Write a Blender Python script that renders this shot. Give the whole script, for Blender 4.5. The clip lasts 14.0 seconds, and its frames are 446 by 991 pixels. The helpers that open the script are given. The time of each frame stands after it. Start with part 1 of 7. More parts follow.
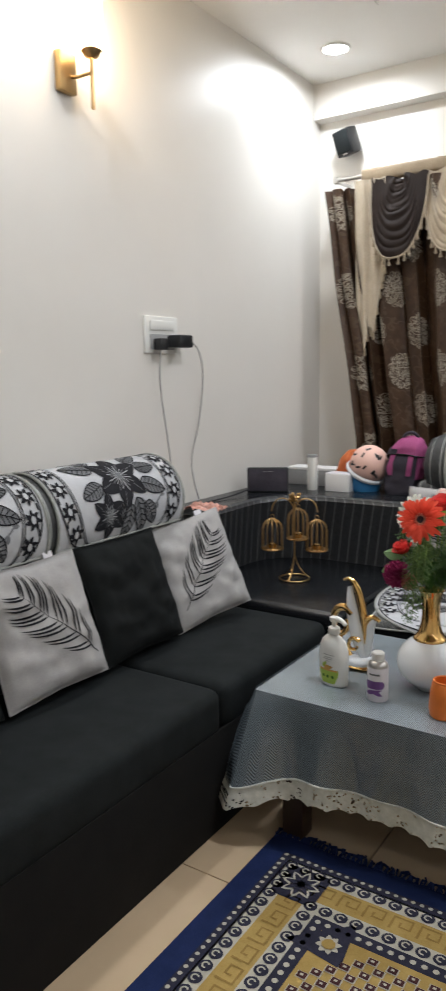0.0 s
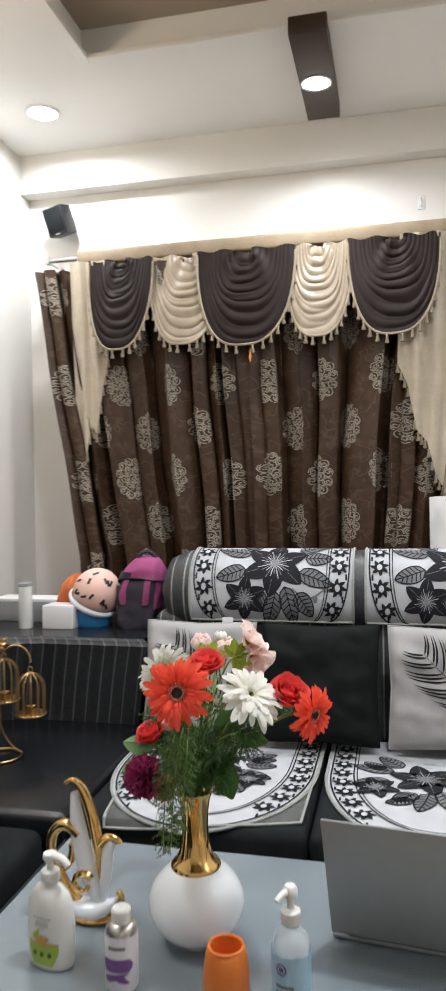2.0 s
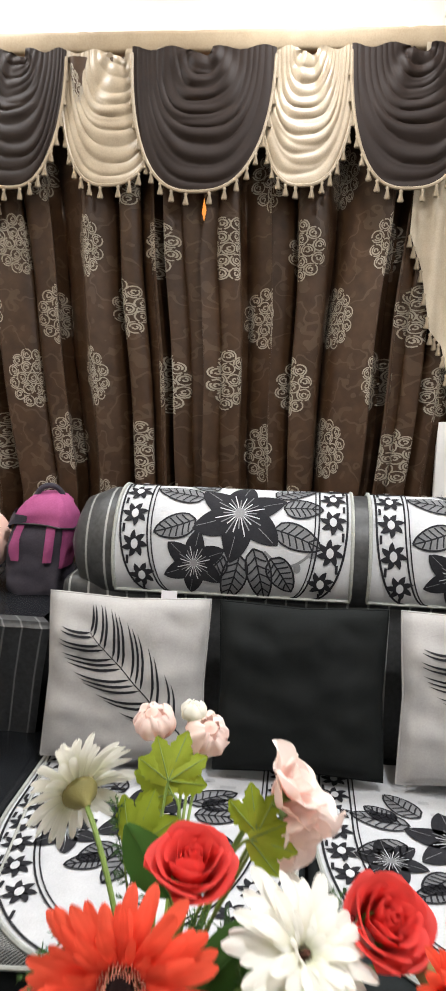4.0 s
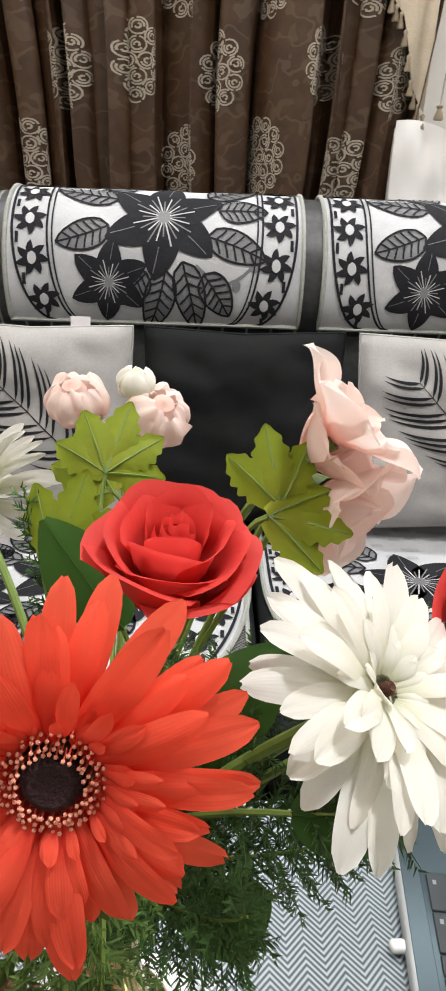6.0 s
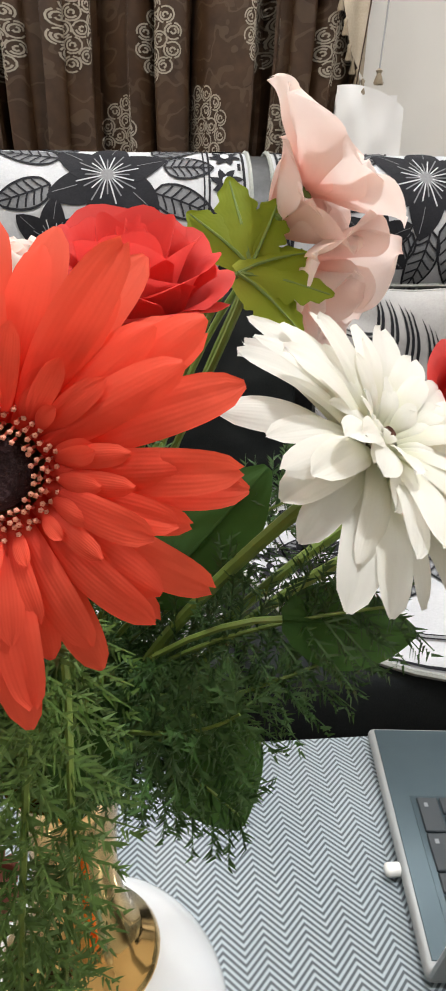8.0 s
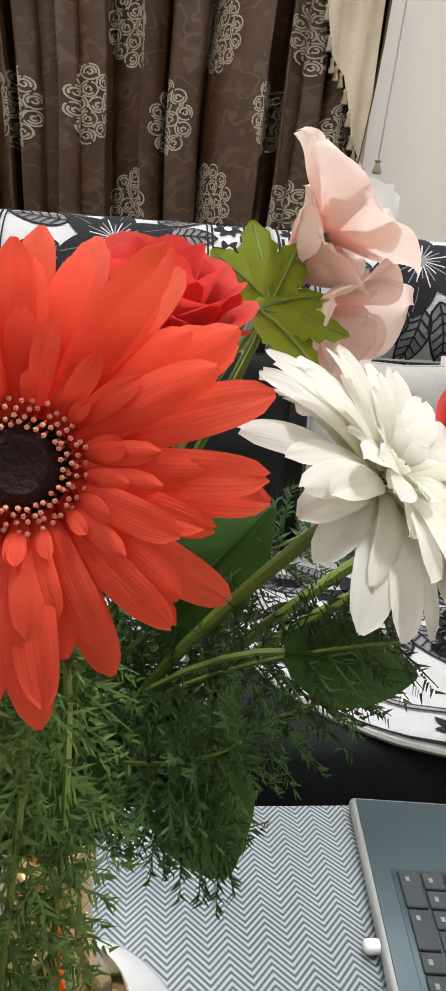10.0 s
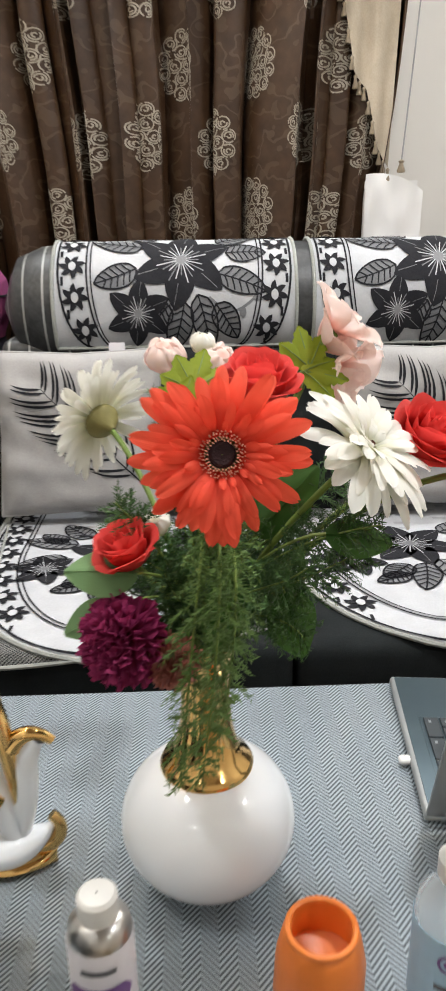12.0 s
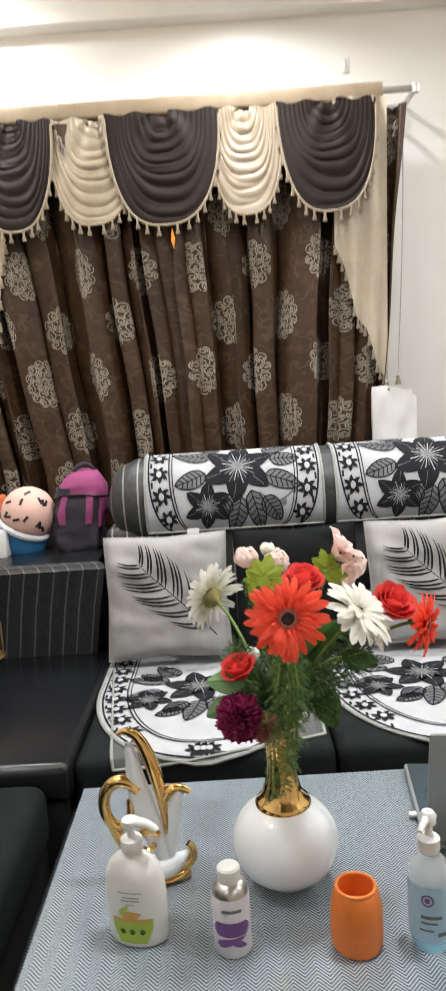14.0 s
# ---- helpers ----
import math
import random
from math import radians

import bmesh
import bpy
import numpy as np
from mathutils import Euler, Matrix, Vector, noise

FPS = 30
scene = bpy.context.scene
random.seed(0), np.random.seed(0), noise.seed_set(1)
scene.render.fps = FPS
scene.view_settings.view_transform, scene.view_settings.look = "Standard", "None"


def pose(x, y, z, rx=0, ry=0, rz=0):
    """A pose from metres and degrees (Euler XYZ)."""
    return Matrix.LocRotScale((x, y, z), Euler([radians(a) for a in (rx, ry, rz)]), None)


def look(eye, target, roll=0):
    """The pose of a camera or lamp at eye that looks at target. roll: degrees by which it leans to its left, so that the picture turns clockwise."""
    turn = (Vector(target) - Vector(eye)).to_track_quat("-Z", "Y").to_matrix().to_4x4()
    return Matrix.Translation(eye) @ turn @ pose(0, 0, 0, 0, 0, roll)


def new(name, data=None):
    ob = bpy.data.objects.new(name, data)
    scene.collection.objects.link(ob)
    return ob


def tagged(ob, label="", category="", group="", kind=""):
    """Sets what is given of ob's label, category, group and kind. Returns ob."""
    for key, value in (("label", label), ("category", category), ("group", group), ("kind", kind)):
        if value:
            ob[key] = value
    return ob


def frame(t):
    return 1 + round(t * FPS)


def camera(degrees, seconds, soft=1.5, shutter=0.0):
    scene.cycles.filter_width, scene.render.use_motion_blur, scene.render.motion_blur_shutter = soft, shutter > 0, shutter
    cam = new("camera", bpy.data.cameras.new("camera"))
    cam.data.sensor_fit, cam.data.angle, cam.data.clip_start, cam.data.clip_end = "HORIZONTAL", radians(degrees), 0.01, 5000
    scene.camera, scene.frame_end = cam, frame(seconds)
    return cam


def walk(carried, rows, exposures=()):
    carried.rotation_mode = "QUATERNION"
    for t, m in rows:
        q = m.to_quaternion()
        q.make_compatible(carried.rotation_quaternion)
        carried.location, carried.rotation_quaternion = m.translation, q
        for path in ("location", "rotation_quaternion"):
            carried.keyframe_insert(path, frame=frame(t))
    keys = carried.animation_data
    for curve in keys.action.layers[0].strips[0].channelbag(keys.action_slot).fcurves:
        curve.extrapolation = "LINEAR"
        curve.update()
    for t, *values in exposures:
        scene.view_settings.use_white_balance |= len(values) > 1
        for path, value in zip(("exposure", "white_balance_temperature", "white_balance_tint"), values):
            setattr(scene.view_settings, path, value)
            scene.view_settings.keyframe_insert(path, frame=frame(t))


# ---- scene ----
cam = camera(33.1, 14.0, soft=1.9, shutter=0.5)
PATH = [
    (0, (0.422, -0.394, 1.286), (-0.545, 1.062, 1.007), -0.9),
    (0.5, (0.369, -0.377, 1.272), (-0.466, 1.162, 1.006), -1.2),
    (1, (0.349, -0.168, 1.274), (-0.416, 1.422, 1.126), -1.0),
    (1.5, (0.305, 0.021, 1.279), (-0.292, 1.685, 1.195), -0.7),
    (2, (0.167, 0.229, 1.264), (-0.227, 1.954, 1.239), -0.9),
    (2.5, (0.047, 0.418, 1.274), (-0.258, 2.159, 1.202), -1.0),
    (2.7, (0.03, 0.52, 1.272), (-0.283, 2.258, 1.145), -0.2),
    (4.8, (-0.14, 1.139, 1.291), (-0.268, 2.869, 0.941), 2.2),
    (5, (-0.144, 1.161, 1.262), (-0.301, 2.874, 0.849), 2.7),
    (5.5, (-0.149, 1.232, 1.136), (-0.266, 2.875, 0.489), 0.8),
    (6, (-0.142, 1.235, 1.088), (-0.089, 2.857, 0.379), 2.3),
    (6.5, (-0.154, 1.152, 1.093), (-0.095, 2.79, 0.426), 1.5),
    (7, (-0.155, 1.135, 1.089), (-0.136, 2.794, 0.47), 1.2),
    (7.5, (-0.158, 1.252, 0.993), (-0.11, 2.88, 0.298), 1.1),
    (8, (-0.144, 1.235, 0.988), (0.005, 2.862, 0.309), 0.6),
    (10.5, (-0.155, 1.229, 0.973), (0.029, 2.913, 0.459), 4.2),
    (11, (-0.151, 1.219, 0.987), (0.014, 2.901, 0.461), 3.6),
    (11.5, (-0.175, 1.128, 1.004), (-0.089, 2.797, 0.421), 1.4),
    (12, (-0.198, 0.937, 1.062), (-0.139, 2.605, 0.472), -0.8),
    (12.5, (-0.214, 0.843, 1.103), (-0.239, 2.524, 0.549), -2.1),
    (13, (-0.207, 0.707, 1.141), (-0.275, 2.421, 0.705), -3.0),
    (13.5, (-0.189, 0.548, 1.19), (-0.256, 2.283, 0.848), -3.5),
    (14, (-0.25, 0.404, 1.249), (-0.267, 2.154, 0.992), -3.8),
]
EXPOSURES = [(0.0, -0.08, 6350, 10), (1.5, -0.05, 6350, 10), (2.0, 0.24, 6350, 10), (2.5, 0.34, 6400, 10), (5.0, 0.68, 6700, 10), (6.2, 0.42, 6700, 10), (8.0, 0.42, 6700, 10), (10.5, 0.36, 6700, 10), (11.2, 0.38, 6700, 10), (12.0, 0.5, 6650, 10), (14.0, 0.5, 6600, 10)]
walk(cam, [(t, look(eye, target, roll)) for t, eye, target, roll in PATH], EXPOSURES)

# ---- light ----
world = bpy.data.worlds.new("world")
world.use_nodes = True
scene.world = world
world.node_tree.nodes["Background"].inputs[0].default_value = (0.02, 0.03, 0.06, 1)
world.node_tree.nodes["Background"].inputs[1].default_value = 0.3

WALL_X, WALL_Y, CEIL = -1.475, 3.46, 2.77
RIGHT_X, FRONT_Y = 2.125, -1.94
# The first downlight is known; the other five are added out of view as fill.
DOWNLIGHTS_AND_FILL = [(-1.19, 3.03, 10), (-1.19, 1.1, 8), (-1.19, -0.9, 4), (1.88, 3.03, 14), (1.88, 1.1, 10), (1.88, -0.9, 5)]


def lamp(name, m, power, size, colour, spread=170):
    data = bpy.data.lights.new(name, "AREA")
    data.shape, data.size, data.energy, data.color = "DISK", size, power, colour
    data.spread = radians(spread)
    ob = new(name, data)
    ob.matrix_world = m
    return ob


# Beams of the one known downlight and the five added fill lamps.
for x, y, watts in DOWNLIGHTS_AND_FILL:
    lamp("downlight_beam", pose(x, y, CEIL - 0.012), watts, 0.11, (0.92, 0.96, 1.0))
# Unseen fill lamp added in the recess to brighten table and curtains.
lamp("recess_beam", pose(0.38, 1.55, CEIL + 0.07), 21, 0.2, (0.95, 0.97, 1.0))
lamp("spot_beam", pose(-0.10, 2.97, CEIL - 0.070), 9, 0.09, (0.95, 0.97, 1.0), 150)
glow = bpy.data.lights.new("sconce_bulb", "POINT")
glow.energy, glow.color, glow.shadow_soft_size = 6, (1.0, 0.74, 0.46), 0.05
new("sconce_bulb", glow).location = (WALL_X + 0.085, 1.595, 2.41)


# ---- materials ----
class Nodes:
    """Short hand for a node tree."""

    def __init__(self, name):
        self.mat = bpy.data.materials.new(name)
        self.mat.use_nodes = True
        self.tree = self.mat.node_tree
        self.bsdf = self.tree.nodes["Principled BSDF"]

    def add(self, kind, **props):
        n = self.tree.nodes.new(kind)
        for k, v in props.items():
            if k == "operation":
                n.operation = v
            elif k == "data_type":
                n.data_type = v
            elif k == "blend_type":
                n.blend_type = v
            elif k == "feature":
                n.feature = v
            elif k == "distance":
                n.distance = v
        return n

    def link(self, a, b):
        self.tree.links.new(a, b)

    def coord(self, scale=(1, 1, 1), turn=0, which="Object"):
        tc = self.add("ShaderNodeTexCoord")
        mp = self.add("ShaderNodeMapping")
        mp.inputs["Scale"].default_value = scale
        mp.inputs["Rotation"].default_value = (0, 0, turn)
        self.link(tc.outputs[which], mp.inputs["Vector"])
        return mp.outputs["Vector"]

    def math(self, op, a, b=None, c=None):
        n = self.add("ShaderNodeMath", operation=op)
        for i, v in enumerate((a, b, c)):
            if v is None:
                continue
            if isinstance(v, (int, float)):
                n.inputs[i].default_value = v
            else:
                self.link(v, n.inputs[i])
        return n.outputs[0]

    def noise(self, scale, detail=4, vector=None, rough=0.55):
        n = self.add("ShaderNodeTexNoise")
        n.inputs["Scale"].default_value = scale
        n.inputs["Detail"].default_value = detail
        n.inputs["Roughness"].default_value = rough
        self.link(vector if vector is not None else self.coord(), n.inputs["Vector"])
        return n.outputs["Fac"]

    def ramp(self, fac, stops):
        n = self.add("ShaderNodeValToRGB")
        el = n.color_ramp.elements
        while len(el) < len(stops):
            el.new(0.5)
        for e, (p, col) in zip(el, stops):
            e.position, e.color = p, (*col, 1)
        self.link(fac, n.inputs["Fac"])
        return n.outputs["Color"]

    def mix(self, fac, a, b, blend="MIX"):
        n = self.add("ShaderNodeMix", data_type="RGBA", blend_type=blend)
        for sock, v in ((n.inputs[0], fac), (n.inputs[6], a), (n.inputs[7], b)):
            if isinstance(v, (int, float)):
                sock.default_value = v
            elif isinstance(v, tuple):
                sock.default_value = (*v, 1)
            else:
                self.link(v, sock)
        return n.outputs[2]

    def bump(self, height, strength=0.3, dist=0.002):
        n = self.add("ShaderNodeBump")
        n.inputs["Strength"].default_value = strength
        n.inputs["Distance"].default_value = dist
        self.link(height, n.inputs["Height"])
        self.link(n.outputs["Normal"], self.bsdf.inputs["Normal"])

    def set(self, **kw):
        names = dict(colour="Base Color", rough="Roughness", metal="Metallic", coat="Coat Weight", coat_rough="Coat Roughness",
                     sheen="Sheen Weight", glass="Transmission Weight", ior="IOR", alpha="Alpha", sss="Subsurface Weight",
                     glow="Emission Color", power="Emission Strength", spec="Specular IOR Level")
        for k, v in kw.items():
            sock = self.bsdf.inputs[names[k]]
            if isinstance(v, (int, float)):
                sock.default_value = v
            elif isinstance(v, tuple):
                sock.default_value = (*v, 1)
            else:
                self.link(v, sock)
        return self.mat


def plain(name, colour, rough=0.5, vary=0.12, scale=30, bump=0.0, bump_scale=200, **kw):
    """A surface with soft colour variation at two scales and a fine relief."""
    n = Nodes(name)
    big = n.noise(scale * 0.15, 3)
    small = n.noise(scale, 5)
    f = n.math("ADD", n.math("MULTIPLY", big, 0.6), n.math("MULTIPLY", small, 0.4))
    lo = tuple(c * (1 - vary) for c in colour)
    hi = tuple(min(1, c * (1 + vary)) for c in colour)
    n.set(colour=n.ramp(f, [(0.3, lo), (0.7, hi)]), rough=rough, **kw)
    if bump:
        n.bump(n.noise(bump_scale, 4), bump)
    return n.mat


def wall_paint():
    n = Nodes("wall_paint")
    f = n.noise(1.3, 4)
    n.set(colour=n.ramp(f, [(0.3, (0.72, 0.695, 0.65)), (0.7, (0.77, 0.745, 0.70))]), rough=0.42)
    n.bump(n.noise(60, 5), 0.06, 0.001)
    return n.mat


def pinstripe(name, axis, pitch):
    """Charcoal leatherette with thin pale stripes."""
    n = Nodes(name)
    sep = n.add("ShaderNodeSeparateXYZ")
    n.link(n.coord(), sep.inputs[0])
    fr = n.math("FRACT", n.math("DIVIDE", sep.outputs[axis], pitch))
    line = n.math("LESS_THAN", n.math("ABSOLUTE", n.math("SUBTRACT", fr, 0.5)), 0.055)
    base = n.ramp(n.noise(90, 5), [(0.3, (0.028, 0.029, 0.030)), (0.7, (0.055, 0.057, 0.058))])
    n.set(colour=n.mix(line, base, (0.30, 0.31, 0.30)), rough=0.45)
    n.bump(n.noise(350, 3), 0.2, 0.001)
    return n.mat


def herringbone():
    n = Nodes("herringbone_oilcloth")
    sep = n.add("ShaderNodeSeparateXYZ")
    n.link(n.coord(which="UV"), sep.inputs[0])
    zig = n.math("PINGPONG", sep.outputs[0], 0.0172)
    t = n.math("FRACT", n.math("DIVIDE", n.math("ADD", sep.outputs[1], n.math("MULTIPLY", zig, 1.1)), 0.0066))
    tri = n.math("ABSOLUTE", n.math("SUBTRACT", t, 0.5))
    col = n.ramp(tri, [(0.2, (0.048, 0.063, 0.074)), (0.3, (0.355, 0.42, 0.46))])
    soft = n.noise(3.0, 3)
    n.set(colour=n.mix(n.math("MULTIPLY", soft, 0.22), col, (0.22, 0.26, 0.29)), rough=0.45, coat=1.0, coat_rough=0.09)
    n.bump(n.noise(9, 3), 0.12, 0.004)
    return n.mat


def lace_cloth():
    n = Nodes("lace")
    v = n.add("ShaderNodeTexVoronoi", feature="F1")
    v.inputs["Scale"].default_value = 105
    n.link(n.coord(which="UV"), v.inputs["Vector"])
    holes = n.math("LESS_THAN", v.outputs["Distance"], 0.32)
    patch = n.math("GREATER_THAN", n.noise(20, 2, n.coord(which="UV")), 0.47)
    n.set(colour=n.ramp(n.noise(60, 4), [(0.3, (0.55, 0.56, 0.50)), (0.7, (0.74, 0.74, 0.68))]), rough=0.7,
          alpha=n.math("SUBTRACT", 1.0, n.math("MULTIPLY", holes, patch)))
    return n.mat


def fabric(name, lo, hi, weave=700, sheen=0.0, rough=0.85, bump=0.35, spec=0.2):
    n = Nodes(name)
    sep = n.add("ShaderNodeSeparateXYZ")
    n.link(n.coord(), sep.inputs[0])
    w = n.math("ADD", n.math("SINE", n.math("MULTIPLY", sep.outputs[0], weave * 3)), n.math("SINE", n.math("MULTIPLY", sep.outputs[2], weave * 3)))
    f = n.math("ADD", n.math("MULTIPLY", n.noise(14, 4), 0.6), n.math("MULTIPLY", n.noise(260, 3), 0.4))
    n.set(colour=n.ramp(f, [(0.32, lo), (0.68, hi)]), rough=rough, sheen=sheen, spec=spec)
    n.bump(n.math("ADD", n.noise(500, 3), n.math("MULTIPLY", w, 0.02)), bump, 0.0015)
    return n.mat


def curtain_cloth():
    """Dark brown jacquard with a faint trailing figure."""
    n = Nodes("brown_jacquard")
    uv = n.coord(which="UV")
    line = n.math("LESS_THAN", n.math("ABSOLUTE", n.math("SUBTRACT", n.noise(9, 2, uv), 0.5)), 0.014)
    leaf = n.math("GREATER_THAN", n.noise(22, 1, uv), 0.63)
    fig = n.math("MAXIMUM", line, n.math("MULTIPLY", leaf, 0.7))
    base = n.ramp(n.noise(25, 5), [(0.3, (0.029, 0.0130, 0.0050)), (0.7, (0.053, 0.0258, 0.0112))])
    n.set(colour=n.mix(n.math("MULTIPLY", fig, 0.5), base, (0.085, 0.055, 0.034)), rough=0.46, spec=0.32)
    n.bump(n.noise(420, 3), 0.25, 0.001)
    return n.mat


def petal_mat(name, base, tip, rough=0.6):
    """Silk petal: colour runs from the base to the tip (UV y), with veins along it."""
    n = Nodes(name)
    sep = n.add("ShaderNodeSeparateXYZ")
    n.link(n.coord(which="UV"), sep.inputs[0])
    col = n.ramp(sep.outputs[1], [(0.05, base), (0.6, tip)])
    vein = n.math("MULTIPLY", n.math("SINE", n.math("MULTIPLY", sep.outputs[0], 60)), 0.5)
    info = n.add("ShaderNodeObjectInfo")
    col = n.mix(n.math("MULTIPLY", info.outputs["Random"], 0.18), col, tuple(c * 0.86 for c in tip))
    n.set(colour=col, rough=rough, spec=0.25)
    thin = n.add("ShaderNodeBsdfTranslucent")
    n.link(col, thin.inputs["Color"])
    both = n.add("ShaderNodeMixShader")
    both.inputs[0].default_value = 0.42
    n.link(n.bsdf.outputs[0], both.inputs[1])
    n.link(thin.outputs[0], both.inputs[2])
    n.link(both.outputs[0], n.tree.nodes["Material Output"].inputs["Surface"])
    n.bump(n.math("ADD", n.math("MULTIPLY", vein, 0.4), n.noise(220, 3)), 0.15, 0.0006)
    return n.mat


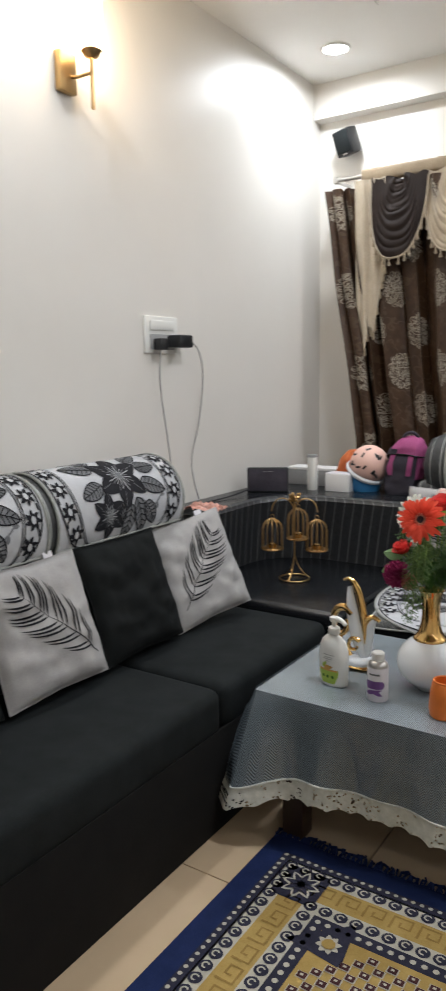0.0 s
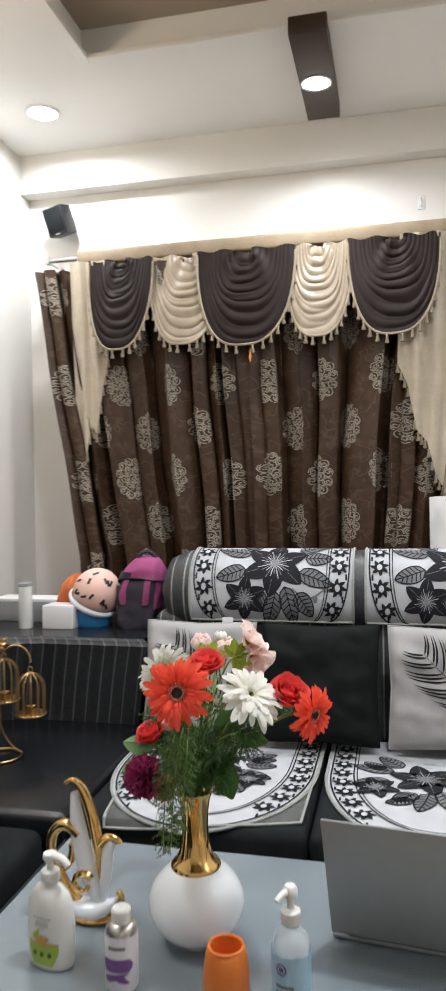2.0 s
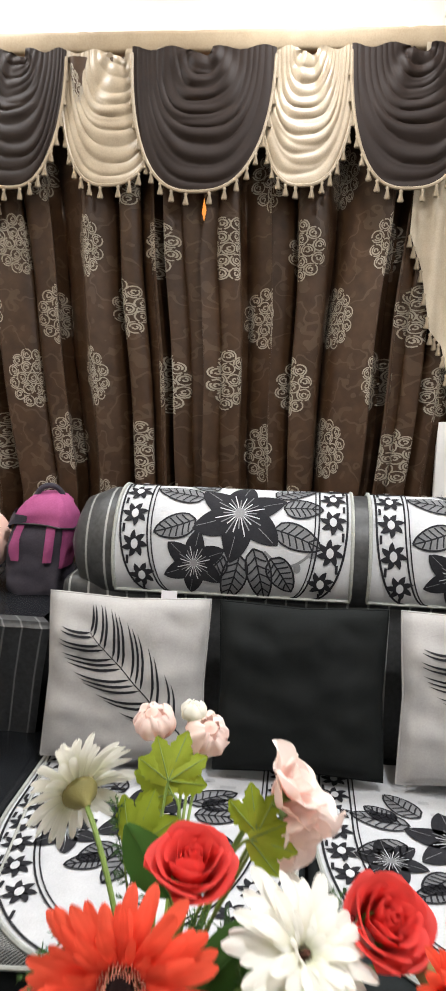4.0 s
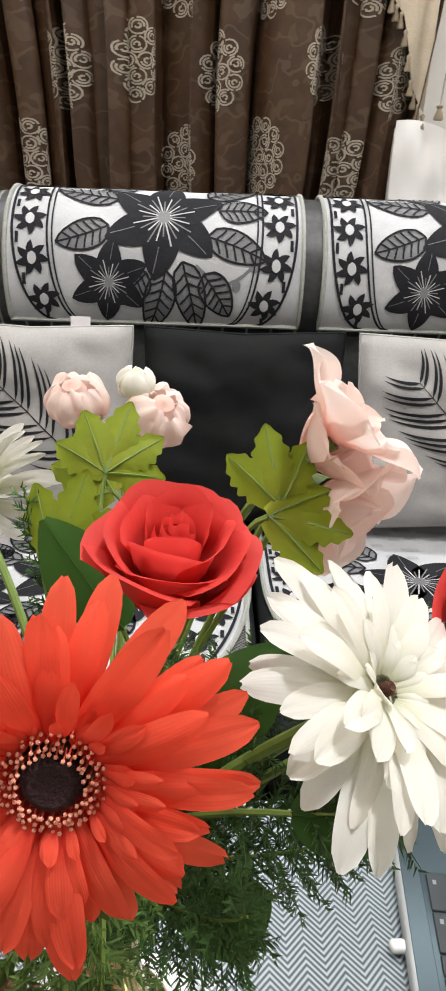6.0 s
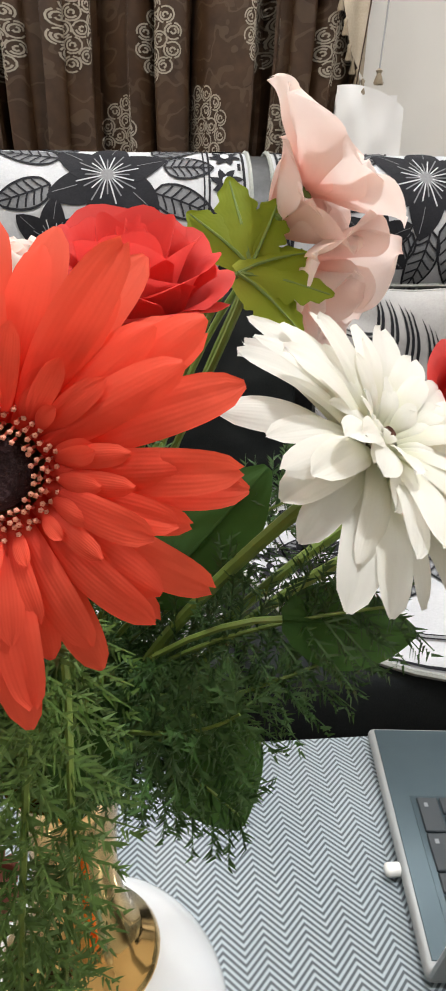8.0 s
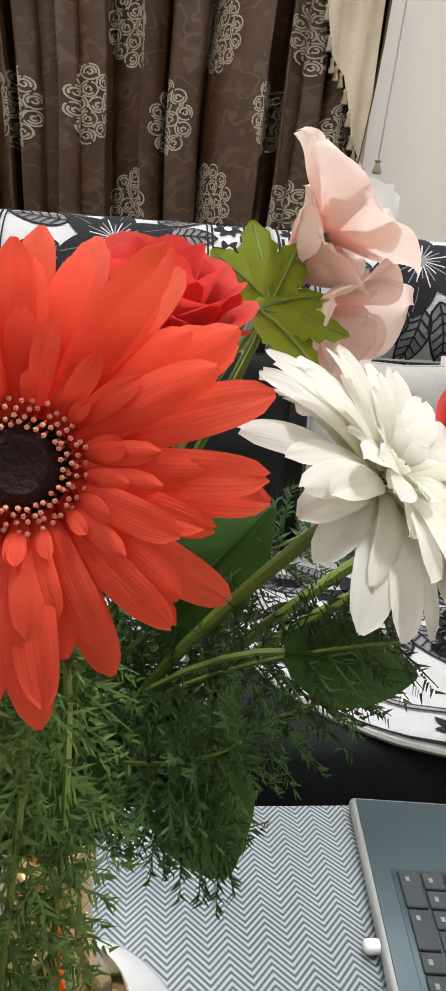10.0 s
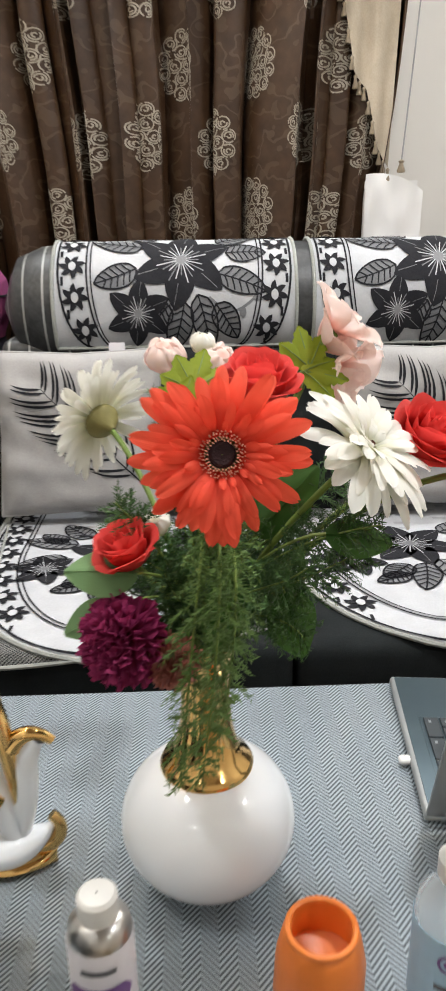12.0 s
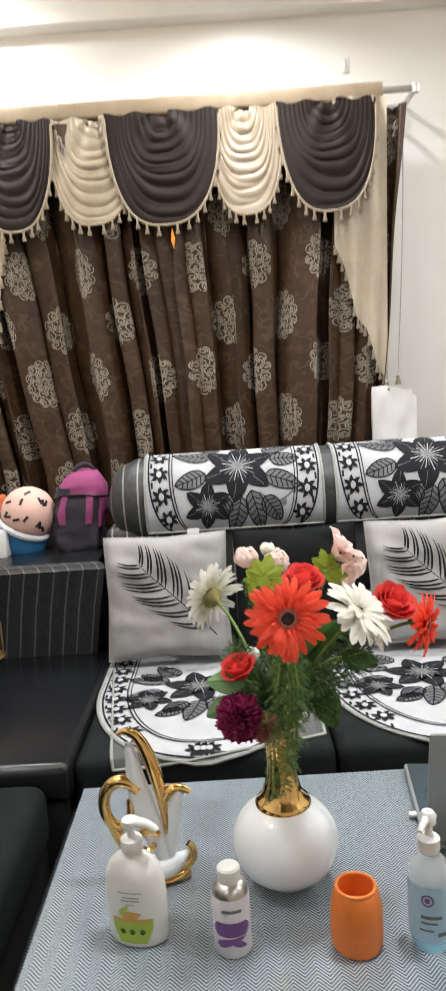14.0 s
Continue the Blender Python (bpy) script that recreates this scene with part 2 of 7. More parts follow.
MAT = dict(
    wall=wall_paint(),
    ceiling=plain("ceiling_paint", (0.78, 0.77, 0.74), 0.5, 0.03, 4),
    tray=plain("ceiling_recess_paint", (0.36, 0.29, 0.22), 0.6, 0.06, 4),
    floor=plain("vitrified_tile", (0.62, 0.47, 0.31), 0.16, 0.1, 6),
    grout=plain("tile_joint", (0.30, 0.25, 0.19), 0.8, 0.1, 60),
    sofa_black=fabric("black_sofa_fabric", (0.0065, 0.0085, 0.009), (0.015, 0.018, 0.019)),
    sofa_base=fabric("black_sofa_skirt", (0.0045, 0.0045, 0.0045), (0.009, 0.0085, 0.008)),
    leather=plain("black_leatherette", (0.011, 0.012, 0.014), 0.23, 0.25, 40, 0.12, 500),
    stripe_x=pinstripe("striped_leatherette", 0, 0.047),
    stripe_s=None,
    cover=fabric("white_woven_throw", (0.43, 0.44, 0.46), (0.55, 0.56, 0.58)),
    cover_grey=fabric("grey_woven_motif", (0.13, 0.135, 0.145), (0.24, 0.245, 0.255)),
    ink=fabric("black_woven_motif", (0.010, 0.010, 0.013), (0.022, 0.022, 0.026)),
    binding=fabric("grey_throw_binding", (0.25, 0.26, 0.24), (0.42, 0.43, 0.40)),
    white_cushion=fabric("pale_grey_velvet", (0.325, 0.315, 0.31), (0.42, 0.41, 0.40), sheen=0.08),
    black_cushion=fabric("black_cushion_cloth", (0.0045, 0.0055, 0.0055), (0.009, 0.0105, 0.0105)),
    oilcloth=herringbone(),
    lace=lace_cloth(),
    wood=plain("dark_wood", (0.035, 0.018, 0.010), 0.4, 0.3, 20),
    curtain=curtain_cloth(),
    rose_thread=fabric("silver_thread", (0.23, 0.20, 0.155), (0.37, 0.325, 0.265), rough=0.5),
    swag_dark=fabric("dark_brown_satin", (0.0098, 0.0052, 0.0035), (0.0170, 0.0095, 0.0066), rough=0.62, bump=0.15, spec=0.16),
    swag_cream=fabric("cream_satin", (0.215, 0.165, 0.110), (0.335, 0.275, 0.195), rough=0.40, bump=0.15, spec=0.4),
    tail_cream=fabric("pale_cream_cloth", (0.40, 0.335, 0.25), (0.53, 0.46, 0.36), rough=0.6, bump=0.15, spec=0.2),
    band=fabric("beige_band_cloth", (0.22, 0.165, 0.105), (0.31, 0.245, 0.165), rough=0.6, bump=0.15, spec=0.2),
    steel=plain("brushed_steel", (0.55, 0.54, 0.52), 0.3, 0.1, 80, metal=1.0),
    gold=plain("polished_gold", (0.78, 0.50, 0.19), 0.10, 0.08, 25, metal=1.0),
    gold_wire=plain("gold_wire", (0.44, 0.29, 0.13), 0.34, 0.15, 60, metal=1.0),
    porcelain=plain("white_porcelain", (0.84, 0.87, 0.90), 0.08, 0.02, 5, coat=0.5),
    white_plastic=plain("white_plastic", (0.76, 0.76, 0.73), 0.3, 0.03, 20),
    black_plastic=plain("black_plastic", (0.012, 0.013, 0.015), 0.4, 0.2, 60, 0.1),
    grey_plastic=plain("grey_plastic", (0.30, 0.30, 0.30), 0.4, 0.1, 40),
    silver=plain("silver_plastic", (0.34, 0.355, 0.355), 0.4, 0.06, 40, 0.05, 900, metal=0.25),
    deck=plain("laptop_deck", (0.072, 0.105, 0.122), 0.4, 0.06, 50, metal=0.5),
    key=plain("key_cap", (0.030, 0.038, 0.044), 0.5, 0.1, 60),
    key_mark=plain("key_print", (0.24, 0.26, 0.27), 0.6, 0.05, 60),
    screen=plain("screen", (0.01, 0.01, 0.012), 0.1, 0.1, 10),
    orange=plain("orange_plastic", (0.72, 0.19, 0.03), 0.4, 0.12, 50, 0.2, 120),
    label_blue=plain("pale_blue_label", (0.36, 0.54, 0.68), 0.5, 0.08, 60),
    label_green=plain("green_label", (0.36, 0.50, 0.07), 0.45, 0.1, 60),
    label_amber=plain("amber_label", (0.62, 0.34, 0.08), 0.45, 0.25, 120),
    label_purple=plain("purple_label", (0.17, 0.07, 0.25), 0.4, 0.15, 70),
    label_white=plain("white_label", (0.72, 0.70, 0.74), 0.45, 0.04, 60),
    grey_ink=plain("grey_print", (0.14, 0.14, 0.15), 0.6, 0.1, 60),
    navy=fabric("navy_pile", (0.007, 0.015, 0.062), (0.014, 0.027, 0.10), bump=0.8),
    rug_dark=fabric("dark_pile", (0.018, 0.018, 0.035), (0.04, 0.04, 0.065), bump=0.8),
    rug_gold=fabric("gold_pile", (0.34, 0.225, 0.065), (0.47, 0.33, 0.11), bump=0.8),
    rug_cream=fabric("cream_pile", (0.42, 0.40, 0.33), (0.56, 0.53, 0.45), bump=0.8),
    rug_brown=fabric("brown_pile", (0.045, 0.014, 0.018), (0.08, 0.03, 0.03), bump=0.8),
    pink_ball=plain("pale_pink_plush", (0.78, 0.50, 0.42), 0.75, 0.05, 30, 0.2),
    blue_cup=plain("blue_plush", (0.02, 0.15, 0.34), 0.6, 0.15, 30, 0.2),
    white_rim=plain("white_plush", (0.70, 0.71, 0.74), 0.7, 0.05, 30, 0.2),
    orange_cloth=fabric("rust_cloth", (0.42, 0.10, 0.035), (0.60, 0.17, 0.06)),
    pack_pink=fabric("magenta_nylon", (0.28, 0.055, 0.15), (0.40, 0.10, 0.24)),
    pack_grey=fabric("charcoal_nylon", (0.035, 0.032, 0.042), (0.07, 0.062, 0.078)),
    sheet=plain("white_paper_bag", (0.78, 0.77, 0.76), 0.5, 0.04, 12),
    gerbera=petal_mat("orange_red_silk", (0.82, 0.058, 0.034), (0.97, 0.130, 0.070)),
    white_petal=petal_mat("ivory_silk", (0.80, 0.80, 0.60), (0.92, 0.91, 0.85)),
    rose=petal_mat("crimson_silk", (0.60, 0.032, 0.032), (0.80, 0.085, 0.075)),
    pink_petal=petal_mat("blush_silk", (0.95, 0.60, 0.52), (0.98, 0.84, 0.79)),
    purple_petal=petal_mat("magenta_silk", (0.16, 0.008, 0.055), (0.38, 0.045, 0.15)),
    coral_petal=petal_mat("coral_silk", (0.45, 0.10, 0.10), (0.62, 0.26, 0.22)),
    disc=plain("dark_flower_disc", (0.030, 0.008, 0.010), 0.9, 0.4, 200, 0.8, 700),
    disc_green=plain("green_flower_disc", (0.22, 0.22, 0.06), 0.8, 0.2, 200, 0.5, 500),
    stamen=plain("stamen", (0.62, 0.10, 0.06), 0.6, 0.2, 100),
    anther=plain("anther", (0.90, 0.40, 0.28), 0.6, 0.12, 100),
    stem=plain("plastic_stem", (0.16, 0.24, 0.045), 0.5, 0.2, 60),
    leaf_lime=petal_mat("lime_leaf", (0.36, 0.40, 0.040), (0.26, 0.33, 0.024)),
    leaf_green=petal_mat("green_leaf", (0.05, 0.13, 0.025), (0.07, 0.17, 0.035)),
    leaf_pale=petal_mat("pale_leaf", (0.16, 0.30, 0.12), (0.22, 0.38, 0.17)),
    fern=plain("asparagus_fern", (0.036, 0.098, 0.016), 0.6, 0.35, 60),
    fern_light=plain("light_asparagus_fern", (0.078, 0.150, 0.024), 0.6, 0.3, 60),
)


def glass_mat(name, colour, rough=0.03, ior=1.45):
    n = Nodes(name)
    return n.set(colour=colour, rough=rough, alpha=0.30, spec=0.8) if ior > 1.4 else n.set(colour=colour, rough=rough, alpha=0.8)


def net_mat():
    """Sheer grey netting: fine slanting threads with gaps between them."""
    n = Nodes("grey_netting")
    sep = n.add("ShaderNodeSeparateXYZ")
    n.link(n.coord(which="UV"), sep.inputs[0])
    a = n.math("SINE", n.math("MULTIPLY", n.math("ADD", sep.outputs[0], sep.outputs[1]), 900))
    b = n.math("SINE", n.math("MULTIPLY", n.math("SUBTRACT", sep.outputs[0], sep.outputs[1]), 900))
    hole = n.math("MAXIMUM", n.math("GREATER_THAN", a, 0.62), n.math("MULTIPLY", n.math("GREATER_THAN", b, 0.75), 0.7))
    n.set(colour=n.ramp(n.noise(40, 3), [(0.3, (0.19, 0.19, 0.185)), (0.7, (0.28, 0.28, 0.27))]), rough=0.7, alpha=n.math("ADD", n.math("MULTIPLY", hole, 0.6), 0.22))
    return n.mat


def clear_sheet():
    """Thin clear plastic: nothing but its gloss."""
    n = Nodes("clear_plastic_sheet")
    clear = n.add("ShaderNodeBsdfTransparent")
    gloss = n.add("ShaderNodeBsdfGlossy")
    gloss.inputs["Roughness"].default_value = 0.06
    fres = n.add("ShaderNodeFresnel")
    fres.inputs["IOR"].default_value = 1.5
    bump = n.add("ShaderNodeBump")
    bump.inputs["Strength"].default_value = 0.35
    bump.inputs["Distance"].default_value = 0.01
    n.link(n.noise(14, 3), bump.inputs["Height"])
    n.link(bump.outputs["Normal"], gloss.inputs["Normal"])
    both = n.add("ShaderNodeMixShader")
    n.link(fres.outputs[0], both.inputs[0])
    n.link(clear.outputs[0], both.inputs[1])
    n.link(gloss.outputs[0], both.inputs[2])
    n.link(both.outputs[0], n.tree.nodes["Material Output"].inputs["Surface"])
    return n.mat


def glowing(name, colour, power):
    n = Nodes(name)
    return n.set(colour=(0.8, 0.8, 0.8), glow=colour, power=power, rough=0.4)


MAT["net"] = net_mat()
MAT["sheet_clear"] = clear_sheet()
MAT["cable"] = plain("grey_cable", (0.22, 0.21, 0.20), 0.5, 0.1, 60)
MAT["calyx_olive"] = plain("olive_calyx", (0.24, 0.21, 0.07), 0.7, 0.2, 90, 0.3, 400)
MAT["clear"] = glass_mat("clear_plastic", (0.93, 0.95, 0.96))
MAT["gel"] = glass_mat("blue_gel", (0.10, 0.55, 0.75), 0.05, 1.33)
MAT["lamp_white"] = glowing("downlight_diffuser", (0.93, 0.97, 1.0), 30)
MAT["lamp_warm"] = glowing("frosted_sconce_glass", (1.0, 0.80, 0.55), 9)
MAT["street"] = glowing("evening_window_light", (1.0, 0.34, 0.05), 0.6)


# ---- mesh helpers ----
class Shape:
    """Vertices and faces gathered for one mesh."""

    def __init__(self):
        self.v, self.f, self.m, self.uv = [], [], [], {}

    def grid(self, fn, nu, nv, close_u=False, mat=0, uv=None):
        """fn(a, b) with a and b from 0 to 1."""
        o = len(self.v)
        cols = nu if close_u else nu + 1
        for j in range(nv + 1):
            for i in range(cols):
                a, b = i / nu, j / nv
                self.uv[len(self.v)] = uv(a, b) if uv else (a, b)
                self.v.append(tuple(fn(a, b)))
        for j in range(nv):
            for i in range(nu):
                i2 = (i + 1) % cols
                self.f.append((o + j * cols + i, o + j * cols + i2, o + (j + 1) * cols + i2, o + (j + 1) * cols + i))
                self.m.append(mat)
        return self

    def lathe(self, profile, n=24, centre=(0, 0, 0), sx=1.0, sy=1.0, mat=0):
        k = len(profile) - 1

        def fn(a, b):
            r, z = profile[round(b * k)]
            w = -2 * math.pi * a
            return centre[0] + sx * r * math.cos(w), centre[1] + sy * r * math.sin(w), centre[2] + z
        return self.grid(lambda a, b: fn(a, 1 - b), n, k, True, mat)

    def tube(self, pts, radius, n=8, mat=0, caps=True):
        pts = [Vector(p) for p in pts]
        k = len(pts) - 1
        rad = radius if callable(radius) else (lambda t: radius)
        frames, side = [], None
        for i, p in enumerate(pts):
            d = (pts[min(i + 1, k)] - pts[max(i - 1, 0)]).normalized()
            if side is None:
                side = d.orthogonal().normalized()
            side = (side - d * side.dot(d)).normalized()
            frames.append((p, side, d.cross(side)))
        o = len(self.v)

        def fn(a, b):
            p, s, c = frames[round(b * k)]
            w = 2 * math.pi * a
            return p + rad(b) * (s * math.cos(w) + c * math.sin(w))
        self.grid(fn, n, k, True, mat)
        if caps:
            self.f.append(tuple(range(o + n - 1, o - 1, -1)))
            self.f.append(tuple(range(o + k * n, o + k * n + n)))
            self.m += [mat, mat]
        return self

    def box(self, lo, hi, bevel=0.0, mat=0, m=None, segs=2):
        bm = bmesh.new()
        bmesh.ops.create_cube(bm, size=1.0)
        for v in bm.verts:
            v.co = Vector([l + (c + 0.5) * (h - l) for c, l, h in zip(v.co, lo, hi)])
        if bevel:
            bmesh.ops.bevel(bm, geom=list(bm.edges), offset=bevel, segments=segs, profile=0.5, affect="EDGES")
        if m is not None:
            bm.transform(m)
        self.take(bm, mat)
        return self

    def take(self, bm, mat=0):
        o = len(self.v)
        bm.verts.index_update()
        for v in bm.verts:
            self.uv[len(self.v)] = (v.co.x, v.co.y)
            self.v.append(tuple(v.co))
        for f in bm.faces:
            self.f.append(tuple(o + v.index for v in f.verts))
            self.m.append(mat)
        bm.free()

    def moved(self, m):
        self.v = [tuple(m @ Vector(p)) for p in self.v]
        return self

    def mesh(self, name, mats, smooth=True):
        me = bpy.data.meshes.new(name)
        me.from_pydata(self.v, [], self.f)
        for mt in mats:
            me.materials.append(mt)
        me.polygons.foreach_set("material_index", self.m)
        me.polygons.foreach_set("use_smooth", [smooth] * len(self.f))
        layer = me.uv_layers.new(name="uv")
        idx = np.empty(len(me.loops), dtype=np.int32)
        me.loops.foreach_get("vertex_index", idx)
        table = np.array([self.uv.get(i, (0, 0)) for i in range(len(self.v))], dtype=np.float32)
        layer.data.foreach_set("uv", table[idx].ravel())
        me.update()
        return me


PLACE = {}


def thing(name, m, label, category, group="", kind=""):
    """An empty at the base of a thing, which its parts hang from."""
    if not isinstance(m, Matrix):
        m = Matrix.Translation(m)
    ob = new(name)
    ob.matrix_world = m
    ob.empty_display_size = 0.05
    PLACE[ob.name] = m.copy()
    return tagged(ob, label, category, group, kind)


def part(name, shape, mats, parent=None, label="", world=True, smooth=True, sharp=40, m=None):
    """One mesh object under a thing or a part. world: the shape is given in world coordinates."""
    mats = mats if isinstance(mats, (list, tuple)) else [mats]
    data = shape.mesh(name, mats, smooth) if isinstance(shape, Shape) else shape
    if smooth and sharp and isinstance(shape, Shape):
        data.set_sharp_from_angle(angle=radians(sharp))
    ob = new(name, data)
    if parent is not None:
        ob.parent = parent
        base = PLACE[parent.name]
        if world:
            data.transform(base.inverted())
            PLACE[ob.name] = base
        else:
            ob.matrix_basis = m if m is not None else Matrix.Identity(4)
            PLACE[ob.name] = base @ ob.matrix_basis
    else:
        PLACE[ob.name] = Matrix.Identity(4)
    if label:
        ob["label"] = label
    return ob


def structure(name, shape, mat, label, category, smooth=False):
    ob = part(name, shape, mat, None, smooth=smooth)
    return tagged(ob, label, category, kind="structure")


def lerp(a, b, t):
    return a + (b - a) * t


def bez(p0, p1, p2, p3, n=12):
    p0, p1, p2, p3 = map(Vector, (p0, p1, p2, p3))
    return [((1 - t) ** 3) * p0 + 3 * t * (1 - t) ** 2 * p1 + 3 * t * t * (1 - t) * p2 + t ** 3 * p3 for t in [i / n for i in range(n + 1)]]


class Drawing:
    """Flat figures (petals, lines, dots) in a plane (u, v), laid on a surface by a map to space."""

    def __init__(self, place):
        self.place, self.shape = place, Shape()

    def strip(self, pts, width, mat=0, cross=1):
        """A band along pts; width(t) is its whole width."""
        k = len(pts) - 1
        w = width if callable(width) else (lambda t: width)
        nrm = []
        for i in range(k + 1):
            a, b = pts[max(i - 1, 0)], pts[min(i + 1, k)]
            dx, dy = b[0] - a[0], b[1] - a[1]
            q = math.hypot(dx, dy) or 1
            nrm.append((-dy / q, dx / q))

        def fn(a, b):
            i = round(b * k)
            s = (0.5 - a) * w(b)
            return self.place(pts[i][0] + nrm[i][0] * s, pts[i][1] + nrm[i][1] * s)
        self.shape.grid(fn, cross, k, False, mat)

    def petal(self, p, ang, length, width, mat=0, bend=0.0, n=7, fat=0.5):
        pts = []
        for i in range(n + 1):
            t = i / n
            a = ang + bend * t
            pts.append((p[0] + length * t * math.cos(a), p[1] + length * t * math.sin(a)))
        self.strip(pts, lambda t: width * max(0.04, math.sin(math.pi * min(1, t ** fat)) ** 0.65), mat, 2)

    def dot(self, p, r, mat=0, ry=None):
        ry = ry or r
        self.strip([(p[0], p[1] - ry + 2 * ry * i / 6) for i in range(7)], lambda t: 2 * r * math.sqrt(max(0.02, 1 - (2 * t - 1) ** 2)), mat, 2)

    def arc(self, p, r, a0, a1, width, mat=0, n=10, ry=None):
        ry = ry or r
        self.strip([(p[0] + r * math.cos(lerp(a0, a1, i / n)), p[1] + ry * math.sin(lerp(a0, a1, i / n))) for i in range(n + 1)], width, mat)


# ---- the room ----
def room():
    t = 0.12
    structure("floor", Shape().box((WALL_X - t, FRONT_Y - t, -0.1), (RIGHT_X + t, WALL_Y + t, -0.006)), MAT["grout"], "beige vitrified tile floor joints", "floor")
    structure("wall_west", Shape().box((WALL_X - t, FRONT_Y - t, -0.006), (WALL_X, WALL_Y + t, CEIL + 0.2)), MAT["wall"], "off-white painted living room wall", "wall")
    structure("wall_east", Shape().box((RIGHT_X, FRONT_Y - t, -0.006), (RIGHT_X + t, WALL_Y + t, CEIL + 0.2)), MAT["wall"], "off-white painted living room wall", "wall")
    structure("wall_south", Shape().box((WALL_X, FRONT_Y - t, -0.006), (RIGHT_X, FRONT_Y, CEIL + 0.2)), MAT["wall"], "off-white painted living room wall", "wall")
    # back wall with a window opening behind the curtain
    wx0, wx1, wz0, wz1 = -1.0, 0.25, 0.95, 2.1
    s = Shape()
    s.box((WALL_X, WALL_Y, -0.006), (wx0, WALL_Y + t, CEIL + 0.2))
    s.box((wx1, WALL_Y, -0.006), (RIGHT_X, WALL_Y + t, CEIL + 0.2))
    s.box((wx0, WALL_Y, -0.006), (wx1, WALL_Y + t, wz0))
    s.box((wx0, WALL_Y, wz1), (wx1, WALL_Y + t, CEIL + 0.2))
    structure("wall_north", s, MAT["wall"], "white painted wall round the curtained window", "wall")
    structure("backdrop", Shape().box((wx0 - 0.3, WALL_Y + 0.5, 0.6), (wx1 + 0.3, WALL_Y + 0.51, 2.5)), MAT["street"], "amber evening light outside the window", "backdrop")
    win = thing("window_1", (0.5 * (wx0 + wx1), WALL_Y + 0.06, wz0), "white framed window behind brown curtains", "window", kind="structure")
    f = Shape()
    for a, b in ((wx0, wx0 + 0.05), (wx1 - 0.05, wx1), (-0.4, -0.35)):
        f.box((a, WALL_Y + 0.04, wz0), (b, WALL_Y + 0.09, wz1), 0.004)
    for a, b in ((wz0, wz0 + 0.05), (wz1 - 0.05, wz1)):
        f.box((wx0 + 0.05, WALL_Y + 0.042, a), (wx1 - 0.05, WALL_Y + 0.088, b), 0.004)
    part("window_frame", f, MAT["white_plastic"], win, smooth=False)
    structure("beam", Shape().box((WALL_X, 3.378, 2.598), (RIGHT_X, WALL_Y, CEIL), 0.002), MAT["wall"], "white painted beam along the top of the wall", "beam")
    # ceiling: flat border with a deep recess in the middle
    rx0, rx1, ry0, ry1, up = -0.895, 1.65, -1.3, 2.735, 0.11
    c = Shape()
    for lo, hi in (((WALL_X, FRONT_Y, CEIL), (rx0, WALL_Y, CEIL + 0.2)), ((rx1, FRONT_Y, CEIL), (RIGHT_X, WALL_Y, CEIL + 0.2)),
                   ((rx0, FRONT_Y, CEIL), (rx1, ry0, CEIL + 0.2)), ((rx0, ry1, CEIL), (rx1, WALL_Y, CEIL + 0.2))):
        c.box(lo, hi)
    structure("ceiling", c, MAT["ceiling"], "white false ceiling border", "ceiling")
    structure("ceiling_recess", Shape().box((rx0, ry0, CEIL + up), (rx1, ry1, CEIL + 0.2)), MAT["tray"], "brown painted recessed ceiling panel", "ceiling")
    trim = Shape()
    for lo, hi in (((rx0, ry0, CEIL - 0.012), (rx0 + 0.035, ry1, CEIL + 0.004)), ((rx1 - 0.035, ry0, CEIL - 0.012), (rx1, ry1, CEIL + 0.004)),
                   ((rx0 + 0.035, ry1 - 0.035, CEIL - 0.012), (rx1 - 0.035, ry1, CEIL + 0.004)), ((rx0 + 0.035, ry0, CEIL - 0.012), (rx1 - 0.035, ry0 + 0.035, CEIL + 0.004))):
        trim.box(lo, hi, 0.003)
    structure("trim", trim, MAT["ceiling"], "cream moulding round the ceiling recess", "trim")


# Also builds the housings of the five added fill lamps.
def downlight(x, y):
    ob = thing("ceiling_or_fill_light", (x, y, CEIL), "one of six round white ceiling downlights, five added as unseen fill", "light", "recessed downlights")
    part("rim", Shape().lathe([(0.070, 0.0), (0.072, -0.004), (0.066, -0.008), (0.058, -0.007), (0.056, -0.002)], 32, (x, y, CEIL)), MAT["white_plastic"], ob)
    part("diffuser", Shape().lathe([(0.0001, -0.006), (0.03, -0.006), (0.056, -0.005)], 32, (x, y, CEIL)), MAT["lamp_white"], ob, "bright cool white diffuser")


# Invented housing that goes with the added fill lamp above the table.
def recess_fill_light():
    x, y, z = 0.38, 1.55, CEIL + 0.11
    ob = thing("ceiling_or_fill_light", (x, y, z), "round white fill light added unseen in the brown recess", "light")
    part("rim", Shape().lathe([(0.125, 0.0), (0.128, -0.012), (0.122, -0.026), (0.112, -0.024), (0.110, -0.01)], 36, (x, y, z)), MAT["white_plastic"], ob)
    part("diffuser", Shape().lathe([(0.0001, -0.024), (0.06, -0.024), (0.110, -0.02)], 36, (x, y, z)), MAT["lamp_white"], ob, "bright cool white diffuser")


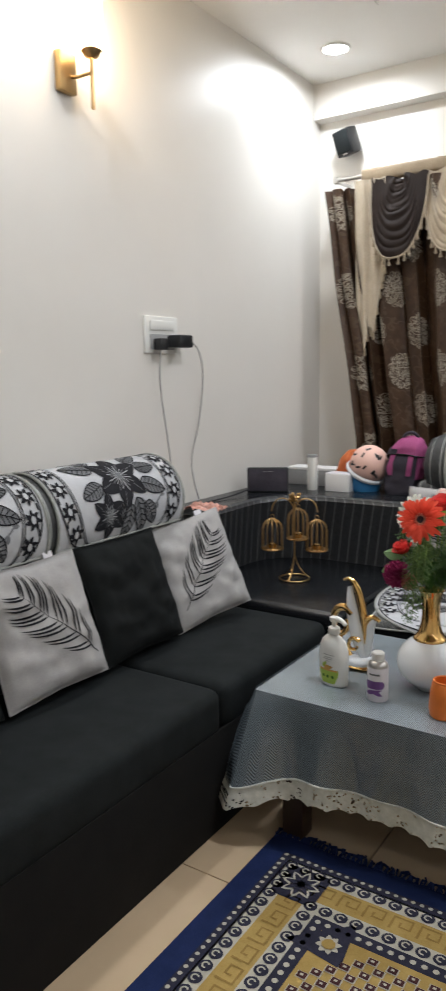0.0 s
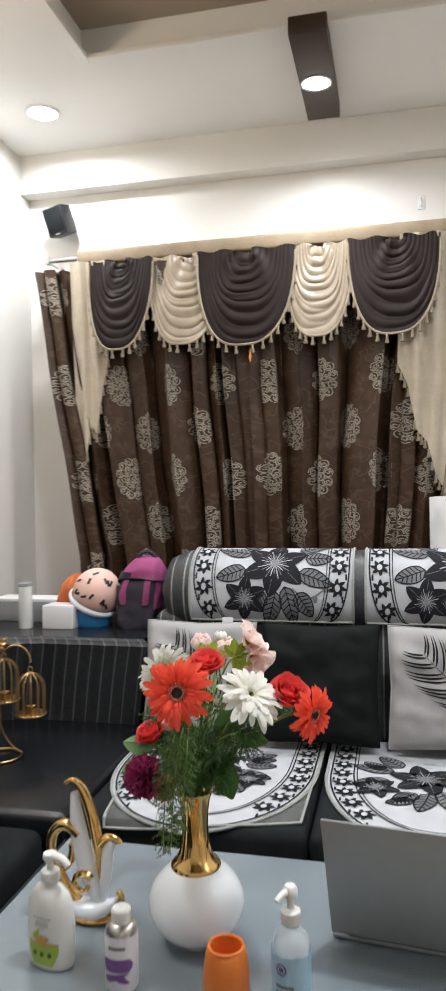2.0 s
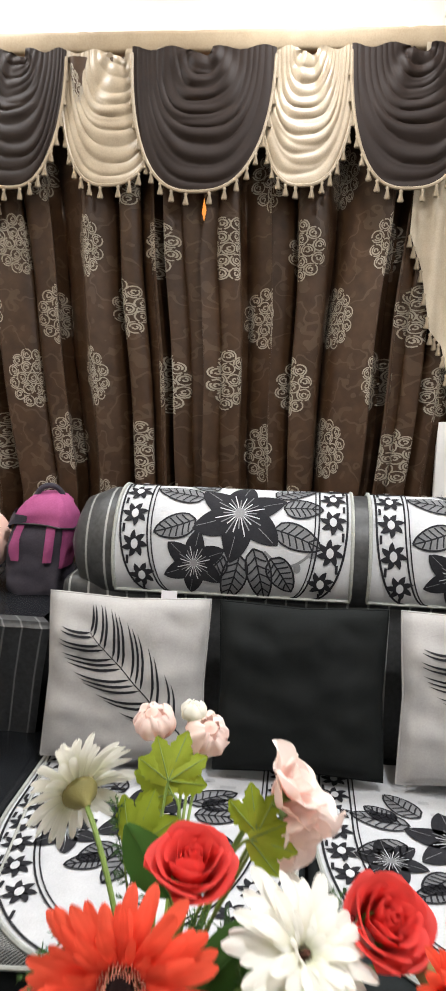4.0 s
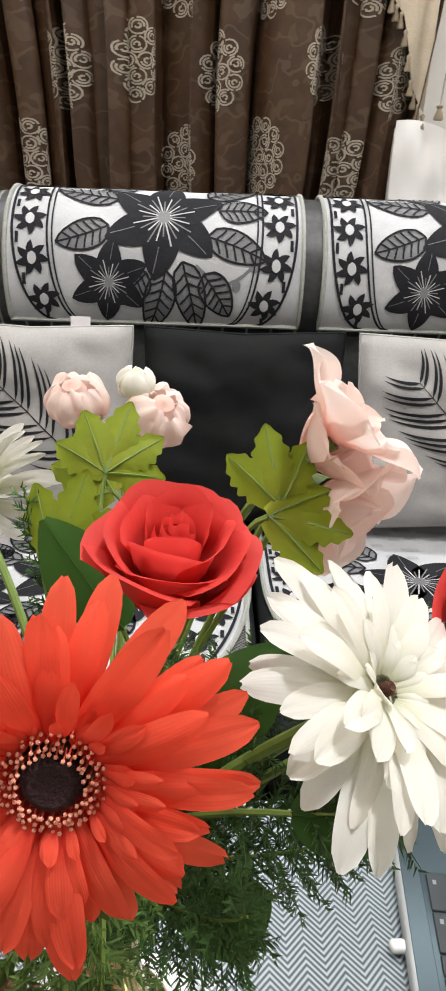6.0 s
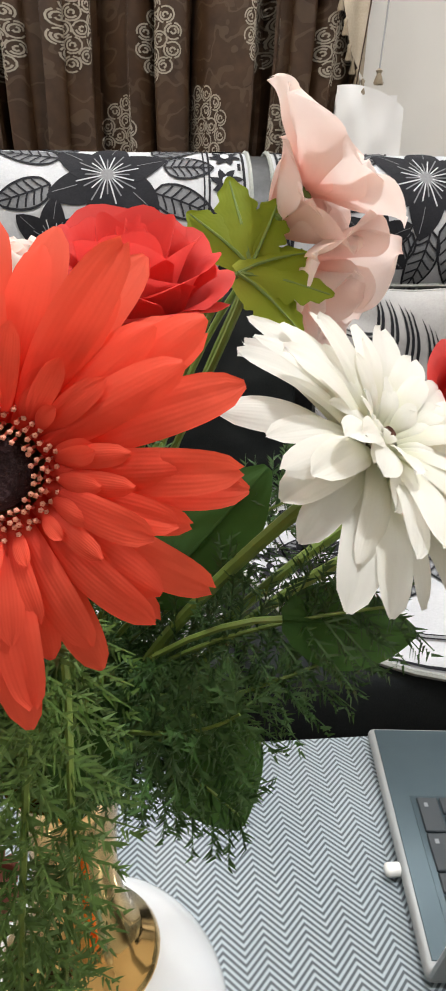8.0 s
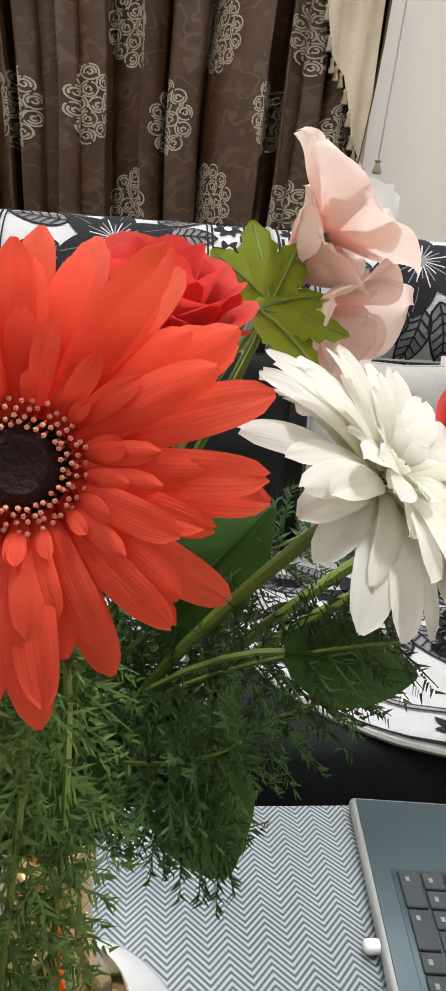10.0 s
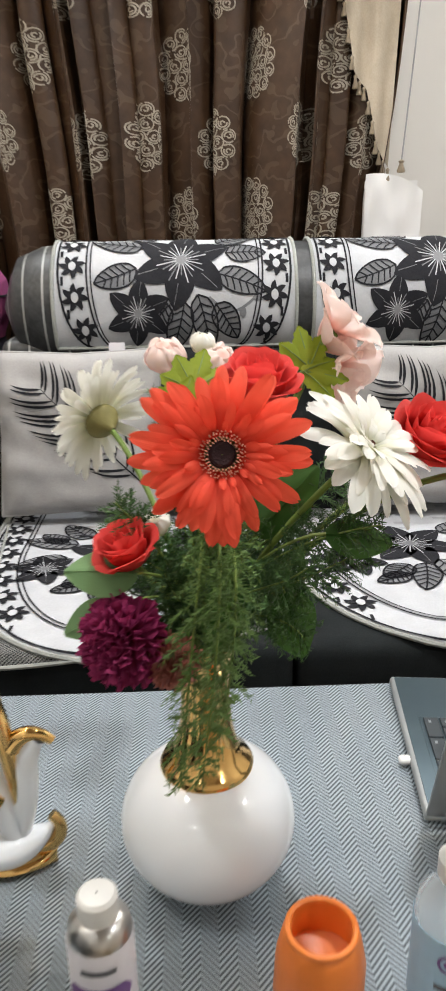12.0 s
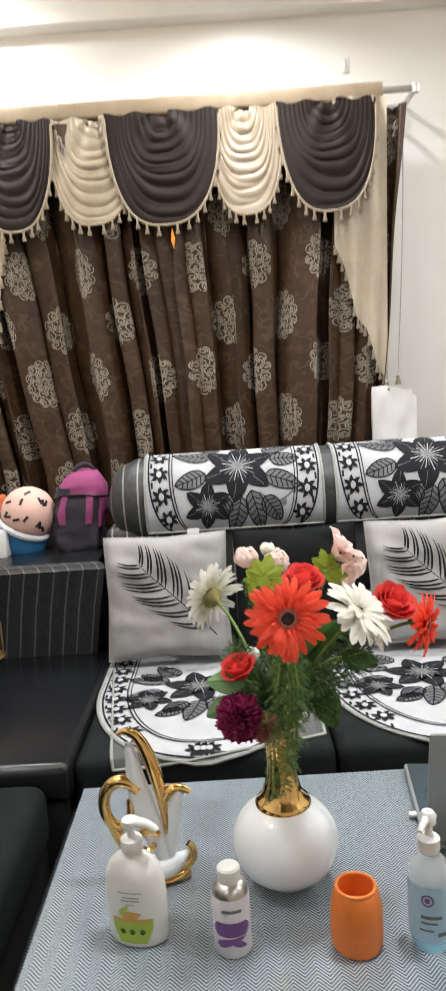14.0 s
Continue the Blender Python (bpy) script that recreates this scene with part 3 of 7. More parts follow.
def box_spotlight():
    ob = thing("box_spotlight", (-0.105, 3.03, CEIL), "dark brown box spotlight fixed to the white ceiling", "light")
    s = Shape().box((-0.150, 2.66, CEIL - 0.060), (-0.025, 3.25, CEIL), 0.003)
    part("body", s, MAT["wood"], ob)
    part("ring", Shape().lathe([(0.056, -0.059), (0.057, -0.064), (0.05, -0.066), (0.047, -0.061)], 32, (-0.09, 2.97, CEIL)), MAT["steel"], ob)
    part("diffuser", Shape().lathe([(0.0001, -0.065), (0.03, -0.065), (0.047, -0.062)], 32, (-0.09, 2.97, CEIL)), MAT["lamp_white"], ob, "bright cool white lamp")


def sconce():
    x, y, z = WALL_X, 1.58, 2.225
    ob = thing("wall_sconce", (x, y, z), "gold wall lamp with a lit frosted glass shade", "wall lamp")
    part("back_plate", Shape().box((x, y - 0.075, z - 0.01), (x + 0.028, y + 0.005, z + 0.115), 0.006), MAT["gold_wire"], ob)
    arm = Shape().tube(bez((x + 0.028, y - 0.02, z + 0.04), (x + 0.07, y - 0.02, z + 0.03), (x + 0.07, y + 0.0, z + 0.05), (x + 0.082, y + 0.013, z + 0.05)), 0.006)
    arm.tube([(x + 0.085, y + 0.015, z - 0.06), (x + 0.085, y + 0.015, z + 0.10)], 0.007)
    part("arm", arm, MAT["gold_wire"], ob)
    part("cup", Shape().lathe([(0.008, 0.095), (0.022, 0.10), (0.036, 0.118), (0.034, 0.122)], 20, (x + 0.085, y + 0.015, z)), MAT["gold_wire"], ob)
    sh = Shape().lathe([(0.040, 0.118), (0.052, 0.122), (0.054, 0.29), (0.051, 0.29), (0.049, 0.125)], 4, (x + 0.085, y + 0.015, z))
    o = part("shade", sh, MAT["lamp_warm"], ob, "glowing frosted glass shade", smooth=False)
    o.visible_shadow = False


def socket():
    x = WALL_X
    ob = thing("wall_socket", (x, 2.02, 1.45), "white wall switch and socket plate with two plugs", "socket")
    part("plate", Shape().box((x, 1.918, 1.378), (x + 0.012, 2.128, 1.522), 0.004), MAT["white_plastic"], ob)
    part("switch_row", Shape().box((x + 0.012, 1.945, 1.468), (x + 0.018, 2.10, 1.505), 0.002), MAT["white_plastic"], ob)
    part("socket_row", Shape().box((x + 0.012, 1.945, 1.392), (x + 0.016, 2.10, 1.452), 0.002), MAT["grey_plastic"], ob)
    a = thing("phone_charger", (x + 0.03, 1.985, 1.42), "small black charger plugged into the wall socket", "charger")
    part("body", Shape().box((x + 0.017, 1.96, 1.39), (x + 0.06, 2.005, 1.435), 0.006), MAT["black_plastic"], a)
    part("cable", Shape().tube(bez((x + 0.045, 1.97, 1.39), (x + 0.02, 1.96, 1.2), (x + 0.02, 2.05, 1.1), (x + 0.02, 2.06, 0.76), 20), 0.0026, 6), MAT["cable"], a, "thin grey cable")
    b = thing("power_adapter", (x + 0.04, 2.10, 1.425), "black power adapter plugged into the wall socket", "charger")
    part("body", Shape().box((x + 0.017, 2.05, 1.40), (x + 0.085, 2.135, 1.45), 0.006), MAT["black_plastic"], b)
    pts = bez((x + 0.06, 2.135, 1.43), (x + 0.05, 2.30, 1.40), (x + 0.02, 2.28, 1.2), (x + 0.02, 2.25, 1.08), 14) + bez((x + 0.02, 2.25, 1.08), (x + 0.02, 2.22, 0.98), (x + 0.03, 2.13, 0.95), (x + 0.05, 2.20, 0.765), 12)[1:]
    part("cable", Shape().tube(pts, 0.0028, 6), MAT["cable"], b, "thin grey cable")


def speaker():
    m = Matrix.Translation((-1.285, 3.385, 2.462)) @ pose(0, 0, 0, 16, -9, -12)
    ob = thing("wall_speaker", m, "small black speaker tilted down on the white wall", "speaker")
    part("cabinet", Shape().box((-0.05, -0.05, -0.062), (0.05, 0.035, 0.062), 0.006), MAT["black_plastic"], ob, world=False)
    part("grille", Shape().box((-0.044, -0.056, -0.048), (0.044, -0.049, 0.056), 0.003), MAT["sofa_black"], ob, world=False)
    part("badge", Shape().box((-0.012, -0.0525, -0.058), (0.012, -0.0495, -0.053)), MAT["steel"], ob, world=False)
    part("bracket", Shape().tube([(0, 0.03, 0), (0.0, 0.085, -0.01)], 0.009), MAT["black_plastic"], ob, world=False)


# ---- curtains ----
ROD_Z, CUR_Y = 2.253, 3.285


def fold_phase(s):
    return s * 25 + 2.4 * math.sin(s * 5.1 + 0.7) + 0.9 * math.sin(s * 11.3)


def curtain_panel(name, top0, top1, bot0, bot1, label, seed):
    """A pleated panel that narrows towards the floor; u and v in metres of cloth from its upper corner."""
    wide, high = 1.6 * (top1 - top0), 1.55

    def place(u, v, lift=0.0):
        a, t = u / wide, v / high
        x = lerp(lerp(top0, top1, a), lerp(bot0, bot1, a), min(1.0, t / 0.8))
        gape = math.exp(-((v - 0.42) / 0.05) ** 2)
        x += 0.0205 * gape * (max(0.0, 1 - a / 0.06) * (seed > 2) - max(0.0, 1 - (1 - a) / 0.06) * (seed < 2))
        ph = fold_phase(u + seed)
        ph += 0.5 * math.sin(2.2 * t + 9 * a)
        depth = lerp(0.050, 0.078, t) * (0.75 + 0.25 * math.sin(u * 7 + seed))
        crest = 0.9 - 2 * abs(math.sin(0.72 * ph)) ** 0.6
        return (x + 0.016 * math.sin(2 * ph) + 0.004 * math.sin(14 * t + 5 * u), CUR_Y + depth * crest + 0.010 * math.sin(ph * 0.37 + 3 * t) - lift - 0.02 * t, 2.20 - v)
    ob = thing(name, (0.5 * (top0 + top1), CUR_Y, 2.20 - high), label, "curtain", "curtain panels")
    s = Shape().grid(lambda a, b: place(a * wide, b * high), 220, 26, uv=lambda a, b: (a * wide, b * high))
    part("cloth", s, MAT["curtain"], ob)
    d = Drawing(lambda u, v: place(u, v, 0.0035))
    rng = random.Random(seed * 10)
    row = 0
    v = 0.12
    while v < high - 0.08:
        u = 0.11 + (0.195 if row % 2 else 0.0)
        while u < wide - 0.08:
            rose_cluster(d, u + rng.uniform(-0.02, 0.02), v + rng.uniform(-0.015, 0.015), rng)
            u += 0.39
        row += 1
        v += 0.195
    tagged(part("rose_pattern", d.shape, MAT["rose_thread"], ob, "silvery woven rose clusters"), kind="stuff")
    return ob


def rose_cluster(d, u, v, rng):
    """A round posy of little roses, each a few curls of thread."""
    spots = [(0, 0)] + [(0.034 * math.cos(k * 1.047), 0.037 * math.sin(k * 1.047)) for k in range(6)] + \
            [(0.064 * math.cos(k * 0.5236 + 0.3), 0.072 * math.sin(k * 0.5236 + 0.3)) for k in range(12)]
    for du, dv in spots:
        p = (u + du, v + dv)
        a = rng.uniform(0, 6.28)
        d.arc(p, 0.0165, a, a + 3.6, 0.0036, n=7)
        d.arc(p, 0.0165, a + 3.9, a + 6.0, 0.0036, n=5)
        d.arc(p, 0.0108, a + 2, a + 5.8, 0.0040, n=6)
        d.arc(p, 0.0050, a + 4, a + 8.5, 0.0040, n=5)


def swag(x0, x1, drop, mat, label, y, order):
    """A draped swag: cloth falling in nested folds from its two upper corners."""
    ob = thing("swag", (0.5 * (x0 + x1), y, ROD_Z - 0.045 - drop), label, "curtain swag", "swags of the valance")
    mid, half = 0.5 * (x0 + x1), 0.5 * (x1 - x0)
    top = ROD_Z - 0.035

    def fn(a, b):
        # a across, b from the rod down to the hem
        s = 2 * a - 1
        w = s * math.pi / 2
        fold = abs(math.sin(b * 9.0 * math.pi + 1.3 * noise.noise(Vector((b * 4, s * 1.6, order * 5.7))) + 1.6 * math.sin(1.7 * s + 2 * order) * (0.4 + b) + 0.7 * math.sin(7 * b + order))) ** 0.7 * (0.35 + 0.65 * abs(noise.noise(Vector((b * 7.3 + order, s * 0.9, order * 3.1)))) * 1.6)
        skew = 0.05 * half * math.sin(order * 2.1) * (1 - b)
        wide = half * (0.16 + 0.84 * b ** 0.9)
        x = mid + skew + wide * math.copysign(abs(math.sin(w)) ** 0.74, s)
        z = top - drop * (0.04 + 0.96 * b ** 1.1) * max(0.0, math.cos(w)) ** 0.88 - 0.006 * math.sin(4 * s + 9 * b)
        out = 0.010 + 0.055 * math.cos(w) * b + 0.0095 * fold * (0.3 + 0.7 * math.cos(w) ** 2) + 0.004 * math.sin(9 * s + order + 3 * b) * (1 - b)
        return x, y - out, z
    s = Shape().grid(fn, 44, 110)
    part("drape", s, mat, ob)
    band = Shape().tube([fn(0.01 + 0.98 * i / 40, 1.0) for i in range(41)], 0.005, 6)
    braid = part("fringe_band", band, MAT["swag_cream"], ob, "cream braid with tassels")
    hang_tassels(braid, [fn(0.03 + 0.94 * i / 17, 1.0) for i in range(18)])
    return ob


def tassel(shape, p, size=1.0):
    shape.lathe([(0.0015, -0.001), (0.005 * size, -0.006), (0.003 * size, -0.012), (0.007 * size, -0.032), (0.006 * size, -0.036)], 6, tuple(p))


def hang_tassels(parent, points, size=1.25):
    key = ("tassel", size)
    if key not in SHARED:
        s = Shape()
        tassel(s, Vector((0, 0, 0)), size)
        SHARED[key] = s.mesh("tassel", [MAT["swag_cream"]])
    for p in points:
        ob = new("tassel", SHARED[key])
        ob.parent = parent
        ob.matrix_basis = PLACE[parent.name].inverted() @ Matrix.Translation(p)


SHARED = {}


def tail(x0, x1, steps, label, side):
    """A pleated cream side piece with a stepped, tasselled hem."""
    ob = thing("valance_tail", (0.5 * (x0 + x1), CUR_Y - 0.04, ROD_Z - steps[0]), label, "curtain tail", "side tails of the valance")
    k = len(steps) - 1
    s = Shape()

    def length(a):
        q = a * k
        i = min(int(q), k - 1)
        return lerp(steps[i], steps[i + 1], q - i)

    def fn(a, b):
        x = lerp(x0, x1, a) - side * 0.03 * b * length(a)
        y = CUR_Y - 0.055 + 0.008 * math.sin(a * 17) - 0.004 * b
        return x, y, ROD_Z - 0.03 - b * length(a)
    s.grid(fn, 48, 30)
    cloth = part("cloth", s, MAT["tail_cream"], ob)
    hang_tassels(cloth, [fn(i / 14, 1.0) for i in range(15)])


def curtains():
    curtain_panel("curtain", -1.345, -0.405, -1.12, -0.347, "dark brown curtain panel with silver rose clusters", 1.0)
    curtain_panel("curtain", -0.412, 0.472, -0.362, 0.335, "dark brown curtain panel with silver rose clusters, drawn shut", 2.3)
    rod = thing("curtain_rod", (-0.39, CUR_Y - 0.01, ROD_Z), "steel curtain rod carrying the cream valance band", "curtain rod")
    part("bar", Shape().tube([(-1.30, CUR_Y - 0.01, ROD_Z), (0.50, CUR_Y - 0.01, ROD_Z)], 0.011, 12), MAT["steel"], rod)
    for x in (-1.295, 0.505):
        part("finial", Shape().lathe([(0.002, -0.02), (0.014, -0.015), (0.016, 0.0), (0.014, 0.015), (0.002, 0.02)], 12, (x, CUR_Y - 0.01, ROD_Z)), MAT["steel"], rod)
        part("bracket", Shape().box((x - 0.008, CUR_Y, ROD_Z - 0.008), (x + 0.008, WALL_Y, ROD_Z + 0.008), 0.002), MAT["steel"], rod)
    lower = thing("curtain_track", (-0.43, CUR_Y + 0.06, 2.19), "white curtain rail behind the valance", "curtain rod")
    part("bar", Shape().tube([(-1.37, CUR_Y + 0.02, 2.205), (0.47, CUR_Y + 0.02, 2.205)], 0.008, 10), MAT["white_plastic"], lower)
    part("bracket", Shape().box((-1.365, CUR_Y + 0.02, 2.197), (-1.35, WALL_Y, 2.213), 0.002), MAT["white_plastic"], lower)
    part("bracket", Shape().box((0.45, CUR_Y + 0.02, 2.197), (0.465, WALL_Y, 2.213), 0.002), MAT["white_plastic"], lower)
    band = thing("valance_band", (-0.39, CUR_Y - 0.03, ROD_Z - 0.04), "cream satin band wrapped round the curtain rod", "valance")

    def fn(a, b):
        x = lerp(-1.15, 0.385, a)
        w = 2 * math.pi * b
        r = 0.026 + 0.0016 * math.sin(a * 90 + 5 * math.sin(a * 23)) * max(0.0, math.sin(a * 31)) ** 3
        c, q = math.cos(w), math.sin(w)
        return x, CUR_Y - 0.012 + 0.021 * math.copysign(abs(c) ** 0.45, c), ROD_Z - 0.004 + 1.2 * r * math.copysign(abs(q) ** 0.45, q)
    part("wrap", Shape().grid(fn, 240, 20), MAT["band"], band)
    y = CUR_Y - 0.038
    for i, (a, b, drop, dark) in enumerate([(-1.085, -0.80, 0.385, True), (-0.82, -0.505, 0.375, False), (-0.61, -0.205, 0.395, True), (-0.25, 0.02, 0.375, False), (0.0, 0.352, 0.385, True)]):
        swag(a, b, drop, MAT["swag_dark" if dark else "swag_cream"],
             "dark brown satin swag with a tasselled hem" if dark else "cream satin swag with a tasselled hem", y - (0.012 if dark else 0.0), i)
    tail(-1.175, -1.015, (0.96, 0.90, 0.70, 0.74, 0.52, 0.42), "cream pleated tail at the side of the valance", -1)
    tail(0.392, 0.20, (1.0, 0.94, 0.80, 0.76, 0.58, 0.50), "cream pleated tail beside the white wall", 1)
    part("cord", Shape().tube(bez((0.45, CUR_Y - 0.03, 2.20), (0.45, CUR_Y - 0.05, 1.9), (0.42, CUR_Y - 0.05, 1.5), (0.40, CUR_Y - 0.06, 1.24), 16), 0.0022, 6), MAT["grey_plastic"], rod)
    t = Shape()
    tassel(t, Vector((0.40, CUR_Y - 0.06, 1.245)), 1.8)
    part("tassel", t, MAT["swag_cream"], rod)


# ---- sofas ----
def veined_leaf(f, d, p, ang, length, width):
    """A grey leaf on the under layer with its dark outline and veins on the layer above."""
    f.petal(p, ang, length, width, 2, 0.1, 8, 0.75)

    def at(t, s=0.0):
        w = 0.5 * width * max(0.0, math.sin(math.pi * t ** 0.75)) ** 0.65 * s
        a = ang + 0.1 * t
        return p[0] + length * t * math.cos(a) - w * math.sin(a), p[1] + length * t * math.sin(a) + w * math.cos(a)
    steps = [i / 10 for i in range(11)]
    for s in (-1, 1):
        d.strip([at(t, s) for t in steps], 0.0042, 0)
    d.strip([at(t) for t in steps], 0.0034, 0)
    for i in range(1, 6):
        t = i / 7
        for s in (-1, 1):
            d.strip([at(t), at(t + 0.07, 0.45 * s), at(t + 0.12, 0.86 * s)], 0.0034, 0)


def throw(parent_name, place, u0, u1, v0, v1, label, seed, m, scallop=False, seat=False):
    """A woven throw laid on a sofa: white cloth with its black and grey woven figures. u across, v along."""
    ob = thing(parent_name, m, label, "sofa throw", "woven sofa throws")
    l, c = v1 - v0, 0.5 * (u0 + u1)

    def cut(a, b, k=0.0):
        """A place on the cloth, k metres inside its edge; the corners towards the hem are rounded off."""
        e = max(0.0, (b - 0.42) / 0.58) if scallop else max(0.0, (b - 0.55) / 0.45)
        pull = 1 - math.sqrt(max(0.0, 1 - e * e))
        half = (0.5 * (u1 - u0) - k) * (1 - (0.94 if scallop else 0.30) * pull)
        if not scallop and k == 0:
            half = 0.5 * (u1 - u0)
        return c + (2 * a - 1) * half, lerp(v0, v1 - (k if scallop else 0), b)
    s = Shape().grid(lambda a, b: place(*cut(a, b), 0.004), 30, 40)
    part("cloth", s, MAT["cover"], ob)
    edge = [cut(0, i / 40) for i in range(41)] + [cut(i / 30, 1) for i in range(1, 31)] + [cut(1, 1 - i / 40) for i in range(1, 41)]
    part("binding", Shape().tube([place(u, v, 0.005) for u, v in edge], 0.0045, 6), MAT["binding"], ob, "grey overlocked edge")
    f = Drawing(lambda u, v: place(u, v, 0.0052))
    d = Drawing(lambda u, v: place(u, v, 0.0066))
    e = Drawing(lambda u, v: place(u, v, 0.0080))
    inks = [MAT["ink"], MAT["cover"], MAT["cover_grey"]]
    # border lines, and a row of stars and dashes between them
    for k, w in ((0.012, 0.005), (0.075, 0.004), (0.084, 0.003)):
        pts = [cut(0, i / 60, k) for i in range(61)]
        if scallop:
            pts += [cut(i / 30, 1, k) for i in range(1, 31)] + [cut(1, 1 - i / 60, k) for i in range(1, 61)]
            d.strip(pts, w, 0)
        else:
            d.strip(pts, w, 0)
            d.strip([cut(1, i / 60, k) for i in range(61)], w, 0)
    n = max(3, round(l / 0.072))
    for i in range(n):
        b = (i + 0.35) / n
        if scallop and b > 0.92:
            continue
        for a in (0, 1):
            q = cut(a, b, 0.044)
            star_layers(d, e, q, 0.031, i * 0.4 + a)
            q = cut(a, b + 0.5 / n, 0.020)
            d.strip([(q[0], q[1] - 0.010), (q[0], q[1] + 0.010)], 0.006, 0)
    if scallop:
        lo, hi = cut(0.04, 1, 0.044)[0], cut(0.96, 1, 0.044)[0]
        cnt = max(2, round((hi - lo) / 0.085))
        for i in range(cnt + 1):
            u = lerp(lo, hi, i / cnt)
            star_layers(d, e, (u, v1 - 0.044), 0.031, i)
            if i < cnt:
                d.strip([(u + 0.030, v1 - 0.022), (u + 0.052, v1 - 0.022)], 0.006, 0)
    # woven grey blocks behind the bunch
    rng = random.Random(seed * 7)
    for i in range(26):
        u, v = c + rng.uniform(-0.15, 0.15), v0 + rng.uniform(0.02, 0.30) * l
        f.strip([(u, v), (u + rng.choice((0.022, 0.034)), v)], 0.011, 3)
    # the bunch of flowers in the middle
    p = (c + (-0.02 if seat else 0.015), v0 + (0.42 if seat else 0.53) * l)
    r = 0.104 if seat else 0.114
    turn = 0.55 if not seat else 0.2
    for ang, du, dv, ln in ((3.3, -0.085, -0.045, 0.12), (0.25, 0.080, 0.035, 0.115), (1.25, 0.035, 0.080, 0.13), (1.75, 0.005, 0.095, 0.12), (-0.6, 0.08, -0.06, 0.11), (2.7, -0.10, 0.02, 0.10), (-0.1, 0.10, -0.02, 0.09), (2.3, -0.03, 0.10, 0.08), (0.9, 0.075, 0.10, 0.09), (3.9, -0.06, -0.08, 0.10)):
        veined_leaf(f, d, (p[0] + du, p[1] + dv), ang, ln, 0.056)
    f.strip([(p[0] + 0.06 + 0.10 * t, p[1] + 0.085 + 0.03 * math.sin(3 * t)) for t in [i / 8 for i in range(9)]], 0.006, 2)
    f.dot((p[0] + 0.168, p[1] + 0.088), 0.011, 2, 0.007)
    f.dot((p[0] + 0.135, p[1] + 0.118), 0.008, 2, 0.012)
    big_flower_layers(d, e, p, r, turn)
    big_flower_layers(d, e, (p[0] - (0.135 if seat else 0.098), p[1] + (0.075 if seat else 0.118)), r * 0.66, 1.0 + turn)
    if seat:
        big_flower_layers(d, e, (p[0] + 0.125, p[1] + 0.085), r * 0.6, 0.4)
        for ang, du, dv in ((2.6, -0.04, 0.14), (0.7, 0.05, 0.15), (-2.6, -0.11, -0.06), (-0.4, 0.11, -0.05)):
            veined_leaf(f, d, (p[0] + du, p[1] + dv), ang, 0.075, 0.045)
    tagged(part("leaf_pattern", f.shape, inks + [MAT["pale_grey"]], ob), kind="stuff")
    tagged(part("flower_pattern", d.shape, inks, ob, "black woven flowers and border"), kind="stuff")
    tagged(part("thread_pattern", e.shape, inks, ob), kind="stuff")
    return ob


def star_layers(d, e, p, r, turn):
    for k in range(7):
        d.petal(p, turn + k * 0.8976, r, r * 0.46, 0, 0.35, 5, 0.8)
    e.dot(p, r * 0.26, 1, r * 0.36)


def big_flower_layers(d, e, p, r, turn):
    for k in range(6):
        d.petal(p, turn + k * 1.047, r, r * 0.61, 0, 0.12, 10, 0.74)
    for k in range(24):
        a = k * 0.2618
        far = 0.34 + 0.08 * (k % 3)
        e.strip([(p[0] + r * q * math.cos(a), p[1] + r * q * math.sin(a)) for q in (0.10, 0.22, far)], r * 0.022, 1 if k % 2 else 2)
    for k in range(6):
        a = turn + k * 1.047 + 0.06
        e.strip([(p[0] + r * q * math.cos(a + 0.1 * q), p[1] + r * q * math.sin(a + 0.1 * q)) for q in (0.5, 0.7, 0.9)], r * 0.012, 2)
    e.dot(p, r * 0.12, 2)


def soft_block(lo, hi, bevel=0.03, crown=0.012, segs=4):
    """An upholstered block with rounded edges and a slightly domed top."""
    bm = bmesh.new()
    bmesh.ops.create_cube(bm, size=1.0)
    for v in bm.verts:
        v.co = Vector([l + (c + 0.5) * (h - l) for c, l, h in zip(v.co, lo, hi)])
    bmesh.ops.bevel(bm, geom=list(bm.edges), offset=bevel, segments=segs, profile=0.5, affect="EDGES")
    s = Shape()
    s.take(bm)
    return s


def bolster(p0, p1, r, squash=1.0, n=28):
    """A fat rounded roll between two points."""
    p0, p1 = Vector(p0), Vector(p1)
    prof = [(0.0, 0.02), (0.012, 0.55), (0.02, 0.80), (0.045, 0.97), (0.07, 1.0)]
    k = [(t, q) for t, q in prof] + [(1 - t, q) for t, q in reversed(prof)]
    pts = [p0.lerp(p1, t) for t, q in k]
    return Shape().tube(pts, lambda b: r * k[round(b * (len(k) - 1))][1], n)


BACK = dict(y=2.80, z=0.895, r=0.142, x0=-0.648, x1=1.70, seat_y0=1.985, seat_z=0.432)


